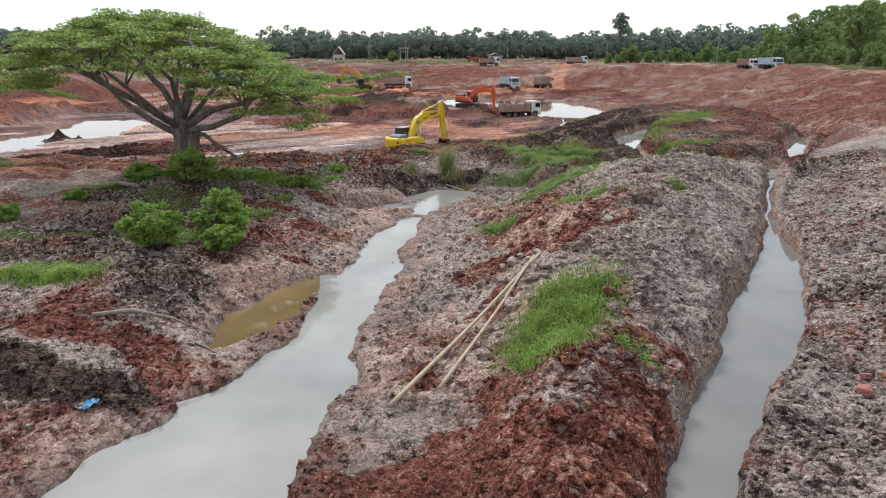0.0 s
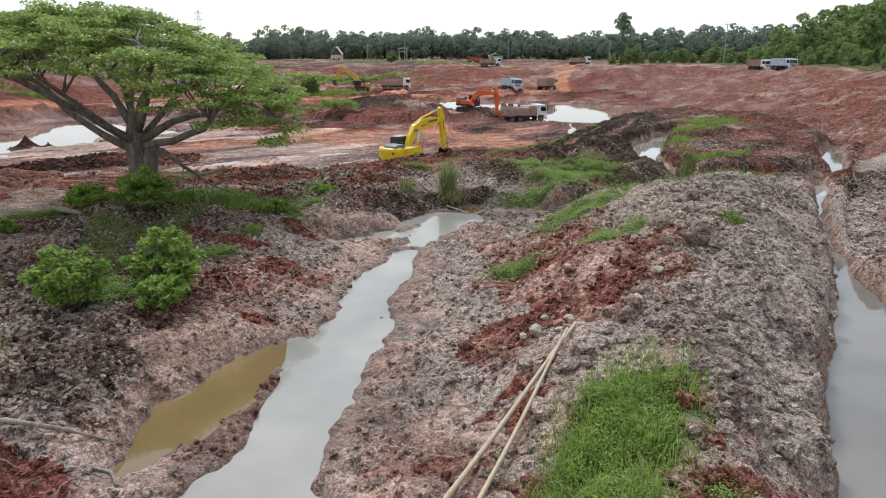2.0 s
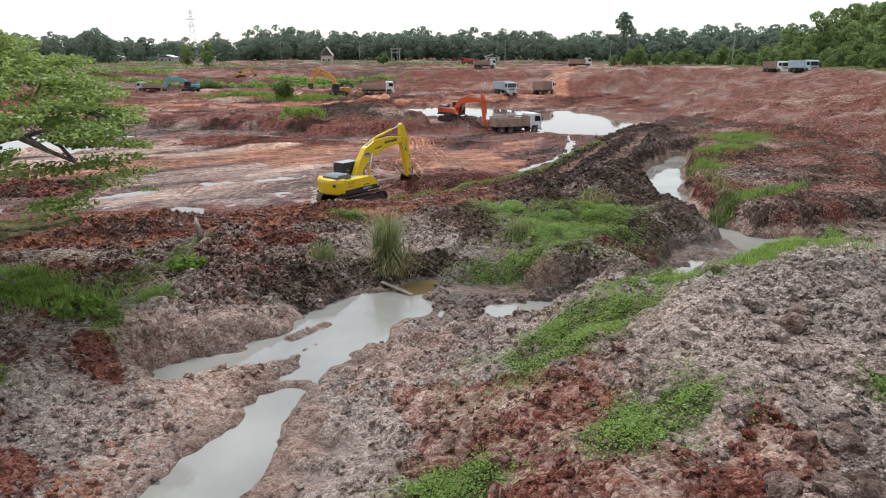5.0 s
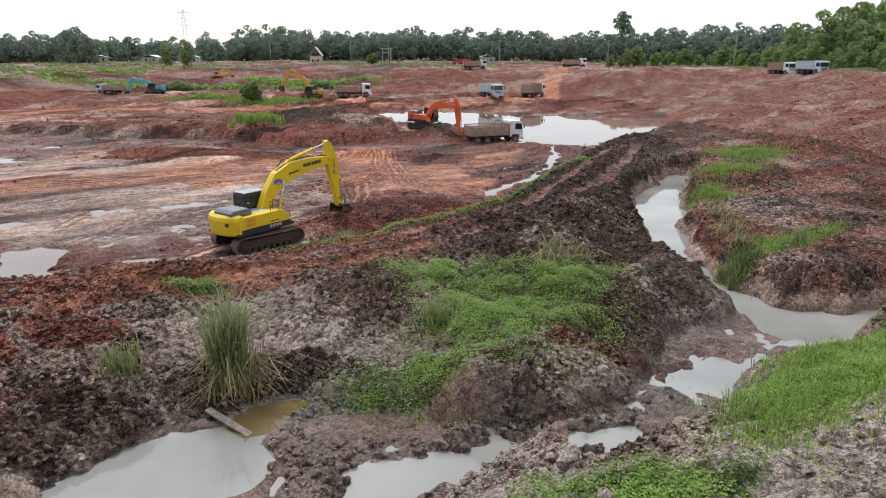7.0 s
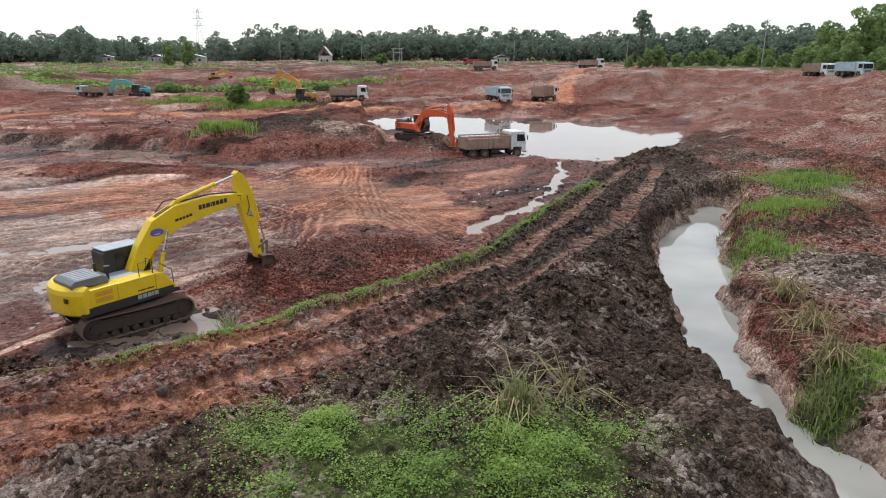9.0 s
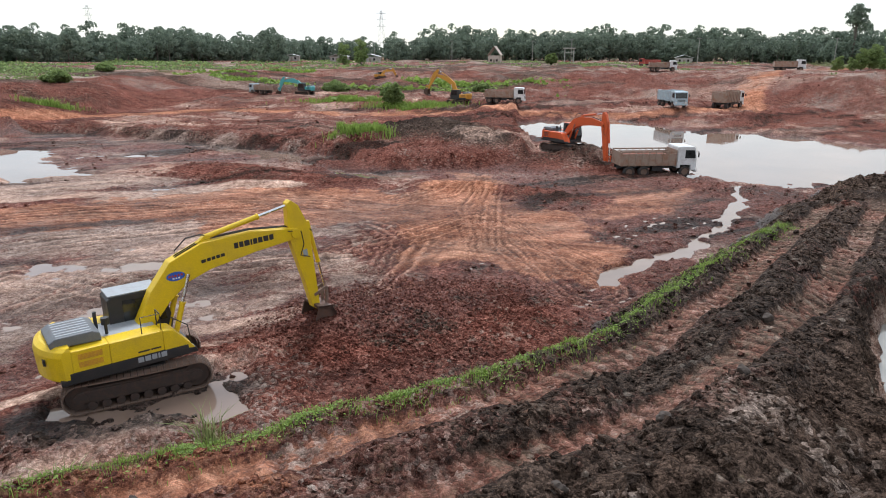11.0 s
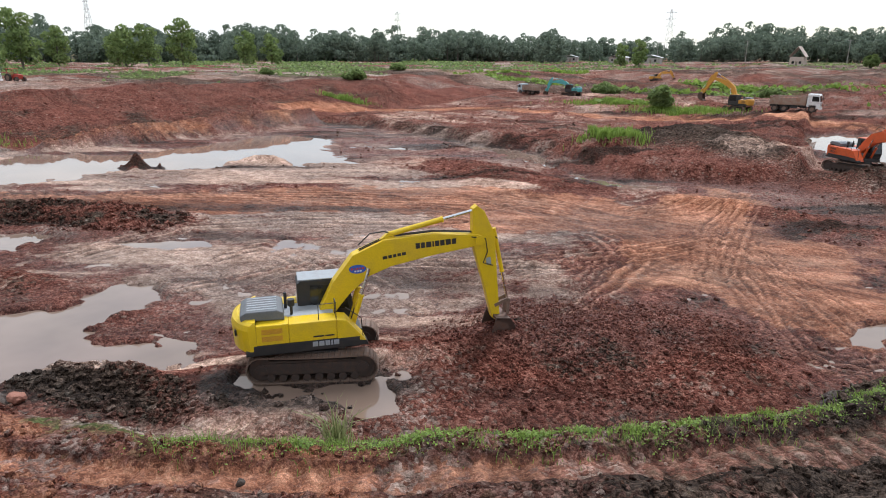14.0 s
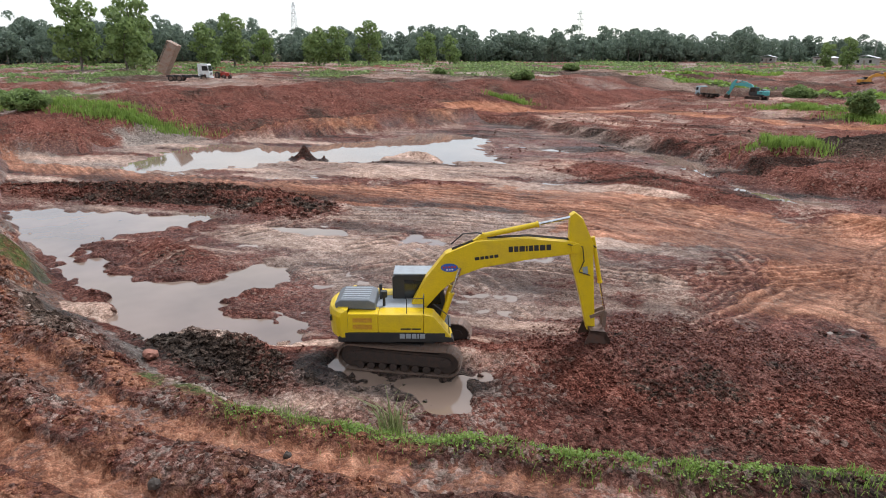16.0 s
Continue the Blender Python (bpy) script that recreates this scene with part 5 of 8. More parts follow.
def scatter_clods(name, label, count, box, size, keep, tint=(0, 0, 0), sizes=2.2, soft=False, shapes=LUMPS):
    """Clods lying on the ground in a stretch of the plan; keep() says how likely a place is."""
    x, y = rng.uniform(box[0], box[1], count), rng.uniform(box[2], box[3], count)
    z, a, b = ground(x, y)
    ok = rng.uniform(0, 1, count) < keep(x, y, z, a, b)
    x, y = x[ok], y[ok]
    a, b = [k[ok] for k in a], [k[ok] for k in b]
    z = sheet_height(x, y)
    n = len(x)
    s = size * np.exp(rng.normal(0, 0.55, n)).clip(0.35, sizes)
    rot = turned(n, rng)
    vs, fs, ca, cb, base = [], [], [[], [], []], [[], [], []], 0
    pick = rng.integers(0, len(shapes), n)
    for k, (lv, lf) in enumerate(shapes):
        m = pick == k
        if not m.any():
            continue
        v = np.einsum("nij,vj->nvi", rot[m], lv) * s[m][:, None, None]
        v[:, :, 2] *= 0.8
        v += np.stack([x[m], y[m], z[m] + 0.25 * s[m]], -1)[:, None, :]
        c = int(m.sum())
        fs.append((lf[None] + (np.arange(c) * len(lv))[:, None, None] + base).reshape(-1, 3))
        vs.append(v.reshape(-1, 3))
        base += c * len(lv)
        shade = rng.uniform(-0.15, 0.15, c)
        for q in range(3):
            ca[q].append(np.repeat(a[q][m] + tint[q] + shade, len(lv)))
            cb[q].append(np.repeat(b[q][m] * (0.8 if q != 1 else 0.0), len(lv)))
    me = mesh_from(name, np.concatenate(vs), np.concatenate(fs), SOIL, soft)
    kinds(me, [np.concatenate(k) for k in ca], [np.concatenate(k) for k in cb])
    return tagged(new(name, me), label, "clods", kind="stuff")


scatter_clods("clods", "loose grey and red clods on the ridge between ditches", 33000, (-3, 22, 9, 48), 0.062,
              lambda x, y, z, a, b: (z > 0.25) * (b[1] < 0.5) * (0.35 + 0.5 * step(3.5, 0.5, along(x, y, RIDGE)[0])), soft=False)
scatter_clods("clods", "lumps of grey clay and red laterite on the eastern bank", 16000, (6, 40, 10, 56), 0.075,
              lambda x, y, z, a, b: (z > 0.3) * (along(x, y, TOE_EAST)[1] > 0) * 0.9)
scatter_clods("clods", "dark clods on the western bank", 20000, (-20, -2, 11, 57), 0.062,
              lambda x, y, z, a, b: (z > 0.06) * (b[1] < 0.5) * np.clip(0.35 + 0.6 * a[0] - 0.5 * b[0] + 0.3 * fbm(x, y, 2.0, 3, 61), 0.02, 1))
scatter_clods("clods", "wet dark mud clods thrown up along the haul road", 30000, (-30, 30, 48, 112), 0.075,
              lambda x, y, z, a, b: (z > 0.15) * (b[1] < 0.4) * (0.12 + 0.8 * step(5.0, 1.5, along(x, y, SPOIL)[0]) + 0.6 * step(0.7, 0.3, np.abs(along(x, y, HAUL)[0] - 1.35))) * (0.35 + 0.65 * step(3.6, 4.2, along(x, y, HAUL)[0]) + 0.65 * step(0.7, 0.3, np.abs(along(x, y, HAUL)[0] - 1.35))) * step(0.5, 0.75, along(x, y, HAUL)[0]) * np.maximum(step(0.45, 0.7, np.abs(along(x, y, HAUL)[0] - 2.7)), along(x, y, HAUL)[1] < 0))
scatter_clods("clods", "crumbly wet mud thrown up between the wheel ruts", 22000, (-12, 18, 53, 84), 0.048,
              lambda x, y, z, a, b: (z > 0.1) * (b[1] < 0.4) * step(6.0, 4.5, along(x, y, HAUL)[0]) * step(0.62, 0.8, along(x, y, HAUL)[0]) * np.maximum(step(0.6, 0.75, np.abs(along(x, y, HAUL)[0] - 2.7)), along(x, y, HAUL)[1] < 0) * 0.9)
scatter_clods("clods", "wet dark mud lumps round the puddles of the flat", 12000, (-8, 13, 44.0, 51.5), 0.07,
              lambda x, y, z, a, b: (z > 0.03) * (b[1] < 0.4) * np.maximum(0.30 * (b[0] < 0.5), 0.55 * step(1.0, 0.4, np.minimum(along(x, y, MUD_BERM)[0], along(x, y, MUD_RIM)[0] + 0.2))), (0, 0, 0), 1.9, False, CRUMBS)
scatter_clods("clods", "dark mud clods heaped behind the excavator", 5000, (-18, -3, 59, 66), 0.075,
              lambda x, y, z, a, b: (z > -0.9) * step(0.2, 0.5, blob(x, y, -9.5, 62.6, 5.5, 1.3, 15)))
scatter_clods("gravel", "broken dark red laterite gravel in front of the excavator", 42000, (-8, 13, 68, 88), 0.036,
              lambda x, y, z, a, b: (z > -0.93) * step(0.2, 0.5, blob(x, y, 3.0, 76.5, 6.0, 4.4, 45)) * 0.9, (0.1, 0, 0))
scatter_clods("gravel", "red earth lumps on the pit floor", 14000, (-60, 25, 60, 135), 0.07,
              lambda x, y, z, a, b: (z > -0.9) * (z < 2) * np.clip(0.05 + 0.35 * a[0] + 0.6 * a[1] - 1.2 * a[2] - 0.8 * b[0], 0, 1))
scatter_clods("clods", "dark clods on the windrow between the ponds", 9000, (-56, -22, 54, 80), 0.11,
              lambda x, y, z, a, b: (z > -0.85) * step(0.15, 0.5, np.maximum(blob(x, y, -40.0, 66.0, 11.5, 3.2, 45), blob(x, y, -31.0, 73.2, 6.0, 2.6, 30))))
scatter_clods("rubble", "rough red lumps on the far slopes of the pit", 9000, (-130, 110, 60, 260), 0.11,
              lambda x, y, z, a, b: (z > -0.3) * np.clip(0.25 + 0.8 * a[0] - a[2], 0, 1) * (np.hypot(x, y - 60) > 50))


scatter_clods("clods", "large grey and red clods on the crest of the ridge", 2600, (-2, 21, 10, 47), 0.15,
              lambda x, y, z, a, b: (z > 0.5) * (b[1] < 0.5) * (0.25 + 0.75 * step(3.2, 0.5, along(x, y, RIDGE)[0])) * 0.8, (0, -0.25, 0), 1.9, False, CRUMBS)
scatter_clods("clods", "large dark clods on the banks and spoil heaps", 2400, (-20, 26, 11, 90), 0.11,
              lambda x, y, z, a, b: (z > 0.3) * (b[1] < 0.5) * np.maximum((x < -4) * 0.35, 0.8 * step(5.0, 2.0, along(x, y, SPOIL)[0])) * step(0.9, 1.3, along(x, y, HAUL)[0]), (0, 0, 0), 1.9, False, CRUMBS)


def blades(name, label, patches, material, height_m, width, lean=0.5, category="grass", kind="stuff", inset=1.0):
    """Grass: bent three-cornered blades in patches of (x, y, rx, ry, turn, count)."""
    xs, ys = [], []
    for cx, cy, rx, ry, turn, count in patches:
        u = rng.normal(0, 0.55, (count, 2)) * inset
        c, s = math.cos(radians(turn)), math.sin(radians(turn))
        xs.append(cx + u[:, 0] * rx * c - u[:, 1] * ry * s)
        ys.append(cy + u[:, 0] * rx * s + u[:, 1] * ry * c)
    x, y = np.concatenate(xs), np.concatenate(ys)
    clump = vnoise(x * 2.3, y * 2.3, 91)
    keep = rng.uniform(0, 1, len(x)) < 0.35 + 0.9 * clump
    x, y, clump = x[keep], y[keep], clump[keep]
    z = sheet_height(x, y) - 0.01
    n = len(x)
    h = height_m * rng.uniform(0.45, 1.25, n) * (0.5 + clump)
    th = rng.uniform(0, 2 * math.pi, n)
    bend = rng.uniform(0.1, 1.0, n) * lean * h
    bx, by = np.cos(th + rng.normal(0, 0.5, n)) * bend, np.sin(th + rng.normal(0, 0.5, n)) * bend
    wx_, wy_ = -np.sin(th) * width * 0.5, np.cos(th) * width * 0.5
    p = np.stack([x, y, z], -1)
    side = np.stack([wx_, wy_, np.zeros(n)], -1)
    mid = p + np.stack([bx * 0.35, by * 0.35, h * 0.6], -1)
    tip = p + np.stack([bx, by, h * (1 - 0.3 * lean)], -1)
    v = np.stack([p - side, p + side, mid + side * 0.8, mid - side * 0.8, tip], 1).reshape(-1, 3)
    base = (np.arange(n) * 5)[:, None]
    f = np.concatenate([base + np.array([[0, 1, 2]]), base + np.array([[0, 2, 3]]), base + np.array([[3, 2, 4]])])
    return tagged(new(name, mesh_from(name, v, f, material, False)), label, category, kind=kind)


def weed_leaves(name, label, patches, material, size, lift):
    """Low broad-leaved weeds: small tilted leaves over the ground."""
    xs, ys = [], []
    for cx, cy, rx, ry, turn, count in patches:
        u = rng.normal(0, 0.55, (count, 2))
        c, s = math.cos(radians(turn)), math.sin(radians(turn))
        xs.append(cx + u[:, 0] * rx * c - u[:, 1] * ry * s)
        ys.append(cy + u[:, 0] * rx * s + u[:, 1] * ry * c)
    x, y = np.concatenate(xs), np.concatenate(ys)
    clump = vnoise(x * 1.3, y * 1.3, 92) * 0.7 + 0.3 * vnoise(x * 3.1, y * 3.1, 93)
    keep = rng.uniform(0, 1, len(x)) < (clump - 0.25) * 2.2
    x, y, clump = x[keep], y[keep], clump[keep]
    n = len(x)
    z = sheet_height(x, y) + rng.uniform(0.0, 1.0, n) * lift * (0.3 + clump * 1.2)
    rot = turned(n, rng)
    tilt = rot[:, :, 0] * np.array([1, 1, 0.5])
    across = np.cross(tilt, rng.normal(0, 0.35, (n, 3)) + np.array([0, 0, 1.0]))
    across /= np.linalg.norm(across, axis=1)[:, None] + 1e-6
    s = (size * rng.uniform(0.5, 1.4, n))[:, None]
    p = np.stack([x, y, z], -1)
    v = np.stack([p, p + tilt * s * 0.6 + across * s * 0.4, p + tilt * s * 1.2, p + tilt * s * 0.6 - across * s * 0.4], 1).reshape(-1, 3)
    f = (np.arange(n) * 4)[:, None] + np.array([[0, 1, 2, 3]])
    return tagged(new(name, mesh_from(name, v, f, material, False)), label, "weeds", kind="stuff")


near_weeds = [w for w in WEEDS if w[1] < 60 and w[0] > -25]
for cx, cy, rx, ry, turn in near_weeds:
    count = int(900 * rx * ry + 200)
    if (cx, cy) in ((3.9, 19.6), (3.0, 17.4), (-14.5, 44.0), (17.0, 47.6), (-15.2, 23.8)):
        blades("grass_patch", "bright green long grass growing on the clay bank", [(cx, cy, rx, ry, turn, count * (5 if cx < -10 else 2))], GRASS, 0.42, 0.026, 0.9)
    weed_leaves("weed_patch", "low bright green creeping weeds on bare soil", [(cx, cy, rx, ry, turn, int(count * 4.4))], LEAF_BUSH, 0.052, 0.26)
strip_line = BROW[6:14]
strip_patches = []
for p, q in zip(strip_line[:-1], strip_line[1:]):
    for k in range(3):
        u = (k + 0.5) / 3
        strip_patches.append((p[0] + (q[0] - p[0]) * u, p[1] + (q[1] - p[1]) * u, 0.9, 0.72, math.degrees(math.atan2(q[1] - p[1], q[0] - p[0])), int(random.uniform(60, 620))))
blades("grass_verge", "strip of green grass along the edge of the pit", strip_patches, GRASS, 0.20, 0.02, 0.9)
weed_leaves("weed_verge", "low weeds along the edge of the pit", [(a, b, c, d * 0.8, e, 420) for a, b, c, d, e, f in strip_patches], LEAF_BUSH, 0.065, 0.15)
blades("far_grass", "long grass on the mound across the ditch", [(w[0], w[1], w[2], w[3], w[4], int(500 * w[2] * w[3])) for w in WEEDS if 20 < w[0] < 40 and w[1] > 55], GRASS, 0.35, 0.03, 0.8)
blades("far_grass", "tall grass on the islands of the pit", [(-18.3, 121.5, 2.6, 1.6, 40, 3000), (-28.0, 168.0, 7.0, 3.0, 10, 4000), (-42.0, 172.0, 8.0, 2.0, 10, 3000), (-80.0, 138.0, 3.5, 1.2, 50, 1500), (-95.0, 66.0, 11.0, 2.2, 42, 5000), (-80.0, 72.0, 8.0, 1.9, 50, 4000)], GRASS, 0.8, 0.09, 0.6)


def reed_clump(cx, cy, r, h, count, label):
    return blades("reed_clump", label, [(cx, cy, r, r, 0, count)], REED, h, 0.035, 0.75, "reeds", "thing")


reed_clump(0.3, 50.7, 0.48, 2.3, 620, "tall green reed clump with drooping dry blades on the bank")
blades("reed_skirt", "bleached dead reed blades drooping down the bank", [(0.7, 50.0, 0.7, 0.5, 0, 420)], STRAW, 1.3, 0.035, 2.3, "reeds", "thing")
blades("dead_leaves", "limp dead grass blades on the spoil heap", [(11.2, 57.5, 0.5, 0.4, 0, 160), (12.6, 58.4, 0.4, 0.3, 0, 80)], STRAW, 0.9, 0.04, 2.2, "grass", "thing")
blades("dead_leaves", "limp dead grass blades at the water's edge of the mound", [(20.4, 61.0, 0.5, 0.5, 0, 160), (21.0, 63.4, 0.5, 0.5, 0, 160), (21.6, 66.2, 0.5, 0.5, 0, 120)], STRAW, 0.9, 0.04, 2.2, "grass", "thing")
reed_clump(0.6, 50.0, 0.45, 1.5, 340, "shorter drooping reed clump beside the ditch")
reed_clump(-2.4, 49.6, 0.5, 0.9, 160, "dry reed clump on the muddy bank")
reed_clump(6.6, 52.3, 0.5, 0.9, 260, "tuft of tall grass among low weeds")
reed_clump(1.9, 64.6, 0.22, 1.25, 90, "tuft of tall grass on the verge of the pit")
reed_clump(-0.7, 62.8, 0.32, 1.05, 90, "thin tuft of tall grass on the verge of the pit")
reed_clump(11.2, 57.6, 0.35, 1.0, 160, "half-dead tuft of broad-leaved grass on the spoil heap")
reed_clump(19.9, 60.2, 0.5, 0.7, 240, "drooping grass tuft at the foot of the mound")
reed_clump(23.0, 61.2, 0.5, 0.6, 220, "grass tuft on the clay mound")


def far_scrub(name, label, count, box, accept, size, material):
    """Low scrub over distant ground, where it is green."""
    x, y = rng.uniform(box[0], box[1], count), rng.uniform(box[2], box[3], count)
    z, a, b = ground(x, y)
    ok = (rng.uniform(0, 1, count) < np.clip(b[1] - 0.3, 0, 1) * 1.6) & accept(x, y)
    x, y = x[ok], y[ok]
    n = len(x)
    z = sheet_height(x, y)
    t = rng.normal(size=(n, 3)) * np.array([1, 1, 0.6])
    t /= np.linalg.norm(t, axis=1)[:, None]
    c = np.cross(t, rng.normal(size=(n, 3)))
    c /= np.linalg.norm(c, axis=1)[:, None] + 1e-6
    s = (size * rng.uniform(0.5, 1.4, n) * (1 + 0.002 * np.hypot(x, y)))[:, None]
    p = np.stack([x, y, z + rng.uniform(0.05, 0.6, n) * s[:, 0] * 1.4], -1)
    v = np.stack([p - t * s, p + c * s * 0.6, p + t * s, p - c * s * 0.6], 1).reshape(-1, 3)
    return tagged(new(name, mesh_from(name, v, np.arange(len(v)).reshape(-1, 4), material, False)), label, "scrub", kind="stuff")


far_scrub("scrub", "patches of low green scrub on the open plain", 44000, (-300, 60, 60, 420), lambda x, y: (inside(x, y, [r[:2] for r in BROW_EAST]) < 2) & (np.hypot(x, y - 60) > 70), 0.36, LEAF_HEDGE)
far_scrub("scrub", "bright green swampy grass in the far pit", 45000, (-120, 20, 165, 262), lambda x, y: inside(x, y, [r[:2] for r in BROW_EAST]) > 0, 0.40, GRASS)

# ---- trees ----
def tube(bm, pts, radii, sides=7):
    """A bent limb: rings along a line of points."""
    rings = []
    for k, p in enumerate(pts):
        a, b = Vector(pts[max(k - 1, 0)]), Vector(pts[min(k + 1, len(pts) - 1)])
        d = (b - a).normalized()
        u = d.cross(Vector((0.31, 0.87, 0.38))).normalized()
        v = d.cross(u)
        rings.append([bm.verts.new(Vector(p) + (u * math.cos(t) + v * math.sin(t)) * radii[k]) for t in [2 * math.pi * j / sides for j in range(sides)]])
    for r0, r1 in zip(rings[:-1], rings[1:]):
        for j in range(sides):
            bm.faces.new((r0[j], r0[(j + 1) % sides], r1[(j + 1) % sides], r1[j]))
    bm.faces.new(rings[-1])
    bm.faces.new(rings[0][::-1])


def limb(start, end, sag, steps, r, wobble=0.15):
    """Points of a limb that first climbs and then spreads."""
    s, e = Vector(start), Vector(end)
    pts = []
    for k in range(steps + 1):
        u = k / steps
        p = s.lerp(e, u)
        p.z += sag * math.sin(u * math.pi)
        if 0 < k < steps:
            p += Vector((r.uniform(-1, 1), r.uniform(-1, 1), r.uniform(-0.6, 0.6))) * wobble * (e - s).length / steps
        pts.append(tuple(p))
    return pts


def leaf_cloud(centres, radii, counts, size, r, flat=0.5, shell=0.5, level=0.35):
    """Small four-cornered leaves spread through clumps."""
    vs = []
    for (c, rad, n) in zip(centres, radii, counts):
        d = r.normal(size=(n, 3))
        d /= np.linalg.norm(d, axis=1)[:, None]
        d *= (r.uniform(0, 1, n) ** shell)[:, None] * np.array(rad)
        p = np.array(c) + d
        t = r.normal(size=(n, 3)) * np.array([1, 1, flat])
        t /= np.linalg.norm(t, axis=1)[:, None]
        b = np.cross(t, r.normal(0, 0.6, (n, 3)) + np.array([0, 0, level]))
        b /= np.linalg.norm(b, axis=1)[:, None] + 1e-6
        s = (size * r.uniform(0.55, 1.35, n))[:, None]
        vs.append(np.stack([p - t * s, p + b * s * 0.55, p + t * s, p - b * s * 0.55], 1).reshape(-1, 3))
    v = np.concatenate(vs)
    f = np.arange(len(v)).reshape(-1, 4)
    return v, f


def crown_part(name, parent, v, f, material, label=""):
    ob = new(name, mesh_from(name, v, f, material, False))
    ob.parent = parent
    if label:
        ob["label"] = label
    return ob


def rain_tree(x, y):
    """The big umbrella-shaped tree at the edge of the pit."""
    r = np.random.default_rng(31)
    root = tagged(new("rain_tree"), "large umbrella-shaped rain tree with a forked gnarled trunk", "tree")
    root.matrix_basis = pose(x, y, height(x, y) - 0.1)
    bm = bmesh.new()
    tube(bm, [(0.05, 0, -0.3), (0, 0, 0.25), (-0.1, 0.05, 1.2), (-0.18, 0.0, 2.2), (-0.35, 0, 3.1), (-0.3, 0.1, 4.2), (-0.15, 0.1, 5.2)], [0.84, 0.64, 0.55, 0.57, 0.50, 0.37, 0.26], 12)
    tube(bm, [(0.12, -0.05, 0.2), (0.25, -0.05, 1.3), (0.45, -0.1, 2.4), (0.55, -0.1, 3.0), (0.45, 0, 3.35)], [0.5, 0.42, 0.42, 0.36, 0.16], 10)
    for k in range(5):
        a = k * 1.3
        tube(bm, [(0.3 * math.cos(a), 0.3 * math.sin(a), 0.5), (0.75 * math.cos(a), 0.75 * math.sin(a), 0.05), (1.2 * math.cos(a), 1.2 * math.sin(a), -0.35)], [0.3, 0.22, 0.1], 6)
    bmesh.ops.subdivide_edges(bm, edges=bm.edges[:], cuts=2, use_grid_fill=True)
    for v in bm.verts:
        q = Vector((v.co.x * 2.2, v.co.y * 2.2, v.co.z * 0.9))
        v.co += Vector((noise.noise(q), noise.noise(q + Vector((5, 0, 0))), 0)) * 0.17 + Vector((noise.noise(q * 3.0), noise.noise(q * 3.0 + Vector((0, 7, 0))), 0)) * 0.07
    part("trunk", bm, BARK, root, smooth=True)
    # main limbs, each a bent line of joints
    mains = [[(-0.5, 0.1, 3.1), (-2.2, 0.3, 3.9), (-4.2, 0.6, 5.2), (-5.8, 0.8, 6.8), (-8.0, 1.0, 7.6), (-9.6, 1.2, 7.7)],
             [(-0.4, -0.1, 3.6), (-2.2, -1.2, 5.2), (-4.4, -2.6, 6.9), (-6.6, -3.8, 8.3), (-8.2, -4.6, 8.6)],
             [(-0.3, 0.1, 4.2), (-1.5, 0.8, 6.0), (-3.2, 1.8, 7.6), (-4.6, 3.0, 9.0), (-6.0, 4.6, 9.2)],
             [(-0.2, 0.1, 4.8), (-0.6, 0.2, 6.6), (-1.4, -0.6, 8.2), (-2.2, -1.6, 9.6)],
             [(-0.1, 0.1, 4.6), (0.5, 0.6, 6.4), (0.9, 1.4, 8.2), (1.4, 2.4, 9.6)],
             [(0.0, 0.0, 4.2), (1.0, -0.8, 5.8), (2.0, -2.2, 7.4), (2.8, -3.8, 8.4), (3.2, -5.4, 8.6)],
             [(0.2, 0.1, 3.6), (1.8, 0.5, 4.6), (3.6, 1.0, 5.0), (5.2, 1.6, 6.2), (6.8, 2.0, 6.4)],
             [(0.3, -0.1, 3.3), (2.0, -0.3, 3.6), (3.9, -0.5, 4.3), (4.8, -0.6, 5.4), (6.6, -1.0, 5.8), (8.2, -1.2, 5.0)],
             [(-0.3, 0.2, 3.8), (-1.2, 2.2, 5.8), (-1.6, 4.4, 7.8), (-1.8, 6.2, 8.8)],
             [(0.1, 0.2, 3.8), (1.2, 2.0, 5.6), (2.6, 4.0, 7.2), (3.8, 5.6, 7.8)],
             [(-0.3, -0.2, 3.5), (-1.4, -2.4, 5.4), (-2.6, -4.6, 7.4), (-3.2, -6.2, 8.2)]]

    def dome(px, py):
        """Height of the canopy's top over the trunk's foot, and how far out (0 to 1) a place lies."""
        u = (px + 1.2) / (10.4 if px < -1.2 else 10.6)
        w = py / 8.2
        q = math.hypot(u, w)
        drop = 3.6 * abs(u) ** 2.2 if u < 0 else 5.7 * u ** 1.9
        return 10.7 - drop - 2.2 * abs(w) ** 2.4, q

    pads = []
    for line in mains:
        bm = bmesh.new()
        start = 0.25 if len(line) > 4 else 0.20
        joints = [Vector(k) for k in line]
        fine_line = []
        for a, b in zip(joints[:-1], joints[1:]):
            for u in (0.0, 0.5):
                c = a.lerp(b, u)
                fine_line.append(tuple(c + Vector((random.uniform(-1, 1), random.uniform(-1, 1), random.uniform(-1, 1))) * 0.10 * (u > 0)))
        fine_line.append(tuple(joints[-1]))
        n = len(fine_line)
        tube(bm, fine_line, [start * (1 - 0.80 * k / (n - 1)) for k in range(n)], 8)
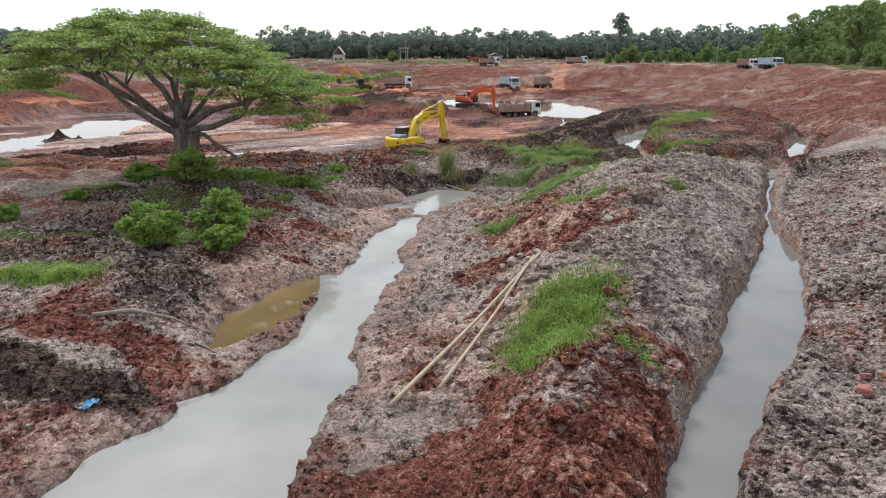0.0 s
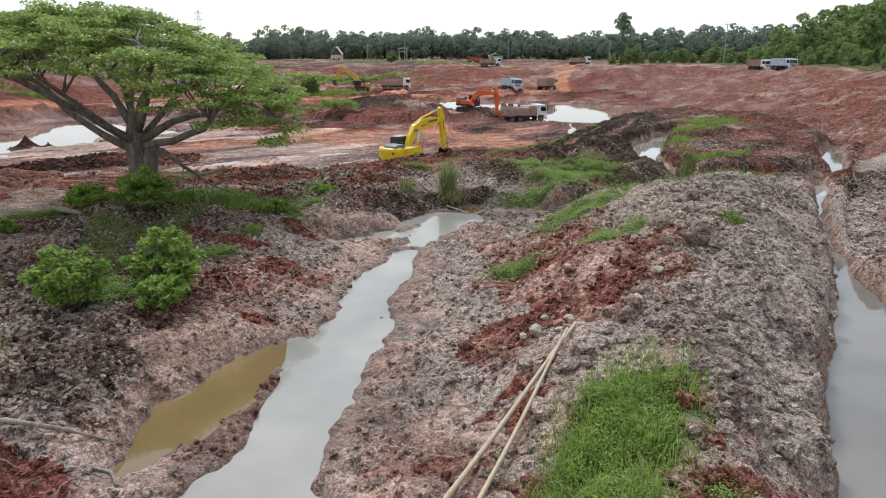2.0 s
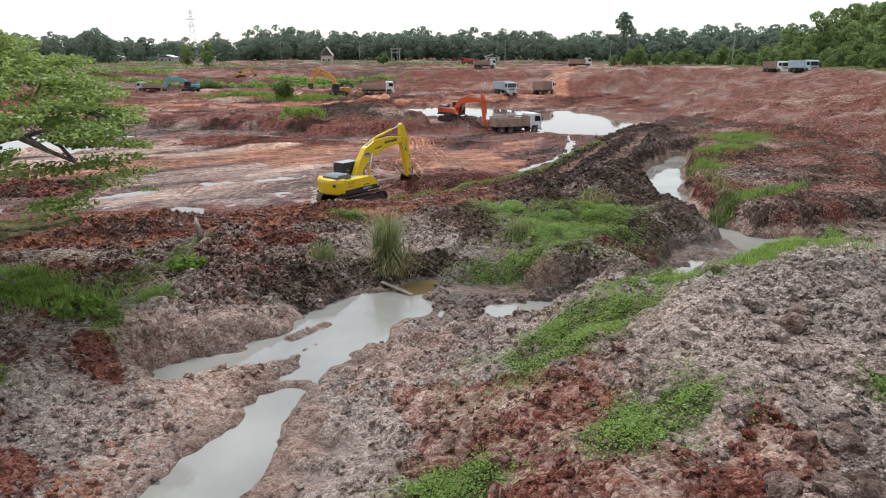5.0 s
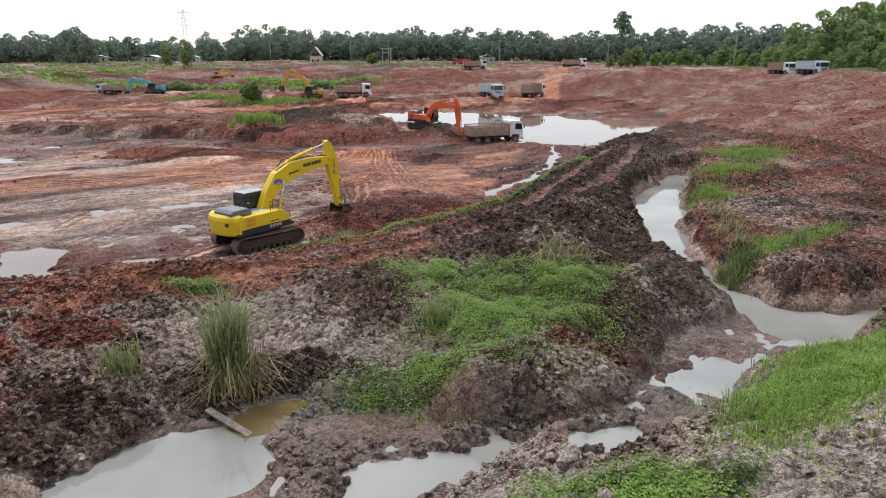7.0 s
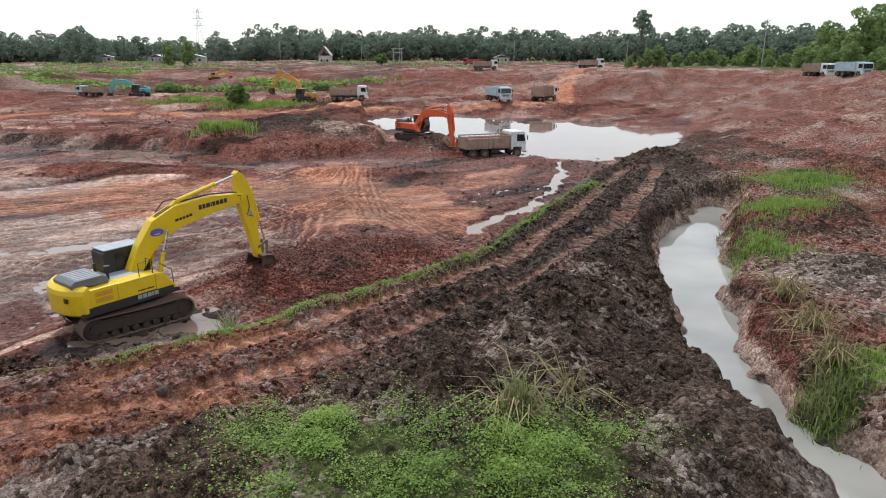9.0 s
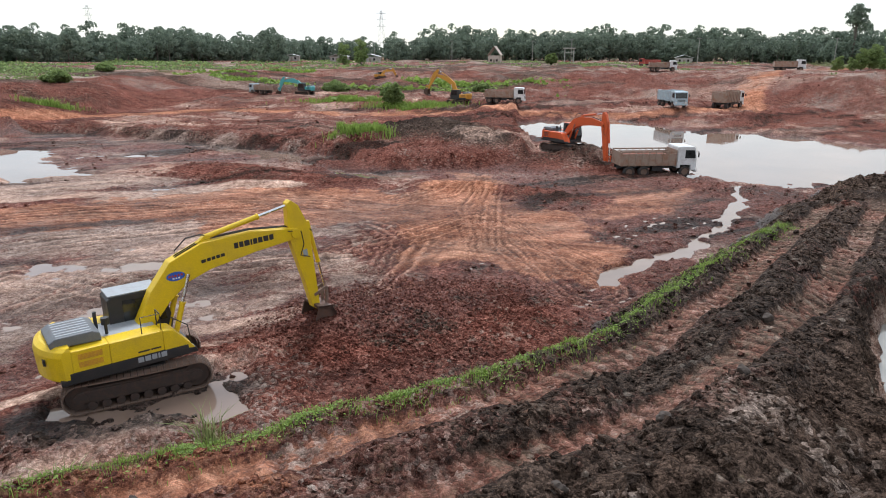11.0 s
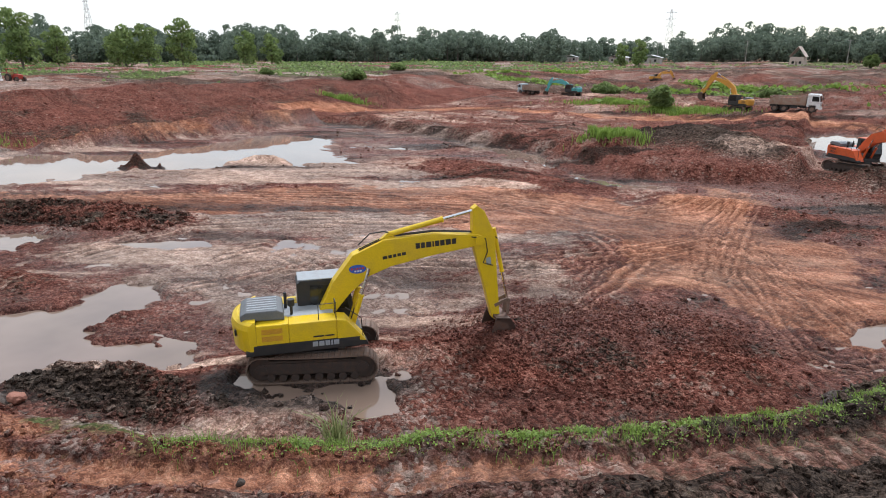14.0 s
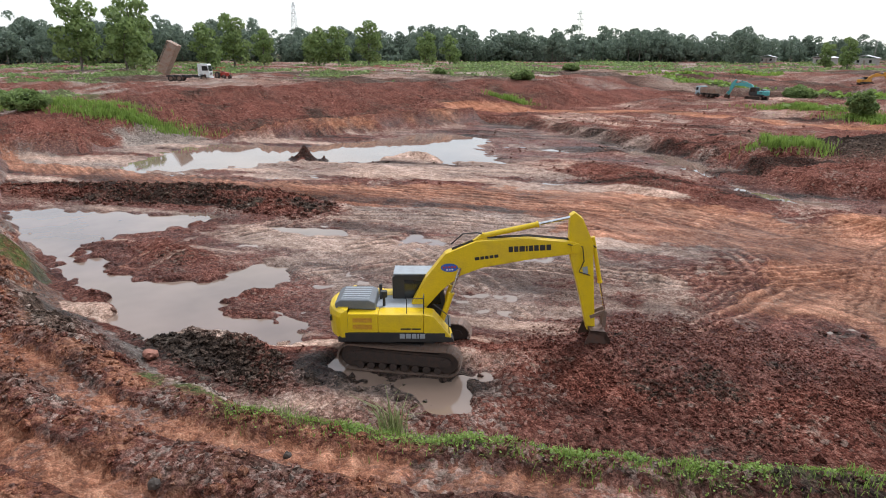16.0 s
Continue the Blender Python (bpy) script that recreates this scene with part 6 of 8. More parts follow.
        for k in range(n // 2, n):
            for _ in range(2 if k < n - 1 else 4):
                a = Vector(fine_line[k])
                ang = random.uniform(0, 2 * math.pi)
                reach = random.uniform(1.2, 3.0)
                ex, ey = a.x + math.cos(ang) * reach, a.y + math.sin(ang) * reach
                top, q = dome(ex, ey)
                if q > 1.0:
                    continue
                ez = a.z + (top - a.z) * random.uniform(0.45, 0.95)
                e = Vector((ex, ey, ez))
                sub = limb(tuple(a), tuple(e), 0.15, 4, random, 0.25)
                tube(bm, sub, [0.075, 0.058, 0.042, 0.028, 0.014], 5)
                pads.append(tuple(e))
        part("limb", bm, BARK, root, smooth=True)
    bm = bmesh.new()                                     # the dead hanging branch
    pts = [(0.4, 0, 3.2), (1.4, -0.4, 3.1), (2.5, -0.7, 2.3), (3.4, -0.9, 1.8), (4.3, -1.1, 1.2), (5.6, -1.3, 0.8)]
    tube(bm, pts, [0.17, 0.14, 0.11, 0.08, 0.05, 0.02], 6)
    for k, e in ((3, (3.0, -1.4, 0.4)), (3, (3.9, -0.6, 0.5)), (4, (4.6, -1.8, 0.4)), (2, (3.9, -0.2, 2.4)), (2, (2.9, -1.5, 1.4)), (4, (5.2, -0.9, 1.5))):
        tube(bm, limb(pts[k], e, 0.1, 4, random, 0.3), [0.05, 0.04, 0.03, 0.02, 0.01], 5)
    part("dead_branch", bm, BARK, root, "bare grey hanging branch", smooth=True)
    # crown: flat sprays of leaves on the branch ends and over an uneven dome, lower on one side
    centres, radii, counts = [], [], []

    def spray(c, s):
        centres.append(c)
        radii.append((s * 1.15, s * 1.05, s * 0.24))
        counts.append(int(300 * s * s))
    for e in pads:
        spray((e[0], e[1], e[2] + 0.1), r.uniform(0.6, 1.0))
    for k in range(360):
        ang, q = r.uniform(0, 2 * math.pi), r.uniform(0.0, 1.0) ** 0.45
        px, py = math.cos(ang) * q, math.sin(ang) * 8.2 * q
        px = -1.2 + px * (10.1 if px < 0 else 10.3)
        top, _ = dome(px, py)
        lump = 0.9 * noise.noise(Vector((px * 0.42, py * 0.42, 3.0)))
        under = abs(r.normal()) * (0.45 + 0.5 * q)
        spray((px, py, top + lump - under), r.uniform(0.55, 1.15))
    for k in range(46):                                   # hanging skirts at the rim
        ang = r.uniform(-2.2, 2.2)
        q = r.uniform(0.86, 1.02)
        px, py = math.cos(ang) * q, math.sin(ang) * 8.2 * q
        px = -1.2 + px * (10.2 if px < 0 else 10.4)
        top, _ = dome(px, py)
        spray((px, py, top - r.uniform(0.4, 1.9)), r.uniform(0.4, 0.75))
    v, f = leaf_cloud(centres, radii, counts, 0.092, r, 0.5, 0.45, 0.9)
    crown_part("crown", root, v, f, LEAF_TREE, "flat layered canopy of small feathery green leaves")
    return root


rain_tree(-17.3, 44.0)


def shrub(x, y, r_m, h, material, label, seed, leaf=0.11, dense=1.0):
    r = np.random.default_rng(seed)
    root = tagged(new("shrub"), label, "shrub")
    root.matrix_basis = pose(x, y, height(x, y) - 0.08)
    bm = bmesh.new()
    centres, radii, counts = [], [], []
    for k in range(int(26 + 18 * r_m)):
        ang, q = r.uniform(0, 2 * math.pi), math.sqrt(r.uniform(0, 1))
        e = (math.cos(ang) * r_m * q * 0.9, math.sin(ang) * r_m * q * 0.9, h * (1.0 - 0.45 * q * q) * r.uniform(0.55, 1.0))
        tube(bm, limb((0.1 * math.cos(ang), 0.1 * math.sin(ang), 0), e, 0.1, 4, random, 0.25), [0.03, 0.025, 0.018, 0.012, 0.006], 4)
        centres.append(e)
        s = r.uniform(0.13, 0.26) * r_m
        radii.append((s, s, s * 0.75))
        counts.append(int(52 * dense * s / 0.3))
        centres.append((e[0] * 0.8, e[1] * 0.8, e[2] * 0.55))
        radii.append((s, s, s * 0.7))
        counts.append(int(16 * dense * s / 0.3))
    part("branchwork", bm, BARK, root, smooth=True)
    v, f = leaf_cloud(centres, radii, counts, leaf, r, 0.6, 0.6)
    crown_part("foliage", root, v, f, material)
    return root


for k, (sx, sy, sr, sh, leafy) in enumerate(((-13.0, 28.0, 1.35, 2.5, 0), (-10.6, 30.2, 1.45, 2.5, 0), (-10.0, 28.4, 1.0, 1.2, 0), (-15.9, 40.6, 1.7, 2.3, 0), (-19.4, 41.6, 1.3, 1.1, 0), (-21.6, 37.6, 0.8, 0.6, 0), (-22.6, 32.8, 0.9, 1.0, 1), (-24.8, 31.5, 1.0, 0.9, 1), (-9.4, 42.2, 0.9, 0.7, 0), (-7.4, 46.6, 0.8, 0.5, 0))):
    shrub(sx, sy, sr, sh, LEAF_BUSH if leafy == 0 else GRASS, "leafy bright green shrub on the dark clay bank" if sh > 1 else "low green shrub on the dark clay bank", 100 + k, 0.085 if sh > 1 else 0.075, 1.9)
for k, (sx, sy, sr, sh) in enumerate(((-32.0, 168.0, 2.2, 4.2), (-62.0, 208.0, 3.5, 3.0), (-25.5, 215.0, 2.6, 2.5), (-26.0, 352.0, 3.0, 5.0), (-88.0, 62.0, 3.0, 2.4), (-104.0, 58.0, 3.5, 2.5), (-92.0, 152.0, 2.5, 2.0), (-120.0, 150.0, 1.6, 1.6), (-130.0, 205.0, 2.5, 2.0))):
    shrub(sx, sy, sr, sh, LEAF_HEDGE, "bushy dark green shrub on open ground of the quarry", 140 + k, 0.30, 0.9)


def lobed_crown(r, h, spread, lobes, leaf, low, cover):
    """Leaf sprays facing outward over several rounded lobes."""
    vs, spots = [], []
    for k in range(lobes):
        u = (k + r.uniform(0.2, 0.8)) / lobes
        ang = 2.4 * k + r.uniform(-0.5, 0.5)
        wide = spread * (1.0 - 0.75 * abs(u - 0.38) ** 1.3) * 0.62
        s = spread * r.uniform(0.42, 0.58) * (1.0 - 0.30 * u)
        c = np.array([math.cos(ang) * wide * r.uniform(0.5, 1.0), math.sin(ang) * wide * r.uniform(0.5, 1.0), h * (low + (0.97 - low) * u) - s * 0.45 * u])
        rad = np.array([s, s, s * r.uniform(0.62, 0.85)])
        n = int(cover * 4 * math.pi * s * s / (1.1 * leaf * leaf))
        d = r.normal(size=(n, 3)) + np.array([0, 0, 0.25])
        d /= np.linalg.norm(d, axis=1)[:, None]
        p = c + d * rad * r.uniform(0.74, 1.04, (n, 1))
        nrm = d + 0.55 * r.normal(size=(n, 3))
        t = np.cross(nrm, r.normal(size=(n, 3)))
        t /= np.linalg.norm(t, axis=1)[:, None] + 1e-6
        b = np.cross(nrm, t)
        b /= np.linalg.norm(b, axis=1)[:, None] + 1e-6
        z = (leaf * r.uniform(0.5, 1.35, n))[:, None]
        vs.append(np.stack([p - t * z, p + b * z * 0.55, p + t * z, p - b * z * 0.55], 1).reshape(-1, 3))
        spots.append(c)
    v = np.concatenate(vs)
    return v, np.arange(len(v)).reshape(-1, 4), spots


def tree_shape(seed, h, spread, lobes, leaf, material, low=0.24, cover=0.9):
    """A broad-leaved tree: trunk with limbs, and an uneven crown of rounded lobes."""
    r = np.random.default_rng(seed)
    v, f, spots = lobed_crown(r, h, spread, lobes, leaf, low, cover)
    bm = bmesh.new()
    tube(bm, [(0, 0, -0.5), (r.uniform(-0.2, 0.2), 0, h * 0.25), (r.uniform(-0.4, 0.4), 0.1, h * 0.55), (0, 0, h * 0.85)], [0.020 * h, 0.016 * h, 0.011 * h, 0.004 * h], 6)
    for c in spots:
        tube(bm, [(0, 0, c[2] * 0.62), (c[0] * 0.5, c[1] * 0.5, c[2] * 0.85), tuple(c)], [0.006 * h, 0.004 * h, 0.002 * h], 4)
    tm = bpy.data.meshes.new("trunk")
    bm.to_mesh(tm)
    bm.free()
    tm.materials.append(BARK)
    return tm, mesh_from("crown", v, f, material, False)


def plant(shape, x, y, label, group, s=1.0, turn=0.0, z=None):
    root = tagged(new("tree"), label, "tree", group)
    root.matrix_basis = pose(x, y, (height(x, y) if z is None else z) - 0.3, 0, 0, turn) @ Matrix.Diagonal((s, s, s, 1))
    for name, me in (("trunk", shape[0]), ("crown", shape[1])):
        ob = new(name, me)
        ob.parent = root
    return root


WOOD_CROWNS = [lobed_crown(np.random.default_rng(200 + k), 13.0 + 1.2 * (k % 4), 5.6 + 0.6 * (k % 3), 6 + k % 3, 0.66, (0.26, 0.16, 0.22)[k % 3], 0.55) for k in range(8)]
HEDGE_SHAPES = [tree_shape(230 + k, 12 + 2.0 * (k % 3), 4.8 + 0.5 * (k % 3), 10, 0.50, LEAF_HEDGE, 0.16) for k in range(4)]
tr = np.random.default_rng(5)
# belt of woodland round the far side, joined
BELT = [(-335.0, 10.0), (-345.0, 100.0), (-330.0, 190.0), (-300.0, 250.0), (-260.0, 330.0), (-215.0, 400.0), (-150.0, 470.0), (-80.0, 500.0), (0.0, 490.0), (80.0, 470.0), (150.0, 440.0), (230.0, 370.0)]


wood_v, wood_f, trunk_bm, base = [], [], bmesh.new(), 0
run = 0.0
for p, q in zip(BELT[:-1], BELT[1:]):
    span = math.dist(p, q)
    n = int(span / 5.2)
    d = Vector((q[0] - p[0], q[1] - p[1])).normalized()
    for k in range(n):
        for row in range(4):
            u = (k + tr.uniform(0, 1)) / n
            off = row * 9 + tr.uniform(-4, 4)
            x, y = p[0] + (q[0] - p[0]) * u - d.y * off, p[1] + (q[1] - p[1]) * u + d.x * off
            swell = 0.5 + 0.5 * math.sin(0.021 * x + 0.7 * math.sin(0.05 * y)) * math.cos(0.017 * y + 1.0)
            if x < -130 and tr.uniform() < 0.10 + 0.40 * (1 - swell):
                continue
            s = tr.uniform(0.82, 1.12) * (1.0 + 0.10 * row) * (0.72 + 0.45 * swell if x < -130 else 0.98 + 0.16 * swell)
            v, f, _ = WOOD_CROWNS[tr.integers(0, 8)]
            a = tr.uniform(0, 2 * math.pi)
            turn = np.array([[math.cos(a), -math.sin(a), 0], [math.sin(a), math.cos(a), 0], [0, 0, 1]])
            z = height(x, y) - 0.3
            wood_v.append(v @ turn.T * s + np.array([x, y, z]))
            wood_f.append(f + base)
            base += len(v)
            if row < 2:
                tube(trunk_bm, [(x, y, z), (x, y, z + 9 * s)], [0.3 * s, 0.12 * s], 5)
    # the depth of the wood and its undergrowth, of uneven height
    m = int(span * 36)
    u, off = tr.uniform(0, 1, m), tr.uniform(3, 34, m)
    sx, sy = p[0] + (q[0] - p[0]) * u - d.y * off, p[1] + (q[1] - p[1]) * u + d.x * off
    top = np.where(sx > -130, 12.0, 7.0) + 3.0 * fbm(run + u * span, off * 0.6, 16.0, 3, 55) + 0.10 * off
    top = np.where(off < 9, top * 0.45, top)
    sz = sheet_height(sx, sy) + top * tr.uniform(0.0, 1.0, m) ** 0.75
    run += span
    t = tr.normal(size=(m, 3)) * np.array([1, 1, 0.7])
    t /= np.linalg.norm(t, axis=1)[:, None]
    c = np.cross(t, tr.normal(0, 0.7, (m, 3)) + np.array([0, 0, 0.5]))
    c /= np.linalg.norm(c, axis=1)[:, None] + 1e-6
    size = tr.uniform(0.6, 1.5, m)[:, None]
    pc = np.stack([sx, sy, sz], -1)
    wood_v.append(np.stack([pc - t * size, pc + c * size * 0.6, pc + t * size, pc - c * size * 0.6], 1).reshape(-1, 3))
    wood_f.append(np.arange(m * 4).reshape(-1, 4) + base)
    base += m * 4
woods = tagged(new("woodland", mesh_from("woodland", np.concatenate(wood_v), np.concatenate(wood_f), LEAF_FAR_HAZED, False)), "belt of tall dark green woodland along the far side, greyed with painted haze", "woodland", kind="stuff")
part("woodland_trunks", trunk_bm, BARK, woods)
# nearer trees on the eastern rim
for k in range(85):
    u = tr.uniform(0, 1)
    x, y = 112 + tr.uniform(0, 75), 120 + 190 * u
    x = x + (y - 120) * 0.12
    plant(HEDGE_SHAPES[tr.integers(0, 4)], x, y, "leafy green tree on the eastern rim of the quarry", "trees on the eastern rim", tr.uniform(0.75, 1.15) + 0.010 * (x - 112), tr.uniform(0, 360))
for k in range(60):
    u = k / 59
    x, y = 98 + 10 * u + tr.uniform(-2.5, 4), 118 + 165 * u + tr.uniform(-3, 3)
    plant(HEDGE_SHAPES[tr.integers(0, 4)], x, y, "low dense green tree in the hedge beside the haul road", "hedge beside the haul road", tr.uniform(0.28, 0.5), tr.uniform(0, 360))
for k in range(16):
    plant(HEDGE_SHAPES[tr.integers(0, 4)], 72 + k * 3.0 + tr.uniform(-1, 1), 292 + k * 1.5 + tr.uniform(-3, 3), "low dense green tree in the hedge beside the haul road", "hedge beside the haul road", tr.uniform(0.35, 0.55), tr.uniform(0, 360))
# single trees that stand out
TALL = tree_shape(301, 24, 5.4, 8, 0.7, LEAF_FAR_HAZED, 0.62)
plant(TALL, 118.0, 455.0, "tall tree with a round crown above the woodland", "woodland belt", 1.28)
DARK = tree_shape(302, 12, 4.6, 10, 0.5, LEAF_FAR_HAZED, 0.14)
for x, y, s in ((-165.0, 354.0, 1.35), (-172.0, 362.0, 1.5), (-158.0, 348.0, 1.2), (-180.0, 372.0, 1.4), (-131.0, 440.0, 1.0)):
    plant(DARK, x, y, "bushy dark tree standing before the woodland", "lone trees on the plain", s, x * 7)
for x, y, s, m in ((-205.0, 95.0, 1.45, 0), (-214.0, 84.0, 1.6, 1), (-222.0, 100.0, 1.5, 2), (-218.0, 122.0, 1.25, 3), (-226.0, 134.0, 1.35, 1), (-240.0, 150.0, 0.9, 2), (-250.0, 175.0, 1.2, 0), (-233.0, 170.0, 1.25, 3), (-228.0, 176.0, 1.1, 1), (-238.0, 195.0, 1.2, 2), (-240.0, 225.0, 1.25, 0), (-228.0, 230.0, 1.1, 3), (-90.0, 290.0, 0.75, 1), (-104.0, 305.0, 0.6, 2)):
    plant(HEDGE_SHAPES[m], x, y, "broad-leaved green tree standing alone on the western plain", "lone trees on the plain", s, x * 3)

# ---- machines ----
YELLOW = paint("yellow_paint", (0.70, 0.47, 0.010), 0.35, 0.0, 0.22, (0.30, 0.17, 0.06), 2.0)
ORANGE = paint("orange_paint", (0.62, 0.095, 0.020), 0.4, 0.0, 0.30)
TEAL = paint("teal_paint", (0.07, 0.36, 0.36), 0.45, 0.0, 0.25)
AMBER = paint("amber_paint", (0.58, 0.27, 0.03), 0.45, 0.0, 0.35)
WHITE = paint("white_paint", (0.66, 0.68, 0.68), 0.4, 0.0, 0.40)
PALE_BLUE = paint("pale_blue_paint", (0.42, 0.53, 0.58), 0.4, 0.0, 0.40)
RED_PAINT = paint("red_paint", (0.42, 0.045, 0.03), 0.45, 0.0, 0.35)
GREY = paint("grey_plastic", (0.115, 0.125, 0.135), 0.5, 0.0, 0.25, (0.28, 0.22, 0.18))
LIGHT_GREY = paint("light_grey_panel", (0.30, 0.32, 0.335), 0.45, 0.0, 0.25, (0.28, 0.22, 0.18))
BLACK = paint("black_paint", (0.020, 0.020, 0.021), 0.45, 0.0, 0.30, (0.10, 0.06, 0.045))
RUBBER = paint("tyre_rubber", (0.030, 0.028, 0.027), 0.85, 0.0, 0.6, (0.17, 0.085, 0.055))
TRACK_STEEL = paint("muddy_track_steel", (0.190, 0.130, 0.100), 0.6, 0.2, 0.75, (0.250, 0.130, 0.085), 6.0, 0.4)
MUD_STEEL = paint("mud_caked_steel", (0.045, 0.030, 0.024), 0.8, 0.0, 0.7, (0.110, 0.062, 0.045), 5.0, 0.4)
BARE_STEEL = paint("worn_bucket_steel", (0.115, 0.075, 0.060), 0.5, 0.5, 0.6, (0.20, 0.095, 0.06), 4.0, 0.3)
CHROME = paint("chrome_rod", (0.70, 0.70, 0.70), 0.15, 1.0, 0.05)
HOSE = paint("black_hose", (0.016, 0.016, 0.016), 0.5, 0.0, 0.2)
RUST_BED = paint("rusty_truck_bed", (0.30, 0.22, 0.17), 0.65, 0.0, 0.85, (0.26, 0.105, 0.05), 1.6, 0.2)
LAMP_GLASS = paint("lamp_glass", (0.75, 0.72, 0.62), 0.12, 0.0, 0.1)
BLUE = paint("blue_badge", (0.03, 0.10, 0.42), 0.4, 0.0, 0.05)


def glass_material():
    m, n, l, b = nodes_of("dark_cab_glass")
    co = n.new("ShaderNodeTexCoord").outputs["Object"]
    nn = noise_node(n, l, 2.5, 3, 0.5, co)
    r = ramp_node(n, l, nn.outputs["Fac"], [(0.3, (0.010, 0.012, 0.013)), (0.7, (0.030, 0.032, 0.032))])
    l.new(r.outputs["Color"], b.inputs["Base Color"])
    b.inputs["Roughness"].default_value = 0.06
    return m


GLASS = glass_material()


def box(bm, x0, x1, y0, y1, z0, z1, bev=0.0):
    r = bmesh.ops.create_cube(bm, size=1.0)
    for v in r["verts"]:
        v.co = Vector(((x0 + x1) / 2 + v.co.x * (x1 - x0), (y0 + y1) / 2 + v.co.y * (y1 - y0), (z0 + z1) / 2 + v.co.z * (z1 - z0)))
    if bev:
        es = list({e for v in r["verts"] for e in v.link_edges})
        bmesh.ops.bevel(bm, geom=es, offset=bev, segments=2, affect="EDGES", profile=0.6)


def prism(bm, pts, y0, y1, bev=0.0):
    """An outline in x-z, drawn out from y0 to y1."""
    a = [bm.verts.new((p[0], y0, p[1])) for p in pts]
    b = [bm.verts.new((p[0], y1, p[1])) for p in pts]
    fs = [bm.faces.new(a), bm.faces.new(b[::-1])]
    for k in range(len(pts)):
        j = (k + 1) % len(pts)
        fs.append(bm.faces.new((a[j], a[k], b[k], b[j])))
    bmesh.ops.recalc_face_normals(bm, faces=fs)
    if bev:
        es = list({e for v in a + b for e in v.link_edges})
        bmesh.ops.bevel(bm, geom=es, offset=bev, segments=2, affect="EDGES", profile=0.6)


def rod(bm, p, q, r, sides=12, r2=None):
    p, q = Vector(p), Vector(q)
    tube(bm, [tuple(p), tuple(q)], [r, r if r2 is None else r2], sides)


def disc_y(bm, x, z, y0, y1, r, sides=20):
    rod(bm, (x, y0, z), (x, y1, z), r, sides)


def thick_line(pts):
    """Outline round a line of (x, z, thickness)."""
    up, lo = [], []
    for k, (x, z, t) in enumerate(pts):
        a, b = pts[max(k - 1, 0)], pts[min(k + 1, len(pts) - 1)]
        d = Vector((b[0] - a[0], b[1] - a[1])).normalized()
        up.append((x - d.y * t / 2, z + d.x * t / 2))
        lo.append((x + d.y * t / 2, z - d.x * t / 2))
    return up + lo[::-1]


def track_unit(root, side, length, high, wide, gauge):
    """One crawler: shoes on a belt, rollers, frame, sprocket and idler."""
    yc = side * gauge / 2
    r = high / 2
    half = length / 2 - r
    belt = tagged(new("track"), "")
    belt.parent = root
    total = 4 * half + 2 * math.pi * r
    count = int(total / 0.19)
    bm0 = bmesh.new()
    box(bm0, -0.088, 0.088, -wide / 2, wide / 2, -0.02, 0.012)
    box(bm0, -0.060, -0.040, -wide / 2, wide / 2, 0.012, 0.045)
    box(bm0, 0.000, 0.018, -wide / 2, wide / 2, 0.012, 0.040)
    box(bm0, 0.055, 0.073, -wide / 2, wide / 2, 0.012, 0.040)
    shoe = bpy.data.meshes.new("track_shoe")
    bm0.to_mesh(shoe)
    bm0.free()
    shoe.materials.append(TRACK_STEEL)
    for k in range(count):
        s = total * k / count
        if s < 2 * half:
            p, a = (-half + s, r * 2), 0.0
            p = (p[0], p[1] - 0.035 * math.sin(math.pi * s / (2 * half)))
        elif s < 2 * half + math.pi * r:
            t = (s - 2 * half) / r
            p, a = (half + r * math.sin(t), r + r * math.cos(t)), t
        elif s < 4 * half + math.pi * r:
            p, a = (half - (s - 2 * half - math.pi * r), 0.0), math.pi
        else:
            t = (s - 4 * half - math.pi * r) / r
            p, a = (-half - r * math.sin(t), r - r * math.cos(t)), math.pi + t
        ob = new("track_shoe", shoe)
        ob.parent = belt
        ob.matrix_basis = pose(p[0], yc, p[1], 0, math.degrees(a), 0)
    bm = bmesh.new()
    box(bm, -half, half, yc - wide * 0.30, yc + wide * 0.30, r * 0.55, r * 1.45, 0.05)
    prism(bm, [(-half, r * 0.5), (half, r * 0.5), (half * 0.9, r * 1.6), (-half * 0.9, r * 1.6)], yc - wide * 0.22, yc + wide * 0.22, 0.03)
    part("track_frame", bm, MUD_STEEL, belt)
    for k, x in enumerate(np.linspace(-half * 0.82, half * 0.82, 8)):
        bm = bmesh.new()
        disc_y(bm, x, 0.16, yc - wide * 0.36, yc + wide * 0.36, 0.13, 14)
        part("roller", bm, MUD_STEEL, belt, smooth=False)
    for x in (-half, half):
        bm = bmesh.new()
        disc_y(bm, x, r, yc - wide * 0.24, yc + wide * 0.24, r * 0.86, 22)
        disc_y(bm, x, r, yc - wide * 0.36, yc + wide * 0.36, r * 0.4, 16)
        part("idler" if x > 0 else "sprocket", bm, MUD_STEEL, belt)


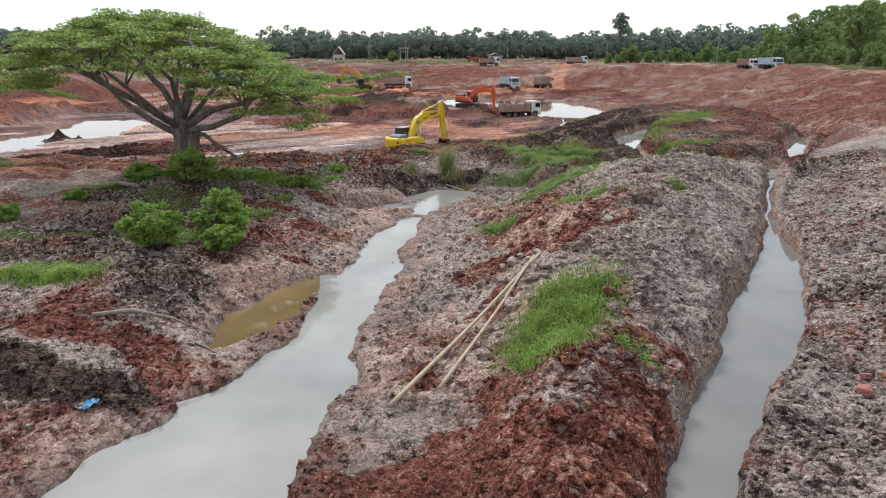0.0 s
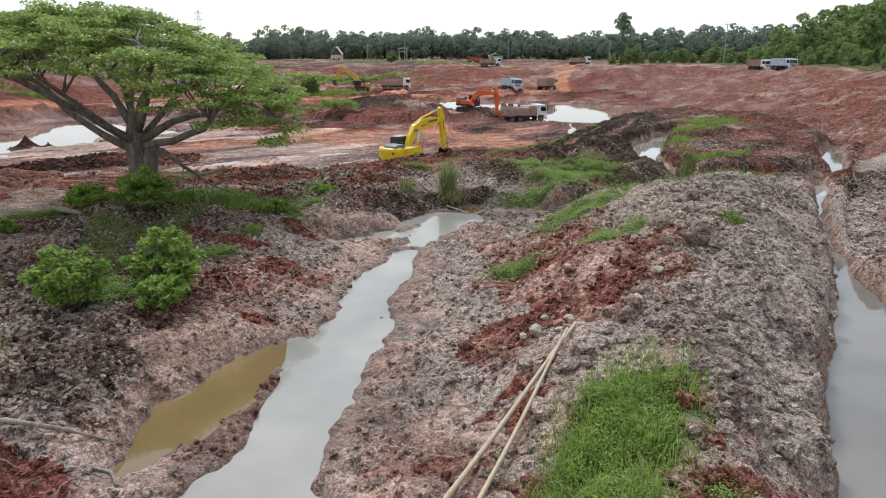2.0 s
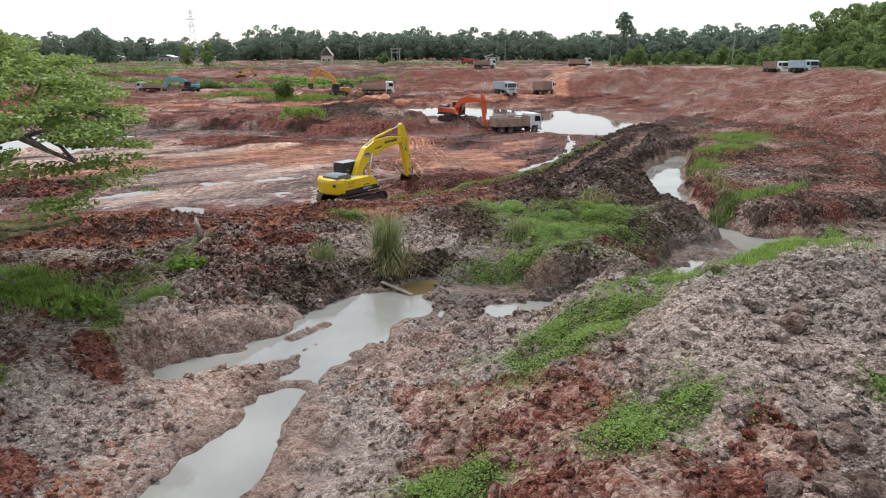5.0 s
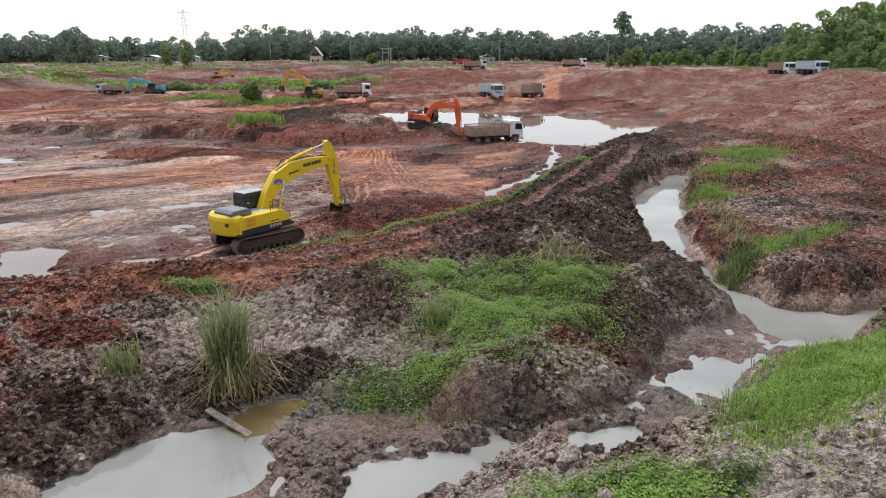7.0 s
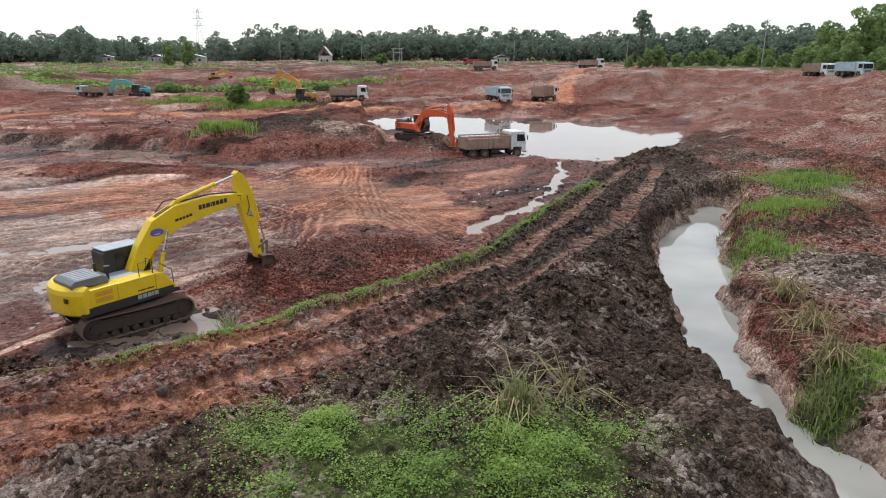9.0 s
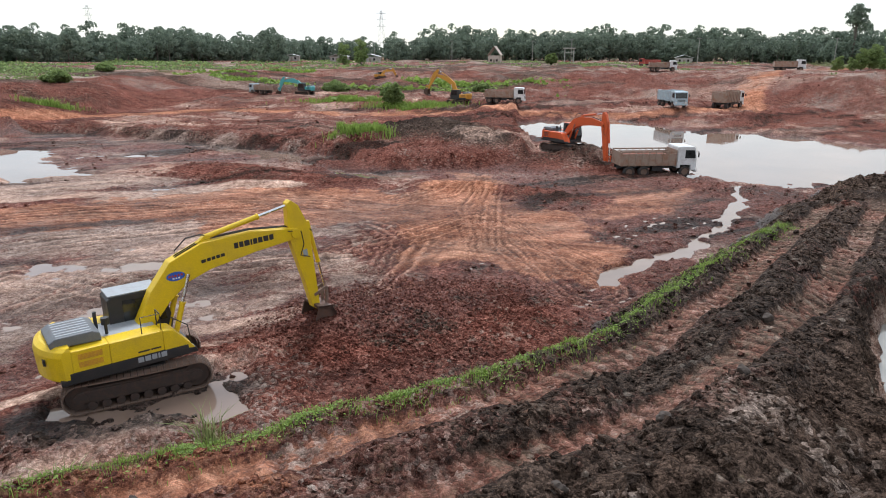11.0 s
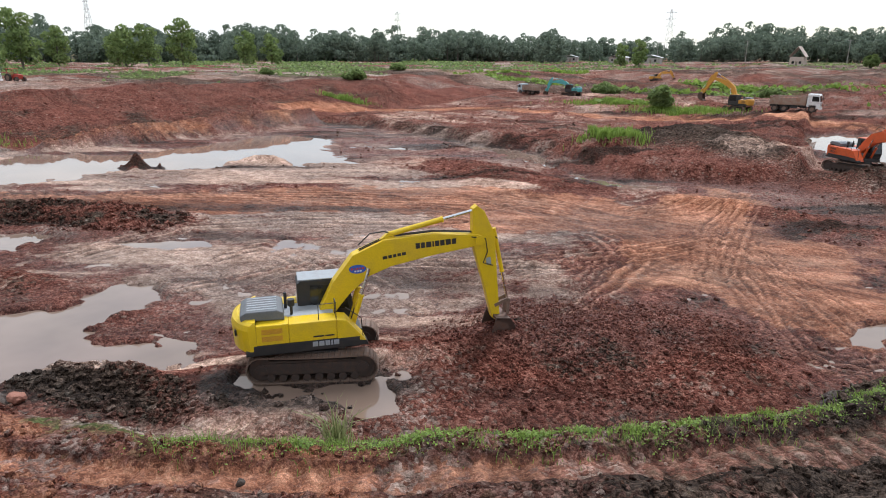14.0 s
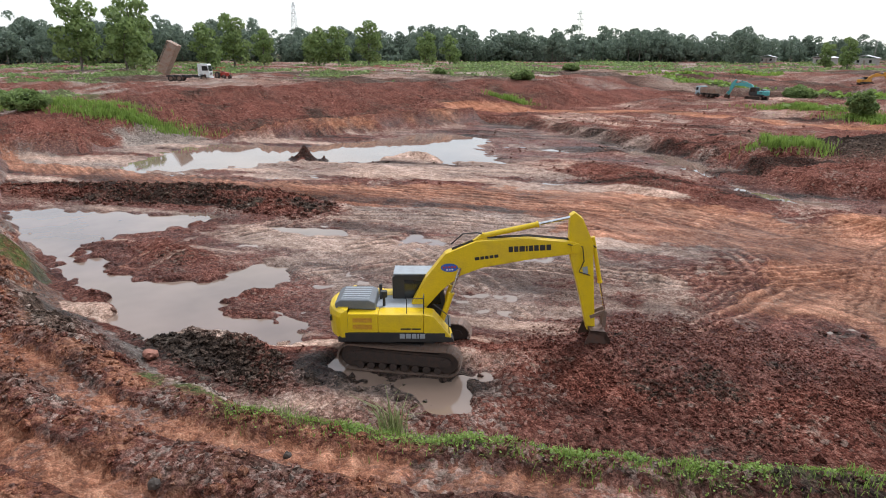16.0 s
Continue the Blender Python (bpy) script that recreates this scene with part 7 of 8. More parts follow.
def excavator(colour, label, x, y, z, track_head, house_head, boom, stick_end, scale=1.0, fine=True, bucket_turn=0.0, badge=False):
    """A crawler excavator. boom: rows of (x, z, thickness) from foot to tip; stick_end: (x, z) of the bucket pin."""
    root = tagged(new("excavator"), label, "excavator")
    root.matrix_basis = pose(x, y, z, 0, 0, house_head) @ Matrix.Diagonal((scale, scale, scale, 1))
    under = new("undercarriage")
    under.parent = root
    under.matrix_basis = pose(0, 0, 0, 0, 0, track_head - house_head)
    for side in (-1, 1):
        track_unit(under, side, 4.25, 0.92, 0.62, 2.39)
    bm = bmesh.new()
    prism(bm, [(-1.0, 0.5), (1.0, 0.5), (0.8, 0.95), (-0.8, 0.95)], -1.1, 1.1, 0.05)
    rod(bm, (0, 0, 0.9), (0, 0, 1.10), 0.68, 24)
    part("car_body", bm, BLACK, under)
    # house: floor frame, side panels, counterweight, hood
    bm = bmesh.new()
    box(bm, -2.3, 1.35, -1.27, 1.27, 1.06, 1.24, 0.03)
    prism(bm, [(0.0, 1.10), (1.55, 1.10), (1.55, 1.35), (0.0, 1.45)], -0.5, 0.45, 0.03)
    part("deck", bm, BLACK, root)
    bm = bmesh.new()
    n = 14
    ring = []
    for k in range(n + 1):
        a = -1.0 + 2.0 * k / n
        ring.append((-2.74 + 0.42 * a * a + 0.12 * abs(a) ** 6, 1.27 * a))
    layers = [[bm.verts.new((px + inset, py * (1 - inset * 0.15), zz)) for px, py in ring] for zz, inset in ((1.10, 0.16), (1.20, 0.04), (1.95, 0.0), (2.12, 0.05), (2.22, 0.20))]
    back = [[bm.verts.new((-1.95, py * (1 - ins * 0.15), zz)) for px, py in (ring[0], ring[-1])] for zz, ins in ((1.10, 0.16), (1.20, 0.04), (1.95, 0.0), (2.12, 0.05), (2.22, 0.20))]
    for la, lb, ba, bb in zip(layers[:-1], layers[1:], back[:-1], back[1:]):
        for k in range(n):
            bm.faces.new((la[k], la[k + 1], lb[k + 1], lb[k]))
        bm.faces.new((ba[0], la[0], lb[0], bb[0]))
        bm.faces.new((la[-1], ba[1], bb[1], lb[-1]))
    bm.faces.new(layers[-1] + back[-1][::-1])
    bm.faces.new((layers[0] + back[0][::-1])[::-1])
    bmesh.ops.recalc_face_normals(bm, faces=bm.faces[:])
    part("counterweight", bm, colour, root, smooth=False)
    for side in (-1, 1):
        ya, yb = (-1.275, -0.60) if side < 0 else (0.62, 1.275)
        bm = bmesh.new()
        x1 = 0.62 if side < 0 else -0.55
        box(bm, -1.95, -0.92, ya, yb, 1.42, 2.10, 0.03)
        part("side_door", bm, colour, root)
        bm = bmesh.new()
        box(bm, -0.915, x1, ya, yb, 1.42, 2.08, 0.03)
        part("side_door", bm, colour, root)
        bm = bmesh.new()
        box(bm, -2.05, x1 + 0.75 * (side < 0), ya - 0.004, yb + 0.004, 1.08, 1.415, 0.02)
        part("side_skirt", bm, BLACK, root)
        yo = ya if side < 0 else yb
        for zz in (1.55, 1.80):
            bm = bmesh.new()
            for k in range(6):
                box(bm, -1.78, -1.12, yo - 0.012, yo + 0.012, zz + 0.03 * k, zz + 0.03 * k + 0.016)
            part("louvre", bm, BLACK if colour is not YELLOW else AMBER, root)
    bm = bmesh.new()
    prism(bm, [(0.625, 1.12), (1.62, 1.12), (1.55, 1.28), (0.95, 2.02), (0.625, 2.08)], -1.275, -0.56, 0.03)
    part("tool_box", bm, colour, root)
    bm = bmesh.new()
    prism(bm, [(0.70, 1.09), (1.66, 1.09), (1.60, 1.24), (0.70, 1.40)], -1.282, -0.9, 0.01)
    part("step", bm, BLACK, root)
    bm = bmesh.new()
    box(bm, -1.92, 0.60, -0.62, 0.62, 1.3, 2.06, 0.03)
    part("engine_deck", bm, LIGHT_GREY, root)
    bm = bmesh.new()
    prism(bm, [(-2.40, 2.16), (-1.02, 2.10), (-1.05, 2.36), (-1.25, 2.46), (-2.22, 2.46), (-2.42, 2.34)], -0.92, 0.50, 0.04)
    hood = part("hood", bm, GREY, root)
    for k in range(6):
        bm = bmesh.new()
        box(bm, -2.2, -1.25, -0.78 + 0.21 * k, -0.70 + 0.21 * k, 2.455, 2.475, 0.008)
        part("hood_rib", bm, LIGHT_GREY, hood)
    bm = bmesh.new()
    rod(bm, (-0.78, -0.38, 2.05), (-0.78, -0.38, 2.52), 0.05, 12)
    rod(bm, (-0.78, -0.38, 2.38), (-0.78, -0.38, 2.60), 0.12, 14)
    part("air_cleaner", bm, BLACK, root)
    bm = bmesh.new()
    rod(bm, (-0.95, 0.25, 2.05), (-0.95, 0.25, 2.62), 0.055, 12)
    part("exhaust_pipe", bm, BLACK, root)
    # cab on its left
    cab = new("cab")
    cab.parent = root
    outline = [(-0.52, 1.24), (1.28, 1.24), (1.42, 1.75), (1.18, 2.82), (0.95, 2.94), (-0.40, 2.96), (-0.54, 2.85)]
    bm = bmesh.new()
    prism(bm, outline, 0.28, 1.26, 0.03)
    part("cab_body", bm, BLACK, cab)
    for yy in (0.268, 1.272):
        bm = bmesh.new()
        prism(bm, [(-0.10, 1.85), (1.22, 1.85), (1.08, 2.70), (-0.10, 2.78)], yy - 0.006, yy + 0.006)
        part("side_window", bm, GLASS, cab)
    bm = bmesh.new()
    prism(bm, [(1.300, 1.35), (1.435, 1.76), (1.205, 2.78), (1.185, 2.78), (1.405, 1.76), (1.28, 1.35)], 0.36, 1.18)
    part("windscreen", bm, GLASS, cab)
    bm = bmesh.new()
    box(bm, -0.50, 1.05, 0.30, 1.24, 2.955, 3.0, 0.02)
    part("cab_roof", bm, LIGHT_GREY if colour is YELLOW else colour, cab)
    bm = bmesh.new()
    for pts in ([(0.62, -1.15, 2.05), (0.62, -1.15, 2.62), (0.05, -1.15, 2.62), (0.05, -1.15, 2.08)], [(0.62, -0.7, 2.05), (0.62, -0.7, 2.62), (0.62, -1.15, 2.62)], [(1.5, -1.1, 1.3), (1.45, -1.1, 2.0), (0.95, -1.1, 2.4)]):
        tube(bm, pts, [0.018] * len(pts), 6)
    part("handrail", bm, BLACK, root)
    # boom and stick
    tip = boom[-1]
    bm = bmesh.new()
    prism(bm, thick_line(boom), -0.26, 0.20, 0.025)
    disc_y(bm, tip[0], tip[1], -0.33, 0.27, 0.17, 16)
    k2 = len(boom) // 2
    prism(bm, [(boom[k2][0] - 0.25, boom[k2][1] + boom[k2][2] * 0.45), (boom[k2][0] + 0.35, boom[k2][1] + boom[k2][2] * 0.45), (boom[k2][0] + 0.10, boom[k2][1] + boom[k2][2] * 0.5 + 0.22)], -0.12, 0.06)
    boom_ob = part("boom", bm, colour, root)
    e = Vector((stick_end[0] - tip[0], stick_end[1] - tip[1]))
    d = e.normalized()
    nrm = Vector((-d.y, d.x))                              # points ahead of the stick
    if nrm.x < 0:
        nrm = -nrm

    def on_stick(along_m, across):
        return (tip[0] + d.x * along_m + nrm.x * across, tip[1] + d.y * along_m + nrm.y * across)
    ln = e.length
    bm = bmesh.new()
    prism(bm, [on_stick(-1.15, 0.02), on_stick(-1.22, 0.20), on_stick(-0.95, 0.42), on_stick(0.0, 0.62), on_stick(0.7, 0.50), on_stick(ln, 0.16), on_stick(ln + 0.14, 0.0), on_stick(ln, -0.14), on_stick(ln * 0.6, -0.16), on_stick(0.3, -0.24), on_stick(-0.1, -0.22)], -0.20, 0.14, 0.02)
    part("stick", bm, colour, root)
    top = on_stick(-1.05, 0.12)
    b0 = (boom[k2][0] + 0.10, boom[k2][1] + boom[k2][2] * 0.5 + 0.12)
    mid = (b0[0] + (top[0] - b0[0]) * 0.62, b0[1] + (top[1] - b0[1]) * 0.62)

    def cylinder(name, p, q, r, ys, cut):
        m = (p[0] + (q[0] - p[0]) * cut, p[1] + (q[1] - p[1]) * cut)
        for yy in ys:
            bm = bmesh.new()
            rod(bm, (p[0], yy, p[1]), (m[0], yy, m[1]), r, 12)
            rod(bm, (m[0] - (q[0] - p[0]) * 0.02, yy, m[1] - (q[1] - p[1]) * 0.02), (m[0], yy, m[1]), r * 1.25, 12)
            cy = part(name, bm, colour, root, smooth=False)
            bm = bmesh.new()
            rod(bm, (m[0], yy, m[1]), (q[0], yy, q[1]), r * 0.58, 12)
            part("piston_rod", bm, CHROME, cy, "bright chrome piston rod")
    cylinder("arm_cylinder", b0, top, 0.095, (-0.03,), 0.62)
    bc = boom[k2 - 1]
    cylinder("boom_cylinder", (1.15, 1.20), (bc[0] + 0.25, bc[1] - 0.05), 0.09, (-0.42, 0.36), 0.6)
    link = on_stick(ln - 0.55, 0.62)
    cylinder("bucket_cylinder", on_stick(-0.2, 0.66), link, 0.075, (-0.03,), 0.62)
    bm = bmesh.new()
    for yy in (-0.22, 0.13):
        prism(bm, thick_line([(*on_stick(ln - 0.45, 0.05), 0.12), (*link, 0.12)]), yy, yy + 0.05)
        prism(bm, thick_line([(*link, 0.12), (*on_stick(ln + 0.05, 0.46), 0.12)]), yy, yy + 0.05)
    part("bucket_link", bm, TRACK_STEEL if fine else colour, root)
    pin = on_stick(ln, 0.0)
    ca, sa = math.cos(radians(bucket_turn)), math.sin(radians(bucket_turn))

    def bk(u, v):
        return (pin[0] + u * ca - v * sa, pin[1] + u * sa + v * ca)
    prof = [(-0.12, 0.10), (0.42, 0.12), (0.66, -0.18), (0.72, -0.62), (0.52, -1.02), (0.10, -1.26), (-0.36, -1.30), (-0.52, -1.22), (-0.22, -0.55)]
    bm = bmesh.new()
    prism(bm, [bk(*p) for p in prof[:-1]] + [bk(-0.42, -1.10), bk(0.02, -1.05), bk(0.36, -0.86), bk(0.52, -0.56), bk(0.48, -0.22), bk(0.30, -0.04), bk(-0.10, -0.02)], -0.62, 0.56, 0.0)
    for yy in (-0.62, 0.53):
        prism(bm, [bk(*p) for p in prof], yy, yy + 0.035)
    bucket = part("bucket", bm, BARE_STEEL, root, "worn brown steel bucket")
    for k in range(5):
        bm = bmesh.new()
        yy = -0.58 + 0.25 * k
        prism(bm, [bk(-0.30, -1.34), bk(-0.74, -1.30), bk(-0.76, -1.25), bk(-0.34, -1.20)], yy, yy + 0.10)
        part("tooth", bm, BARE_STEEL, bucket)
    bm = bmesh.new()
    for yy, hgt in ((-0.10, 0.05), (0.04, 0.05)):
        pts = [(q[0], yy, q[1] + q[2] * 0.5 + hgt) for q in boom[1:]] + [(tip[0] + 0.15, yy, tip[1] + 0.5), (on_stick(0.2, 0.7)[0], yy, on_stick(0.2, 0.7)[1])]
        tube(bm, pts, [0.022] * len(pts), 6)
    b1 = boom[k2]
    tube(bm, [(b1[0] - 1.0, -0.2, b1[1] + 0.35), (b1[0] - 0.6, -0.2, b1[1] + 0.72), (b1[0] - 0.1, -0.1, b1[1] + 0.74), (b1[0] + 0.25, -0.03, b1[1] + 0.62)], [0.025] * 4, 6)
    tube(bm, [(tip[0] - 0.3, -0.28, tip[1] + 0.14), (tip[0] + 0.22, -0.28, tip[1] + 0.05), (tip[0] + 0.30, -0.28, tip[1] - 0.45), (tip[0] + 0.15, -0.28, tip[1] - 0.85), (tip[0] + 0.55, -0.2, tip[1] - 1.0)], [0.02] * 5, 6)
    part("hose", bm, HOSE, root)
    if badge:
        # maker's marks as plain shapes: an oval, and bars where letters stand
        p0, p1 = boom[-2], boom[-1]
        ang = math.atan2(p1[1] - boom[-3][1], p1[0] - boom[-3][0])

        def letters(name, cx, cz, a, widths, h, material, yy, parent):
            bm = bmesh.new()
            run = -sum(widths) / 2 - 0.03 * len(widths) / 2
            for w in widths:
                pts = [(run, -h / 2), (run + w, -h / 2), (run + w, h / 2), (run, h / 2)]
                prism(bm, [(cx + u * math.cos(a) - v * math.sin(a), cz + u * math.sin(a) + v * math.cos(a)) for u, v in pts], yy - 0.004, yy)
                run += w + 0.035
            return part(name, bm, material, parent)
        letters("maker_bars", 4.25, 4.13, 0.06, [0.15, 0.15, 0.19, 0.06, 0.15, 0.16, 0.19, 0.16], 0.20, BLACK, -0.262, boom_ob)
        letters("model_bars", 2.78, 3.80, 0.14, [0.16, 0.13, 0.12, 0.13, 0.14], 0.11, BLACK, -0.262, boom_ob)
        bm = bmesh.new()
        prism(bm, [(1.50 + 0.30 * math.cos(t), 3.42 + 0.155 * math.sin(t)) for t in [2 * math.pi * k / 24 for k in range(24)]], -0.268, -0.262)
        oval = part("oval_badge", bm, BLUE, boom_ob, "blue oval badge")
        letters("badge_bars", 1.50, 3.44, 0.05, [0.07, 0.05, 0.07, 0.06, 0.07], 0.07, RED_PAINT, -0.270, oval)
        letters("badge_bars", 1.52, 3.35, 0.05, [0.06, 0.05, 0.06], 0.05, WHITE, -0.270, oval)
        letters("model_bars", 0.25, 1.30, 0.0, [0.17, 0.17, 0.15, 0.06, 0.17], 0.17, LIGHT_GREY, -1.290, root)
        letters("model_bars", 0.20, 1.56, 0.0, [0.35, 0.30], 0.05, BLACK, -1.280, root)
        bm = bmesh.new()
        prism(bm, [on_stick(0.75, 0.10), on_stick(0.75, 0.28), on_stick(1.02, 0.26), on_stick(1.02, 0.08)], -0.206, -0.202)
        part("sticker", bm, LIGHT_GREY, root)
        bm = bmesh.new()
        for k in range(4):
            box(bm, -2.62 + 0.012 * k * k, -2.56 + 0.012 * k * k, -0.85 + 0.3 * k, -0.62 + 0.3 * k, 1.68, 1.86)
        part("maker_bars", bm, BLACK, root)
    return root


BOOM_NEAR = [(0.22, 1.70, 0.42), (0.95, 2.80, 0.72), (1.62, 3.52, 0.95), (2.55, 3.90, 0.98), (4.20, 4.10, 0.76), (5.84, 4.14, 0.40)]
excavator(YELLOW, "bright yellow crawler excavator digging with its bucket lowered to red gravel", -3.7, 68.5, EX_BASE, 45.0, 55.0, BOOM_NEAR, (6.55, 1.12), badge=True, bucket_turn=-8)
BOOM_LOW = [(0.22, 1.70, 0.42), (1.00, 2.55, 0.70), (1.75, 3.15, 0.92), (2.65, 3.42, 0.92), (4.20, 3.50, 0.74), (5.75, 3.35, 0.40)]
excavator(ORANGE, "orange-red crawler excavator loading a truck from an earth mound", 4.6, 120.6, height(4.6, 120.6) - 0.15, -20.0, -42.0, BOOM_LOW, (6.30, -0.3), 0.95, False, -5)
BOOM_UP = [(0.22, 1.70, 0.42), (0.80, 3.00, 0.70), (1.35, 4.05, 0.95), (2.25, 4.75, 0.92), (3.70, 5.35, 0.70), (5.10, 5.70, 0.40)]
excavator(TEAL, "teal crawler excavator with its boom raised beside a dump truck", -58.2, 184.0, height(-58.2, 184.0) - 0.1, 170.0, 185.0, BOOM_LOW, (6.9, 0.9), 0.85, False, 10)
excavator(AMBER, "amber crawler excavator with its boom raised on dark spoil", -20.5, 173.0, height(-20.5, 173.0) - 0.1, 160.0, 172.0, BOOM_UP, (6.9, 2.9), 0.92, False, 10)
excavator(AMBER, "amber crawler excavator working far off in green ground", -62.5, 240.0, height(-62.5, 240.0) - 0.1, 60.0, 50.0, BOOM_LOW, (6.9, 1.5), 0.75, False, 10)


def wheel(parent, x, y, wide, r=0.50):
    w = new("wheel")
    w.parent = parent
    w.matrix_basis = pose(x, y, r)
    bm = bmesh.new()
    prof = [(r * 0.62, -wide / 2), (r * 0.93, -wide / 2), (r, -wide * 0.36), (r, wide * 0.36), (r * 0.93, wide / 2), (r * 0.62, wide / 2)]
    n = 22
    rings = [[bm.verts.new((q[0] * math.cos(2 * math.pi * k / n), q[1], q[0] * math.sin(2 * math.pi * k / n))) for q in prof] for k in range(n)]
    for k in range(n):
        a, b = rings[k], rings[(k + 1) % n]
        for j in range(len(prof)):
            i = (j + 1) % len(prof)
            bm.faces.new((a[j], a[i], b[i], b[j]))
    bmesh.ops.recalc_face_normals(bm, faces=bm.faces[:])
    part("tyre", bm, RUBBER, w)
    bm = bmesh.new()
    rod(bm, (0, -wide * 0.34, 0), (0, wide * 0.34, 0), r * 0.62, 18)
    rod(bm, (0, -wide * 0.44, 0), (0, wide * 0.44, 0), r * 0.25, 12)
    part("rim", bm, TRACK_STEEL, w)


def dump_truck(label, cab_paint, bed_paint, x, y, z, head, scale=1.0, tip=0.0, tall=False):
    """A ten-wheel tipper truck, facing +x."""
    root = tagged(new("dump_truck"), label, "truck")
    root.matrix_basis = pose(x, y, z, 0, 0, head) @ Matrix.Diagonal((scale, scale, scale, 1))
    bm = bmesh.new()
    for yy in (-0.45, 0.37):
        box(bm, -3.6, 3.4, yy, yy + 0.08, 0.72, 0.98)
    for xx in (-3.4, -1.6, 0.4, 2.2):
        box(bm, xx, xx + 0.1, -0.4, 0.4, 0.75, 0.95)
    box(bm, -0.5, 0.5, -1.0, -0.5, 0.55, 0.95, 0.04)
    box(bm, 0.6, 1.5, 0.5, 1.0, 0.55, 0.95, 0.04)
    part("chassis", bm, BLACK, root)
    for xx in (2.55, -1.35, -2.70):
        for side in (-1, 1):
            wheel(root, xx, side * 1.02, 0.30 if xx > 0 else 0.55)
    cab = new("cab")
    cab.parent = root
    bm = bmesh.new()
    prism(bm, [(1.75, 0.85), (2.05, 0.85), (2.05, 1.12), (3.05, 1.12), (3.05, 0.62), (3.55, 0.62), (3.58, 1.55), (3.42, 2.62), (3.25, 2.78), (1.80, 2.80), (1.75, 2.70)], -1.18, 1.18, 0.05)
    part("cab_body", bm, cab_paint, cab)
    bm = bmesh.new()
    prism(bm, [(3.575, 1.62), (3.435, 2.52), (3.405, 2.52), (3.545, 1.62)], -1.05, 1.05)
    part("windscreen", bm, GLASS, cab)
    for side in (-1, 1):
        yy = side * 1.185
        bm = bmesh.new()
        prism(bm, [(2.45, 1.72), (3.45, 1.72), (3.32, 2.45), (2.45, 2.48)], yy - 0.006, yy + 0.006)
        part("side_window", bm, GLASS, cab)
        bm = bmesh.new()
        rod(bm, (3.45, side * 1.18, 2.4), (3.62, side * 1.40, 2.35), 0.02, 6)
        box(bm, 3.58, 3.64, side * 1.40 - 0.10, side * 1.40 + 0.10, 1.85, 2.3, 0.02)
        part("mirror", bm, BLACK, cab)
        bm = bmesh.new()
        box(bm, 3.56, 3.62, side * 0.88 - 0.16, side * 0.88 + 0.16, 0.78, 0.98, 0.02)
        part("headlight", bm, LAMP_GLASS, cab)
    bm = bmesh.new()
    box(bm, 3.50, 3.68, -1.2, 1.2, 0.45, 0.72, 0.04)
    part("bumper", bm, cab_paint, cab)
    bm = bmesh.new()
    for k in range(4):
        box(bm, 3.56, 3.60, -0.7, 0.7, 1.05 + 0.1 * k, 1.10 + 0.1 * k)
    part("grille", bm, BLACK, cab)
    bed = new("bed")
    bed.parent = root
    bed.matrix_basis = pose(-3.55, 0, 1.05, 0, -tip, 0)
    ht = 1.75 if tall else 1.35
    bm = bmesh.new()
    box(bm, 0, 5.2, -1.2, 1.2, 0.0, 0.12, 0.02)
    part("bed_floor", bm, bed_paint, bed)
    for side in (-1, 1):
        bm = bmesh.new()
        y0 = side * 1.2
        box(bm, 0, 5.2, y0 - 0.035, y0 + 0.035, 0.124, ht - 0.25, 0.01)
        box(bm, 0, 5.2, y0 - 0.03, y0 + 0.03, ht - 0.12, ht, 0.01)
        part("side_panel", bm, bed_paint, bed)
        for k in range(9):
            bm = bmesh.new()
            xx = 0.05 + 0.63 * k
            box(bm, xx, xx + 0.08, y0 + side * 0.037, y0 + side * 0.10, 0.0, ht)
            part("rib", bm, bed_paint, bed)
    for xx, nm in ((0.0, "tailgate"), (5.16, "headboard")):
        bm = bmesh.new()
        box(bm, xx, xx + 0.06, -1.16, 1.16, 0.124, ht + (0.1 if nm == "headboard" else -0.1), 0.01)
        part(nm, bm, bed_paint, bed)
    if tip == 0:
        bm = bmesh.new()
        bmesh.ops.create_grid(bm, x_segments=14, y_segments=8, size=1.0)
        for v in bm.verts:
            px, py = v.co.x, v.co.y
            v.co = Vector((2.6 + px * 2.5, py * 1.13, ht * 0.55 + 0.45 * (1 - px * px) * (1 - py * py) + 0.12 * noise.noise(Vector((px * 4, py * 3, x)))))
        part("load", bm, RED_EARTH, bed, "heaped red earth load", smooth=True)
    return root


RED_EARTH = paint("red_earth", (0.20, 0.075, 0.05), 0.9, 0.0, 0.6, (0.10, 0.045, 0.03), 2.0, 0.5, 12.0)
dump_truck("white-cabbed tipper truck with a rusty bed standing in shallow water", WHITE, RUST_BED, 13.4, 115.9, -1.0, 21.0, 1.0)
dump_truck("pale blue tipper truck on the red track across the pit", PALE_BLUE, PALE_BLUE, 17.5, 177.5, height(17.5, 177.5), -68.0, 1.0, 0, True)
dump_truck("rusty tipper truck climbing the red track out of the pit", WHITE, RUST_BED, 27.0, 180.0, height(27.0, 180.0), 60.0, 1.05, 0, True)
dump_truck("white-cabbed tipper truck on dark spoil in the far pit", WHITE, RUST_BED, -11.5, 171.5, height(-11.5, 171.5), 3.0, 1.0)
dump_truck("white tipper truck queueing on the rim road", WHITE, RUST_BED, 82.3, 182.0, height(82.3, 182.0), -78.0, 0.95, 0, True)
dump_truck("pale blue tipper truck queueing on the rim road", PALE_BLUE, PALE_BLUE, 83.4, 172.0, height(83.4, 172.0), -78.0, 0.95, 0, True)
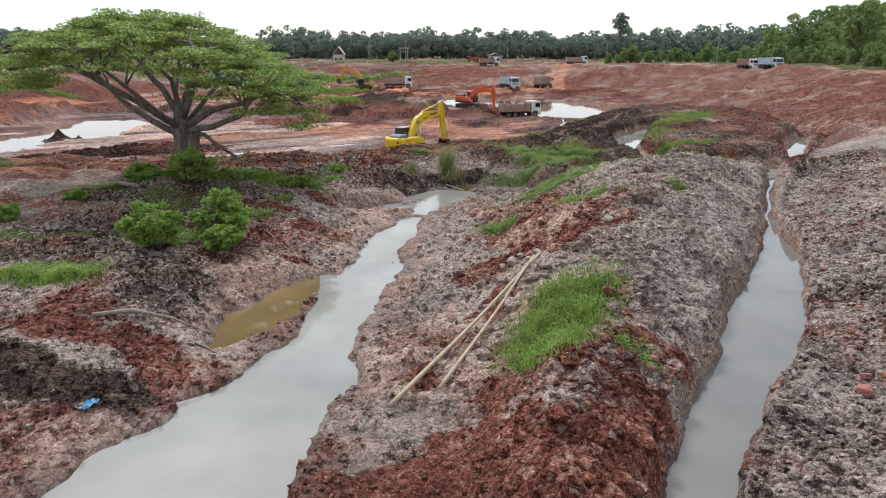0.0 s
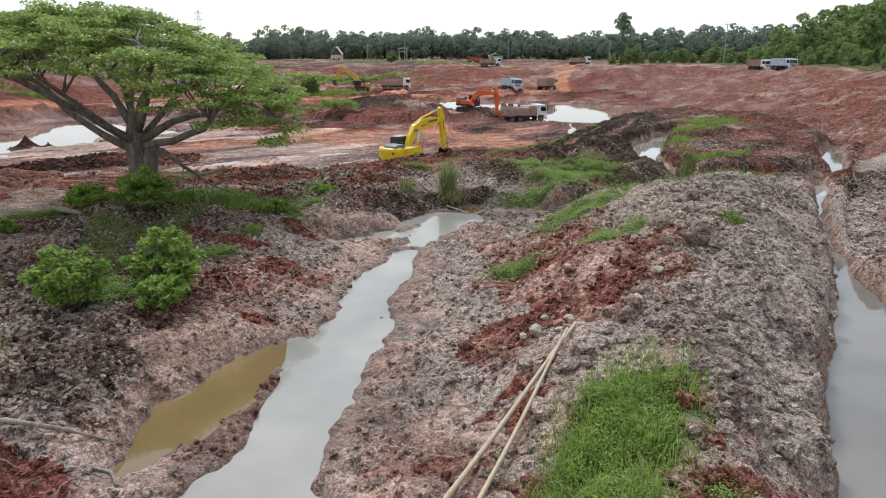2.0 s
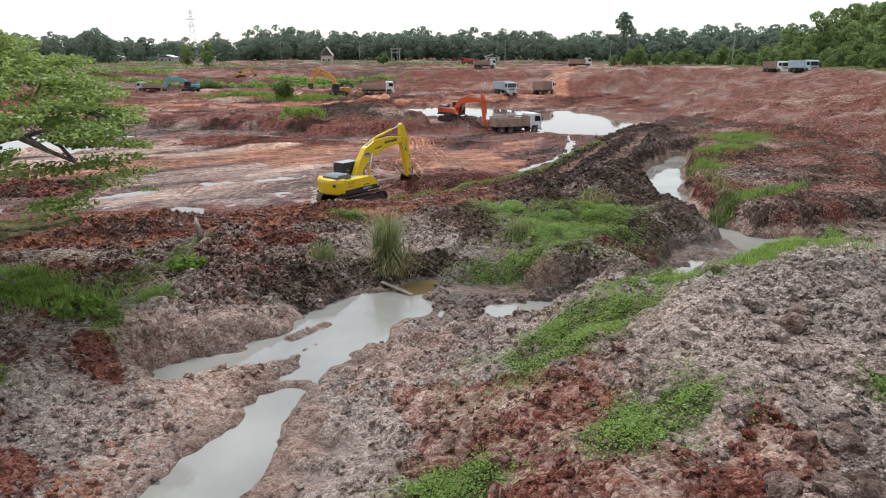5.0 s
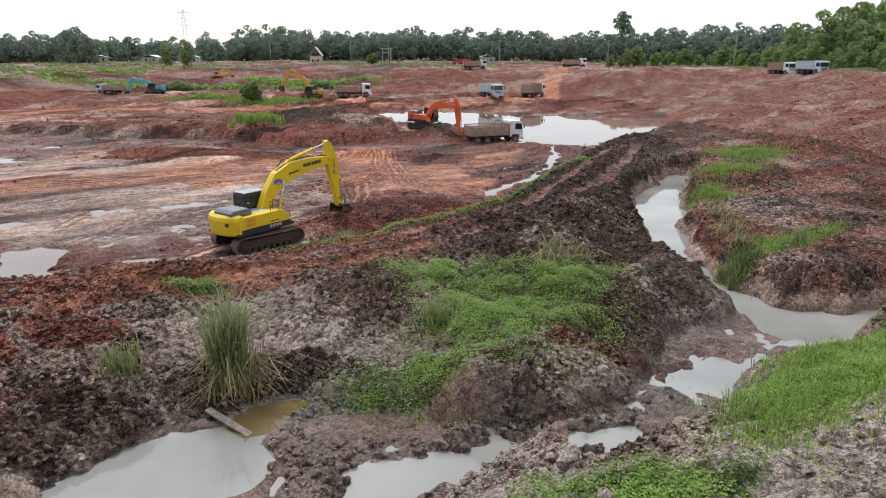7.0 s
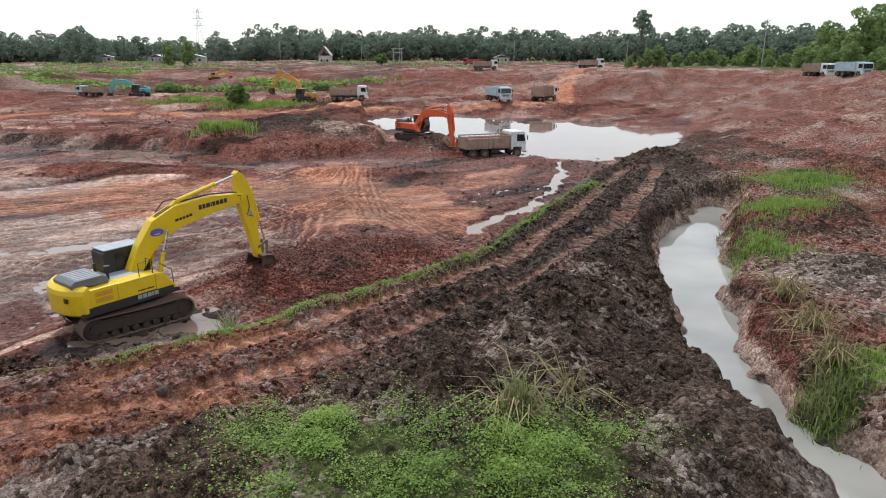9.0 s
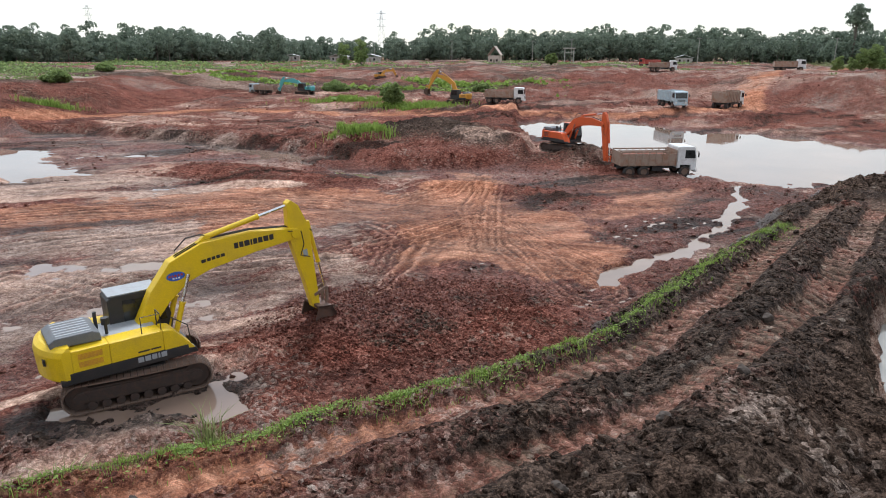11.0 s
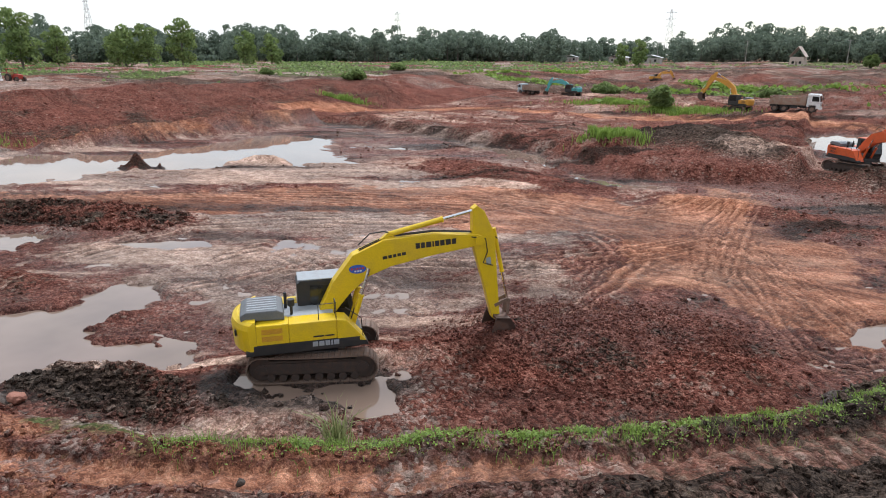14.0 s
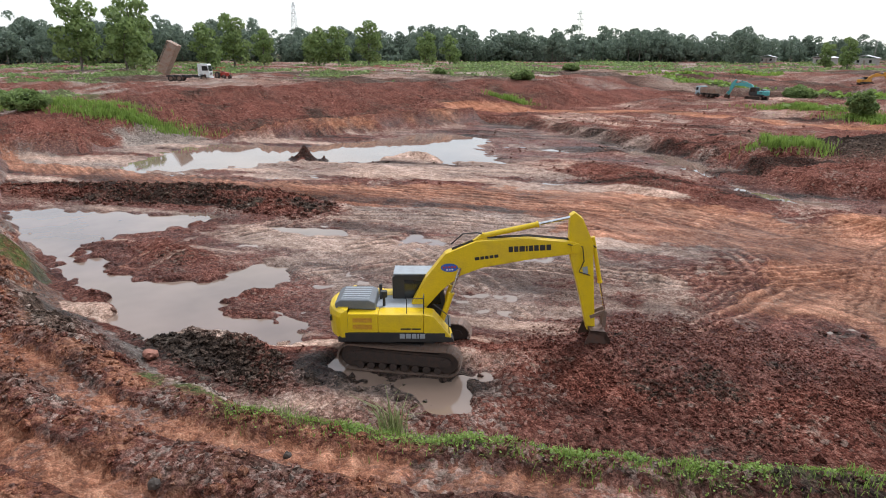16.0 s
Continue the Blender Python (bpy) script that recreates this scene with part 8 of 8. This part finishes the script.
dump_truck("white-cabbed tipper truck driving along the far rim road", WHITE, RUST_BED, 53.0, 268.0, height(53.0, 268.0), 0.0, 1.15)
dump_truck("grey tipper truck on the far slope of the pit", WHITE, RUST_BED, 18.0, 262.0, height(18.0, 262.0), 5.0, 1.1)
dump_truck("red tipper truck on the far rim of the pit", RED_PAINT, RED_PAINT, 15.0, 318.0, height(15.0, 318.0), 180.0, 1.1)
dump_truck("grey tipper truck parked beside the teal excavator", PALE_BLUE, RUST_BED, -66.5, 180.0, height(-66.5, 180.0), 165.0, 0.75)
dump_truck("tipper truck with its rusty bed raised to dump earth", WHITE, RUST_BED, -131.0, 94.0, height(-131.0, 94.0), 60.0, 1.25, 62.0, True)

# ---- small things ----
BAMBOO = paint("dry_bamboo", (0.42, 0.33, 0.22), 0.6, 0.0, 0.5, (0.25, 0.19, 0.13), 5.0, 0.1)
CONCRETE = paint("weathered_concrete", (0.36, 0.34, 0.31), 0.8, 0.0, 0.4, (0.2, 0.17, 0.14), 2.0, 0.2)
PALE_STONE = paint("pale_grey_stone", (0.36, 0.315, 0.250), 0.85, 0.0, 0.7, (0.20, 0.13, 0.10), 3.0, 0.4, 16.0)
RED_STONE = paint("red_stone", (0.30, 0.13, 0.09), 0.85, 0.0, 0.55, (0.16, 0.07, 0.05), 3.0, 0.4, 16.0)
DARK_CLOD = paint("dark_clod", (0.060, 0.045, 0.036), 0.85, 0.0, 0.5, (0.12, 0.09, 0.07), 3.0, 0.5, 16.0)
ROOF_TIN = paint("pale_tin_roof", (0.55, 0.56, 0.56), 0.45, 0.3, 0.4)
WALL_PINK = paint("pale_plaster", (0.52, 0.42, 0.36), 0.85, 0.0, 0.3)
STEEL_GREY = paint("galvanised_steel", (0.55, 0.56, 0.57), 0.5, 0.3, 0.1)
BLUE_PLASTIC = paint("blue_plastic", (0.03, 0.20, 0.32), 0.5, 0.0, 0.2)


def pole_on_ground(name, label, category, p, q, r, material, lift=0.05):
    """A long round pole lying over the clods."""
    a = Vector((p[0], p[1], height(*p) + r + lift))
    b = Vector((q[0], q[1], height(*q) + r + lift))
    need = max(height(p[0] + (q[0] - p[0]) * u, p[1] + (q[1] - p[1]) * u) + r - (a.z + (b.z - a.z) * u) for u in np.linspace(0.1, 0.9, 15))
    up = max(0.0, need * 0.7)
    bm = bmesh.new()
    n = 14
    pts, rad = [], []
    for k in range(n + 1):
        u = k / n
        c = a.lerp(b, u)
        pts.append((c.x + 0.03 * math.sin(5 * u), c.y, c.z + up + 0.03 * math.sin(7 * u + 1)))
        rad.append(r * (1.0 - 0.35 * u))
    tube(bm, pts, rad, 9)
    ob = part(name, bm, material, None, smooth=True)
    tagged(ob, label, category)
    for k in range(2, n, 2):
        bm = bmesh.new()
        c, d = Vector(pts[k]), (Vector(pts[k + 1]) - Vector(pts[k - 1])).normalized()
        tube(bm, [tuple(c - d * 0.015), tuple(c + d * 0.015)], [rad[k] * 1.10, rad[k] * 1.10], 9)
        part("node", bm, material, ob)
    return ob


pole_on_ground("bamboo_pole", "long pale bamboo pole lying across the red bank", "pole", (-1.5, 16.3), (3.9, 24.6), 0.075, BAMBOO)
pole_on_ground("bamboo_pole", "shorter pale bamboo pole lying beside long grass", "pole", (-0.1, 16.9), (3.6, 24.3), 0.065, BAMBOO)


def stone(x, y, r, material, label, seed, flat=0.75, name="rock"):
    rr = np.random.default_rng(seed)
    bm = bmesh.new()
    bmesh.ops.create_icosphere(bm, subdivisions=3, radius=1.0)
    planes = [(Vector(rr.normal(size=3)).normalized(), rr.uniform(0.55, 0.9)) for _ in range(9)]
    for v in bm.verts:
        for nn, d in planes:
            over = v.co.dot(nn) - d
            if over > 0:
                v.co -= nn * over * 0.92
        v.co += v.co.normalized() * (0.16 * noise.noise(v.co * 2.2 + Vector((seed, 0, 0))) + 0.10 * noise.noise(v.co * 6.0 + Vector((seed, 3, 0))))
        v.co = Vector((v.co.x * r, v.co.y * r * 0.85, v.co.z * r * flat))
    ob = part(name, bm, material, None)
    ob.matrix_basis = pose(x, y, height(x, y) + r * flat * 0.45, rr.uniform(-15, 15), rr.uniform(-15, 15), rr.uniform(0, 360))
    return tagged(ob, label, "rock" if name == "rock" else "clod")


for k, (x, y, r, m) in enumerate(((2.9, 25.7, 0.36, 0), (2.5, 25.8, 0.2, 0), (3.9, 25.6, 0.3, 0), (3.5, 25.3, 0.26, 1), (4.4, 25.2, 0.25, 1), (3.4, 27.2, 0.2, 0), (6.1, 26.2, 0.3, 0), (7.4, 28.2, 0.3, 0), (3.0, 28.4, 0.16, 0), (2.2, 24.0, 0.2, 1), (3.2, 30.5, 0.15, 0),
                                  (12.3, 16.9, 0.34, 1), (12.8, 17.7, 0.25, 1), (13.2, 17.4, 0.22, 1), (5.8, 16.4, 0.22, 1), (6.1, 17.0, 0.20, 1), (6.3, 16.3, 0.15, 1), (17.0, 27.5, 0.2, 1), (15.5, 22.5, 0.22, 1), (14.0, 20.5, 0.18, 1), (-9.1, 60.8, 0.42, 1), (-14.3, 61.0, 0.3, 1), (9.3, 36.8, 0.2, 0), (5.2, 36.0, 0.18, 0))):
    stone(x, y, r * 0.8, PALE_STONE if m == 0 else RED_STONE, "pale grey broken stone among red clods" if m == 0 else "dull red laterite stone on the bank", 400 + k)
for k, (x, y, r) in enumerate(((2.3, 61.6, 0.24), (2.2, 58.8, 0.3), (6.2, 59.5, 0.3), (10.6, 63.5, 0.35), (8.9, 70.6, 0.28), (7.8, 69.6, 0.26), (5.3, 66.6, 0.3), (12.6, 66.5, 0.4), (14.5, 68.8, 0.38), (16.0, 74.0, 0.4), (17.0, 56.3, 0.18), (-3.4, 31.6, 0.12), (13.6, 49.7, 0.15), (14.4, 49.2, 0.14))):
    stone(x, y, r * 0.55, DARK_CLOD, "dark wet clod of clay thrown up beside the track", 450 + k, 0.8, "mud_clod")
# lumps of grey clay standing out of the ridge
for k, (x, y, r) in enumerate(((5.4, 24.9, 0.5), (5.8, 25.4, 0.42), (5.1, 25.3, 0.35), (9.2, 30.4, 0.55), (9.9, 30.9, 0.5), (8.6, 30.9, 0.45), (10.4, 32.2, 0.5), (12.4, 37.6, 0.5), (11.6, 36.5, 0.45), (7.2, 23.9, 0.4))):
    stone(x, y, r * 0.8, SOIL, "big crumbling lump of grey clay on the ridge", 480 + k, 0.8)


def board(p, q, width, thick, lift=0.0):
    a, b = Vector((p[0], p[1], height(*p) + lift)), Vector((q[0], q[1], height(*q) + lift))
    bm = bmesh.new()
    ln = (b - a).length
    box(bm, 0, ln, -width / 2, width / 2, 0, thick, 0.008)
    ob = part("plank", bm, WOOD_DRY)
    d = (b - a).normalized()
    ob.matrix_basis = Matrix.Translation(a + Vector((0, 0, 0.05))) @ d.to_track_quat("X", "Z").to_matrix().to_4x4()
    return tagged(ob, "weathered grey plank half sunk in ditch mud", "plank")


board((0.2, 48.9), (1.6, 48.1), 0.22, 0.05, 0.05)


def dead_wood(name, label, pts, radii):
    bm = bmesh.new()
    line = [(x, y, height(x, y) + dz) for x, y, dz in pts]
    tube(bm, line, radii, 7)
    ob = part(name, bm, WOOD_DRY, None, smooth=True)
    return tagged(ob, label, "branch")


dead_wood("log", "bleached dead log lying near the tree", [(-21.6, 40.8, 0.2), (-20.4, 40.3, 0.22), (-18.8, 39.6, 0.15)], [0.16, 0.17, 0.10])
dead_wood("log", "bleached fallen branch in the grass under the tree", [(-16.6, 41.5, 0.12), (-15.9, 41.9, 0.25), (-15.0, 42.2, 0.12)], [0.10, 0.09, 0.05])
dead_wood("branch", "crooked dead branch lying on cracked mud", [(-11.8, 20.3, 0.10), (-10.6, 20.6, 0.22), (-9.4, 20.9, 0.28), (-8.4, 21.6, 0.12)], [0.09, 0.07, 0.05, 0.02])
dead_wood("branch", "short dark root on the mud beside the pool", [(-8.6, 20.1, 0.05), (-8.1, 20.3, 0.18), (-7.6, 19.6, 0.06)], [0.06, 0.05, 0.03])
dead_wood("stick", "thin dead stick on the muddy bank", [(-9.1, 32.4, 0.05), (-8.6, 31.5, 0.35), (-7.9, 30.5, 0.06)], [0.03, 0.025, 0.012])
dead_wood("stick", "short pale stick standing in red soil", [(4.0, 32.2, 0.0), (4.02, 32.25, 0.45)], [0.025, 0.015])
dead_wood("stump", "broken grey stump on the bank above the ditch", [(-8.2, 50.4, 0.0), (-8.3, 50.5, 0.5), (-8.5, 50.8, 0.95)], [0.16, 0.12, 0.06])
for k in range(26):
    x, y = random.uniform(-13, -6), random.uniform(19, 46)
    a = random.uniform(0, 6.28)
    ln = random.uniform(0.4, 1.1)
    if height(x, y) > 0.15 and height(x + ln * math.cos(a), y + ln * math.sin(a)) > 0.15:
        dead_wood("twig", "thin dead twig on the dark bank", [(x, y, 0.03), (x + 0.5 * ln * math.cos(a), y + 0.5 * ln * math.sin(a), 0.16), (x + ln * math.cos(a), y + ln * math.sin(a), 0.05)], [0.018, 0.014, 0.006])

bm = bmesh.new()
bmesh.ops.create_grid(bm, x_segments=8, y_segments=6, size=0.5)
for v in bm.verts:
    v.co = Vector((v.co.x * 0.55, v.co.y * 0.3, 0.10 * noise.noise(Vector((v.co.x * 5, v.co.y * 5, 2))) + 0.10))
bmesh.ops.solidify(bm, geom=bm.faces[:], thickness=0.01)
scrap = part("plastic_sheet", bm, BLUE_PLASTIC)
scrap.matrix_basis = pose(-9.8, 15.9, height(-9.8, 15.9), 0, 0, 70)
tagged(scrap, "crumpled scrap of blue plastic on the clay", "litter")


def utility_pole(x, y, h):
    root = tagged(new("utility_pole"), "grey concrete power pole with a crossarm by the far road", "pole", "power line")
    z = height(x, y) - 0.2
    root.matrix_basis = pose(x, y, z, 0, 0, 8)
    bm = bmesh.new()
    rod(bm, (0, 0, 0), (0, 0, h), 0.20, 8, 0.13)
    part("post", bm, CONCRETE, root)
    bm = bmesh.new()
    box(bm, -1.1, 1.1, -0.06, 0.06, h - 0.5, h - 0.35)
    part("crossarm", bm, CONCRETE, root)
    for xx in (-1.0, 0.0, 1.0):
        bm = bmesh.new()
        rod(bm, (xx, 0, h - 0.35), (xx, 0, h - 0.05), 0.06, 8)
        part("insulator", bm, WHITE, root)
    return x, y, z + h


tops = [utility_pole(x, y, 12.0) for x, y in ((-150.0, 452.0), (-100.0, 455.0), (-48.0, 440.0), (-22.0, 398.0), (38.0, 400.0), (98.0, 405.0))]
utility_pole(106.0, 262.0, 15.0)
for (x0, y0, z0), (x1, y1, z1) in zip(tops[:-1], tops[1:]):
    bm = bmesh.new()
    pts = [(x0 + (x1 - x0) * u, y0 + (y1 - y0) * u, z0 + (z1 - z0) * u - 0.15 - 1.6 * 4 * u * (1 - u) * 0.5) for u in np.linspace(0, 1, 13)]
    tube(bm, pts, [0.05] * 13, 4)
    tagged(part("power_cable", bm, HOSE), "thin dark power cable sagging between poles", "cable", "power line")


def lattice_tower(x, y, h):
    root = tagged(new("lattice_tower"), "slender pale steel transmission tower far beyond the trees", "tower", "transmission towers")
    root.matrix_basis = pose(x, y, height(x, y))
    bm = bmesh.new()
    levels = 9
    for k in range(levels):
        z0, z1 = h * k / levels, h * (k + 1) / levels
        w0, w1 = 4.5 * (1 - 0.86 * k / levels), 4.5 * (1 - 0.86 * (k + 1) / levels)
        for sx, sy in ((1, 1), (1, -1), (-1, 1), (-1, -1)):
            rod(bm, (sx * w0, sy * w0, z0), (sx * w1, sy * w1, z1), 0.16, 4)
        for sx, sy in ((1, 1), (-1, -1)):
            rod(bm, (sx * w0, sy * w0, z0), (-sx * w1, sy * w1, z1), 0.10, 4)
            rod(bm, (sx * w0, sy * w0, z0), (sx * w1, -sy * w1, z1), 0.10, 4)
    part("mast", bm, STEEL_GREY, root)
    for zz in (0.66, 0.80, 0.93):
        bm = bmesh.new()
        rod(bm, (-6.0, 0, h * zz), (6.0, 0, h * zz), 0.22, 5)
        rod(bm, (-6.0, 0, h * zz), (0, 0, h * zz + 1.8), 0.12, 4)
        rod(bm, (6.0, 0, h * zz), (0, 0, h * zz + 1.8), 0.12, 4)
        part("crossarm", bm, STEEL_GREY, root)


for x, y in ((-560.0, 655.0), (-285.0, 810.0), (-690.0, 180.0), (-640.0, 330.0)):
    lattice_tower(x, y, 52.0)


def gabled_hut(x, y, w, d, h, roof_h, label, turn, wall, roof):
    root = tagged(new("hut"), label, "hut")
    root.matrix_basis = pose(x, y, height(x, y) - 0.1, 0, 0, turn)
    bm = bmesh.new()
    t = 0.2
    box(bm, -w / 2, w / 2, -d / 2, -d / 2 + t, 0, h)
    box(bm, -w / 2, w / 2, d / 2 - t, d / 2, 0, h)
    box(bm, -w / 2, -w / 2 + t, -d / 2 + t, d / 2 - t, 0, h)
    box(bm, w / 2 - t, w / 2, -d / 2 + t, d / 2 - t, 0, h)
    part("wall", bm, wall, root)
    bm = bmesh.new()
    prism(bm, [(-w / 2 - 0.5, h), (0, h + roof_h), (w / 2 + 0.5, h), (w / 2 + 0.5, h + 0.15), (0, h + roof_h + 0.18), (-w / 2 - 0.5, h + 0.15)], -d / 2 - 0.4, d / 2 + 0.4)
    part("roof", bm, roof, root)
    for xx in (-w / 4, w / 4):
        bm = bmesh.new()
        box(bm, xx - 0.5, xx + 0.5, -d / 2 - 0.03, -d / 2 + 0.01, 1.0, 2.1)
        part("window", bm, GLASS, root)
    bm = bmesh.new()
    box(bm, -0.45, 0.45, -d / 2 - 0.03, -d / 2 + 0.01, 0.0, 2.0)
    part("door", bm, WOOD_DRY, root)


gabled_hut(-61.5, 400.8, 6.0, 6.0, 4.0, 4.5, "small pale shrine-like building with a steep gable", 0, WALL_PINK, WALL_PINK)
gabled_hut(-118.0, 368.0, 9.0, 6.0, 2.8, 1.2, "low shed with a pale tin roof at the wood's edge", 12, CONCRETE, ROOF_TIN)
gabled_hut(-150.0, 400.0, 9.0, 6.0, 2.8, 1.2, "low shed with a pale tin roof among trees", -8, CONCRETE, ROOF_TIN)
gabled_hut(-175.0, 392.0, 8.0, 5.0, 2.6, 1.1, "small tin-roofed shed before the woodland", 20, CONCRETE, ROOF_TIN)
gabled_hut(35.0, 455.0, 9.0, 6.0, 3.0, 1.5, "low shed with a pale tin roof beside the far road", 0, CONCRETE, ROOF_TIN)


def gateway(x, y):
    root = tagged(new("gateway"), "tall pale timber gateway frame beside the far road", "gate")
    root.matrix_basis = pose(x, y, height(x, y))
    for xx in (-2.2, 2.2):
        bm = bmesh.new()
        box(bm, xx - 0.25, xx + 0.25, -0.25, 0.25, 0, 7.0, 0.03)
        part("post", bm, CONCRETE, root)
    bm = bmesh.new()
    box(bm, -3.2, 3.2, -0.3, 0.3, 7.0, 7.6, 0.03)
    box(bm, -2.2, 2.2, -0.15, 0.15, 5.2, 5.5, 0.02)
    part("lintel", bm, CONCRETE, root)


gateway(-22.8, 396.0)


def tractor(x, y, turn):
    """Small red farm tractor near the tipping truck."""
    root = tagged(new("tractor"), "small red tractor beside the tipping truck", "tractor")
    root.matrix_basis = pose(x, y, height(x, y), 0, 0, turn)
    bm = bmesh.new()
    prism(bm, [(-1.2, 0.6), (1.5, 0.6), (1.6, 1.3), (0.3, 1.45), (-0.2, 1.2), (-1.2, 1.2)], -0.4, 0.4, 0.05)
    part("body", bm, RED_PAINT, root)
    bm = bmesh.new()
    for xx, yy in ((-1.1, -0.6), (-1.1, 0.6), (0.0, -0.6), (0.0, 0.6)):
        rod(bm, (xx, yy, 1.1), (xx, yy, 2.3), 0.04, 6)
    box(bm, -1.3, 0.2, -0.75, 0.75, 2.3, 2.38, 0.02)
    part("canopy", bm, RED_PAINT, root)
    for xx, r in ((-0.8, 0.75), (1.2, 0.45)):
        for side in (-1, 1):
            wheel(root, xx, side * 0.75, 0.35, r)


tractor(-126.0, 99.5, 20.0)
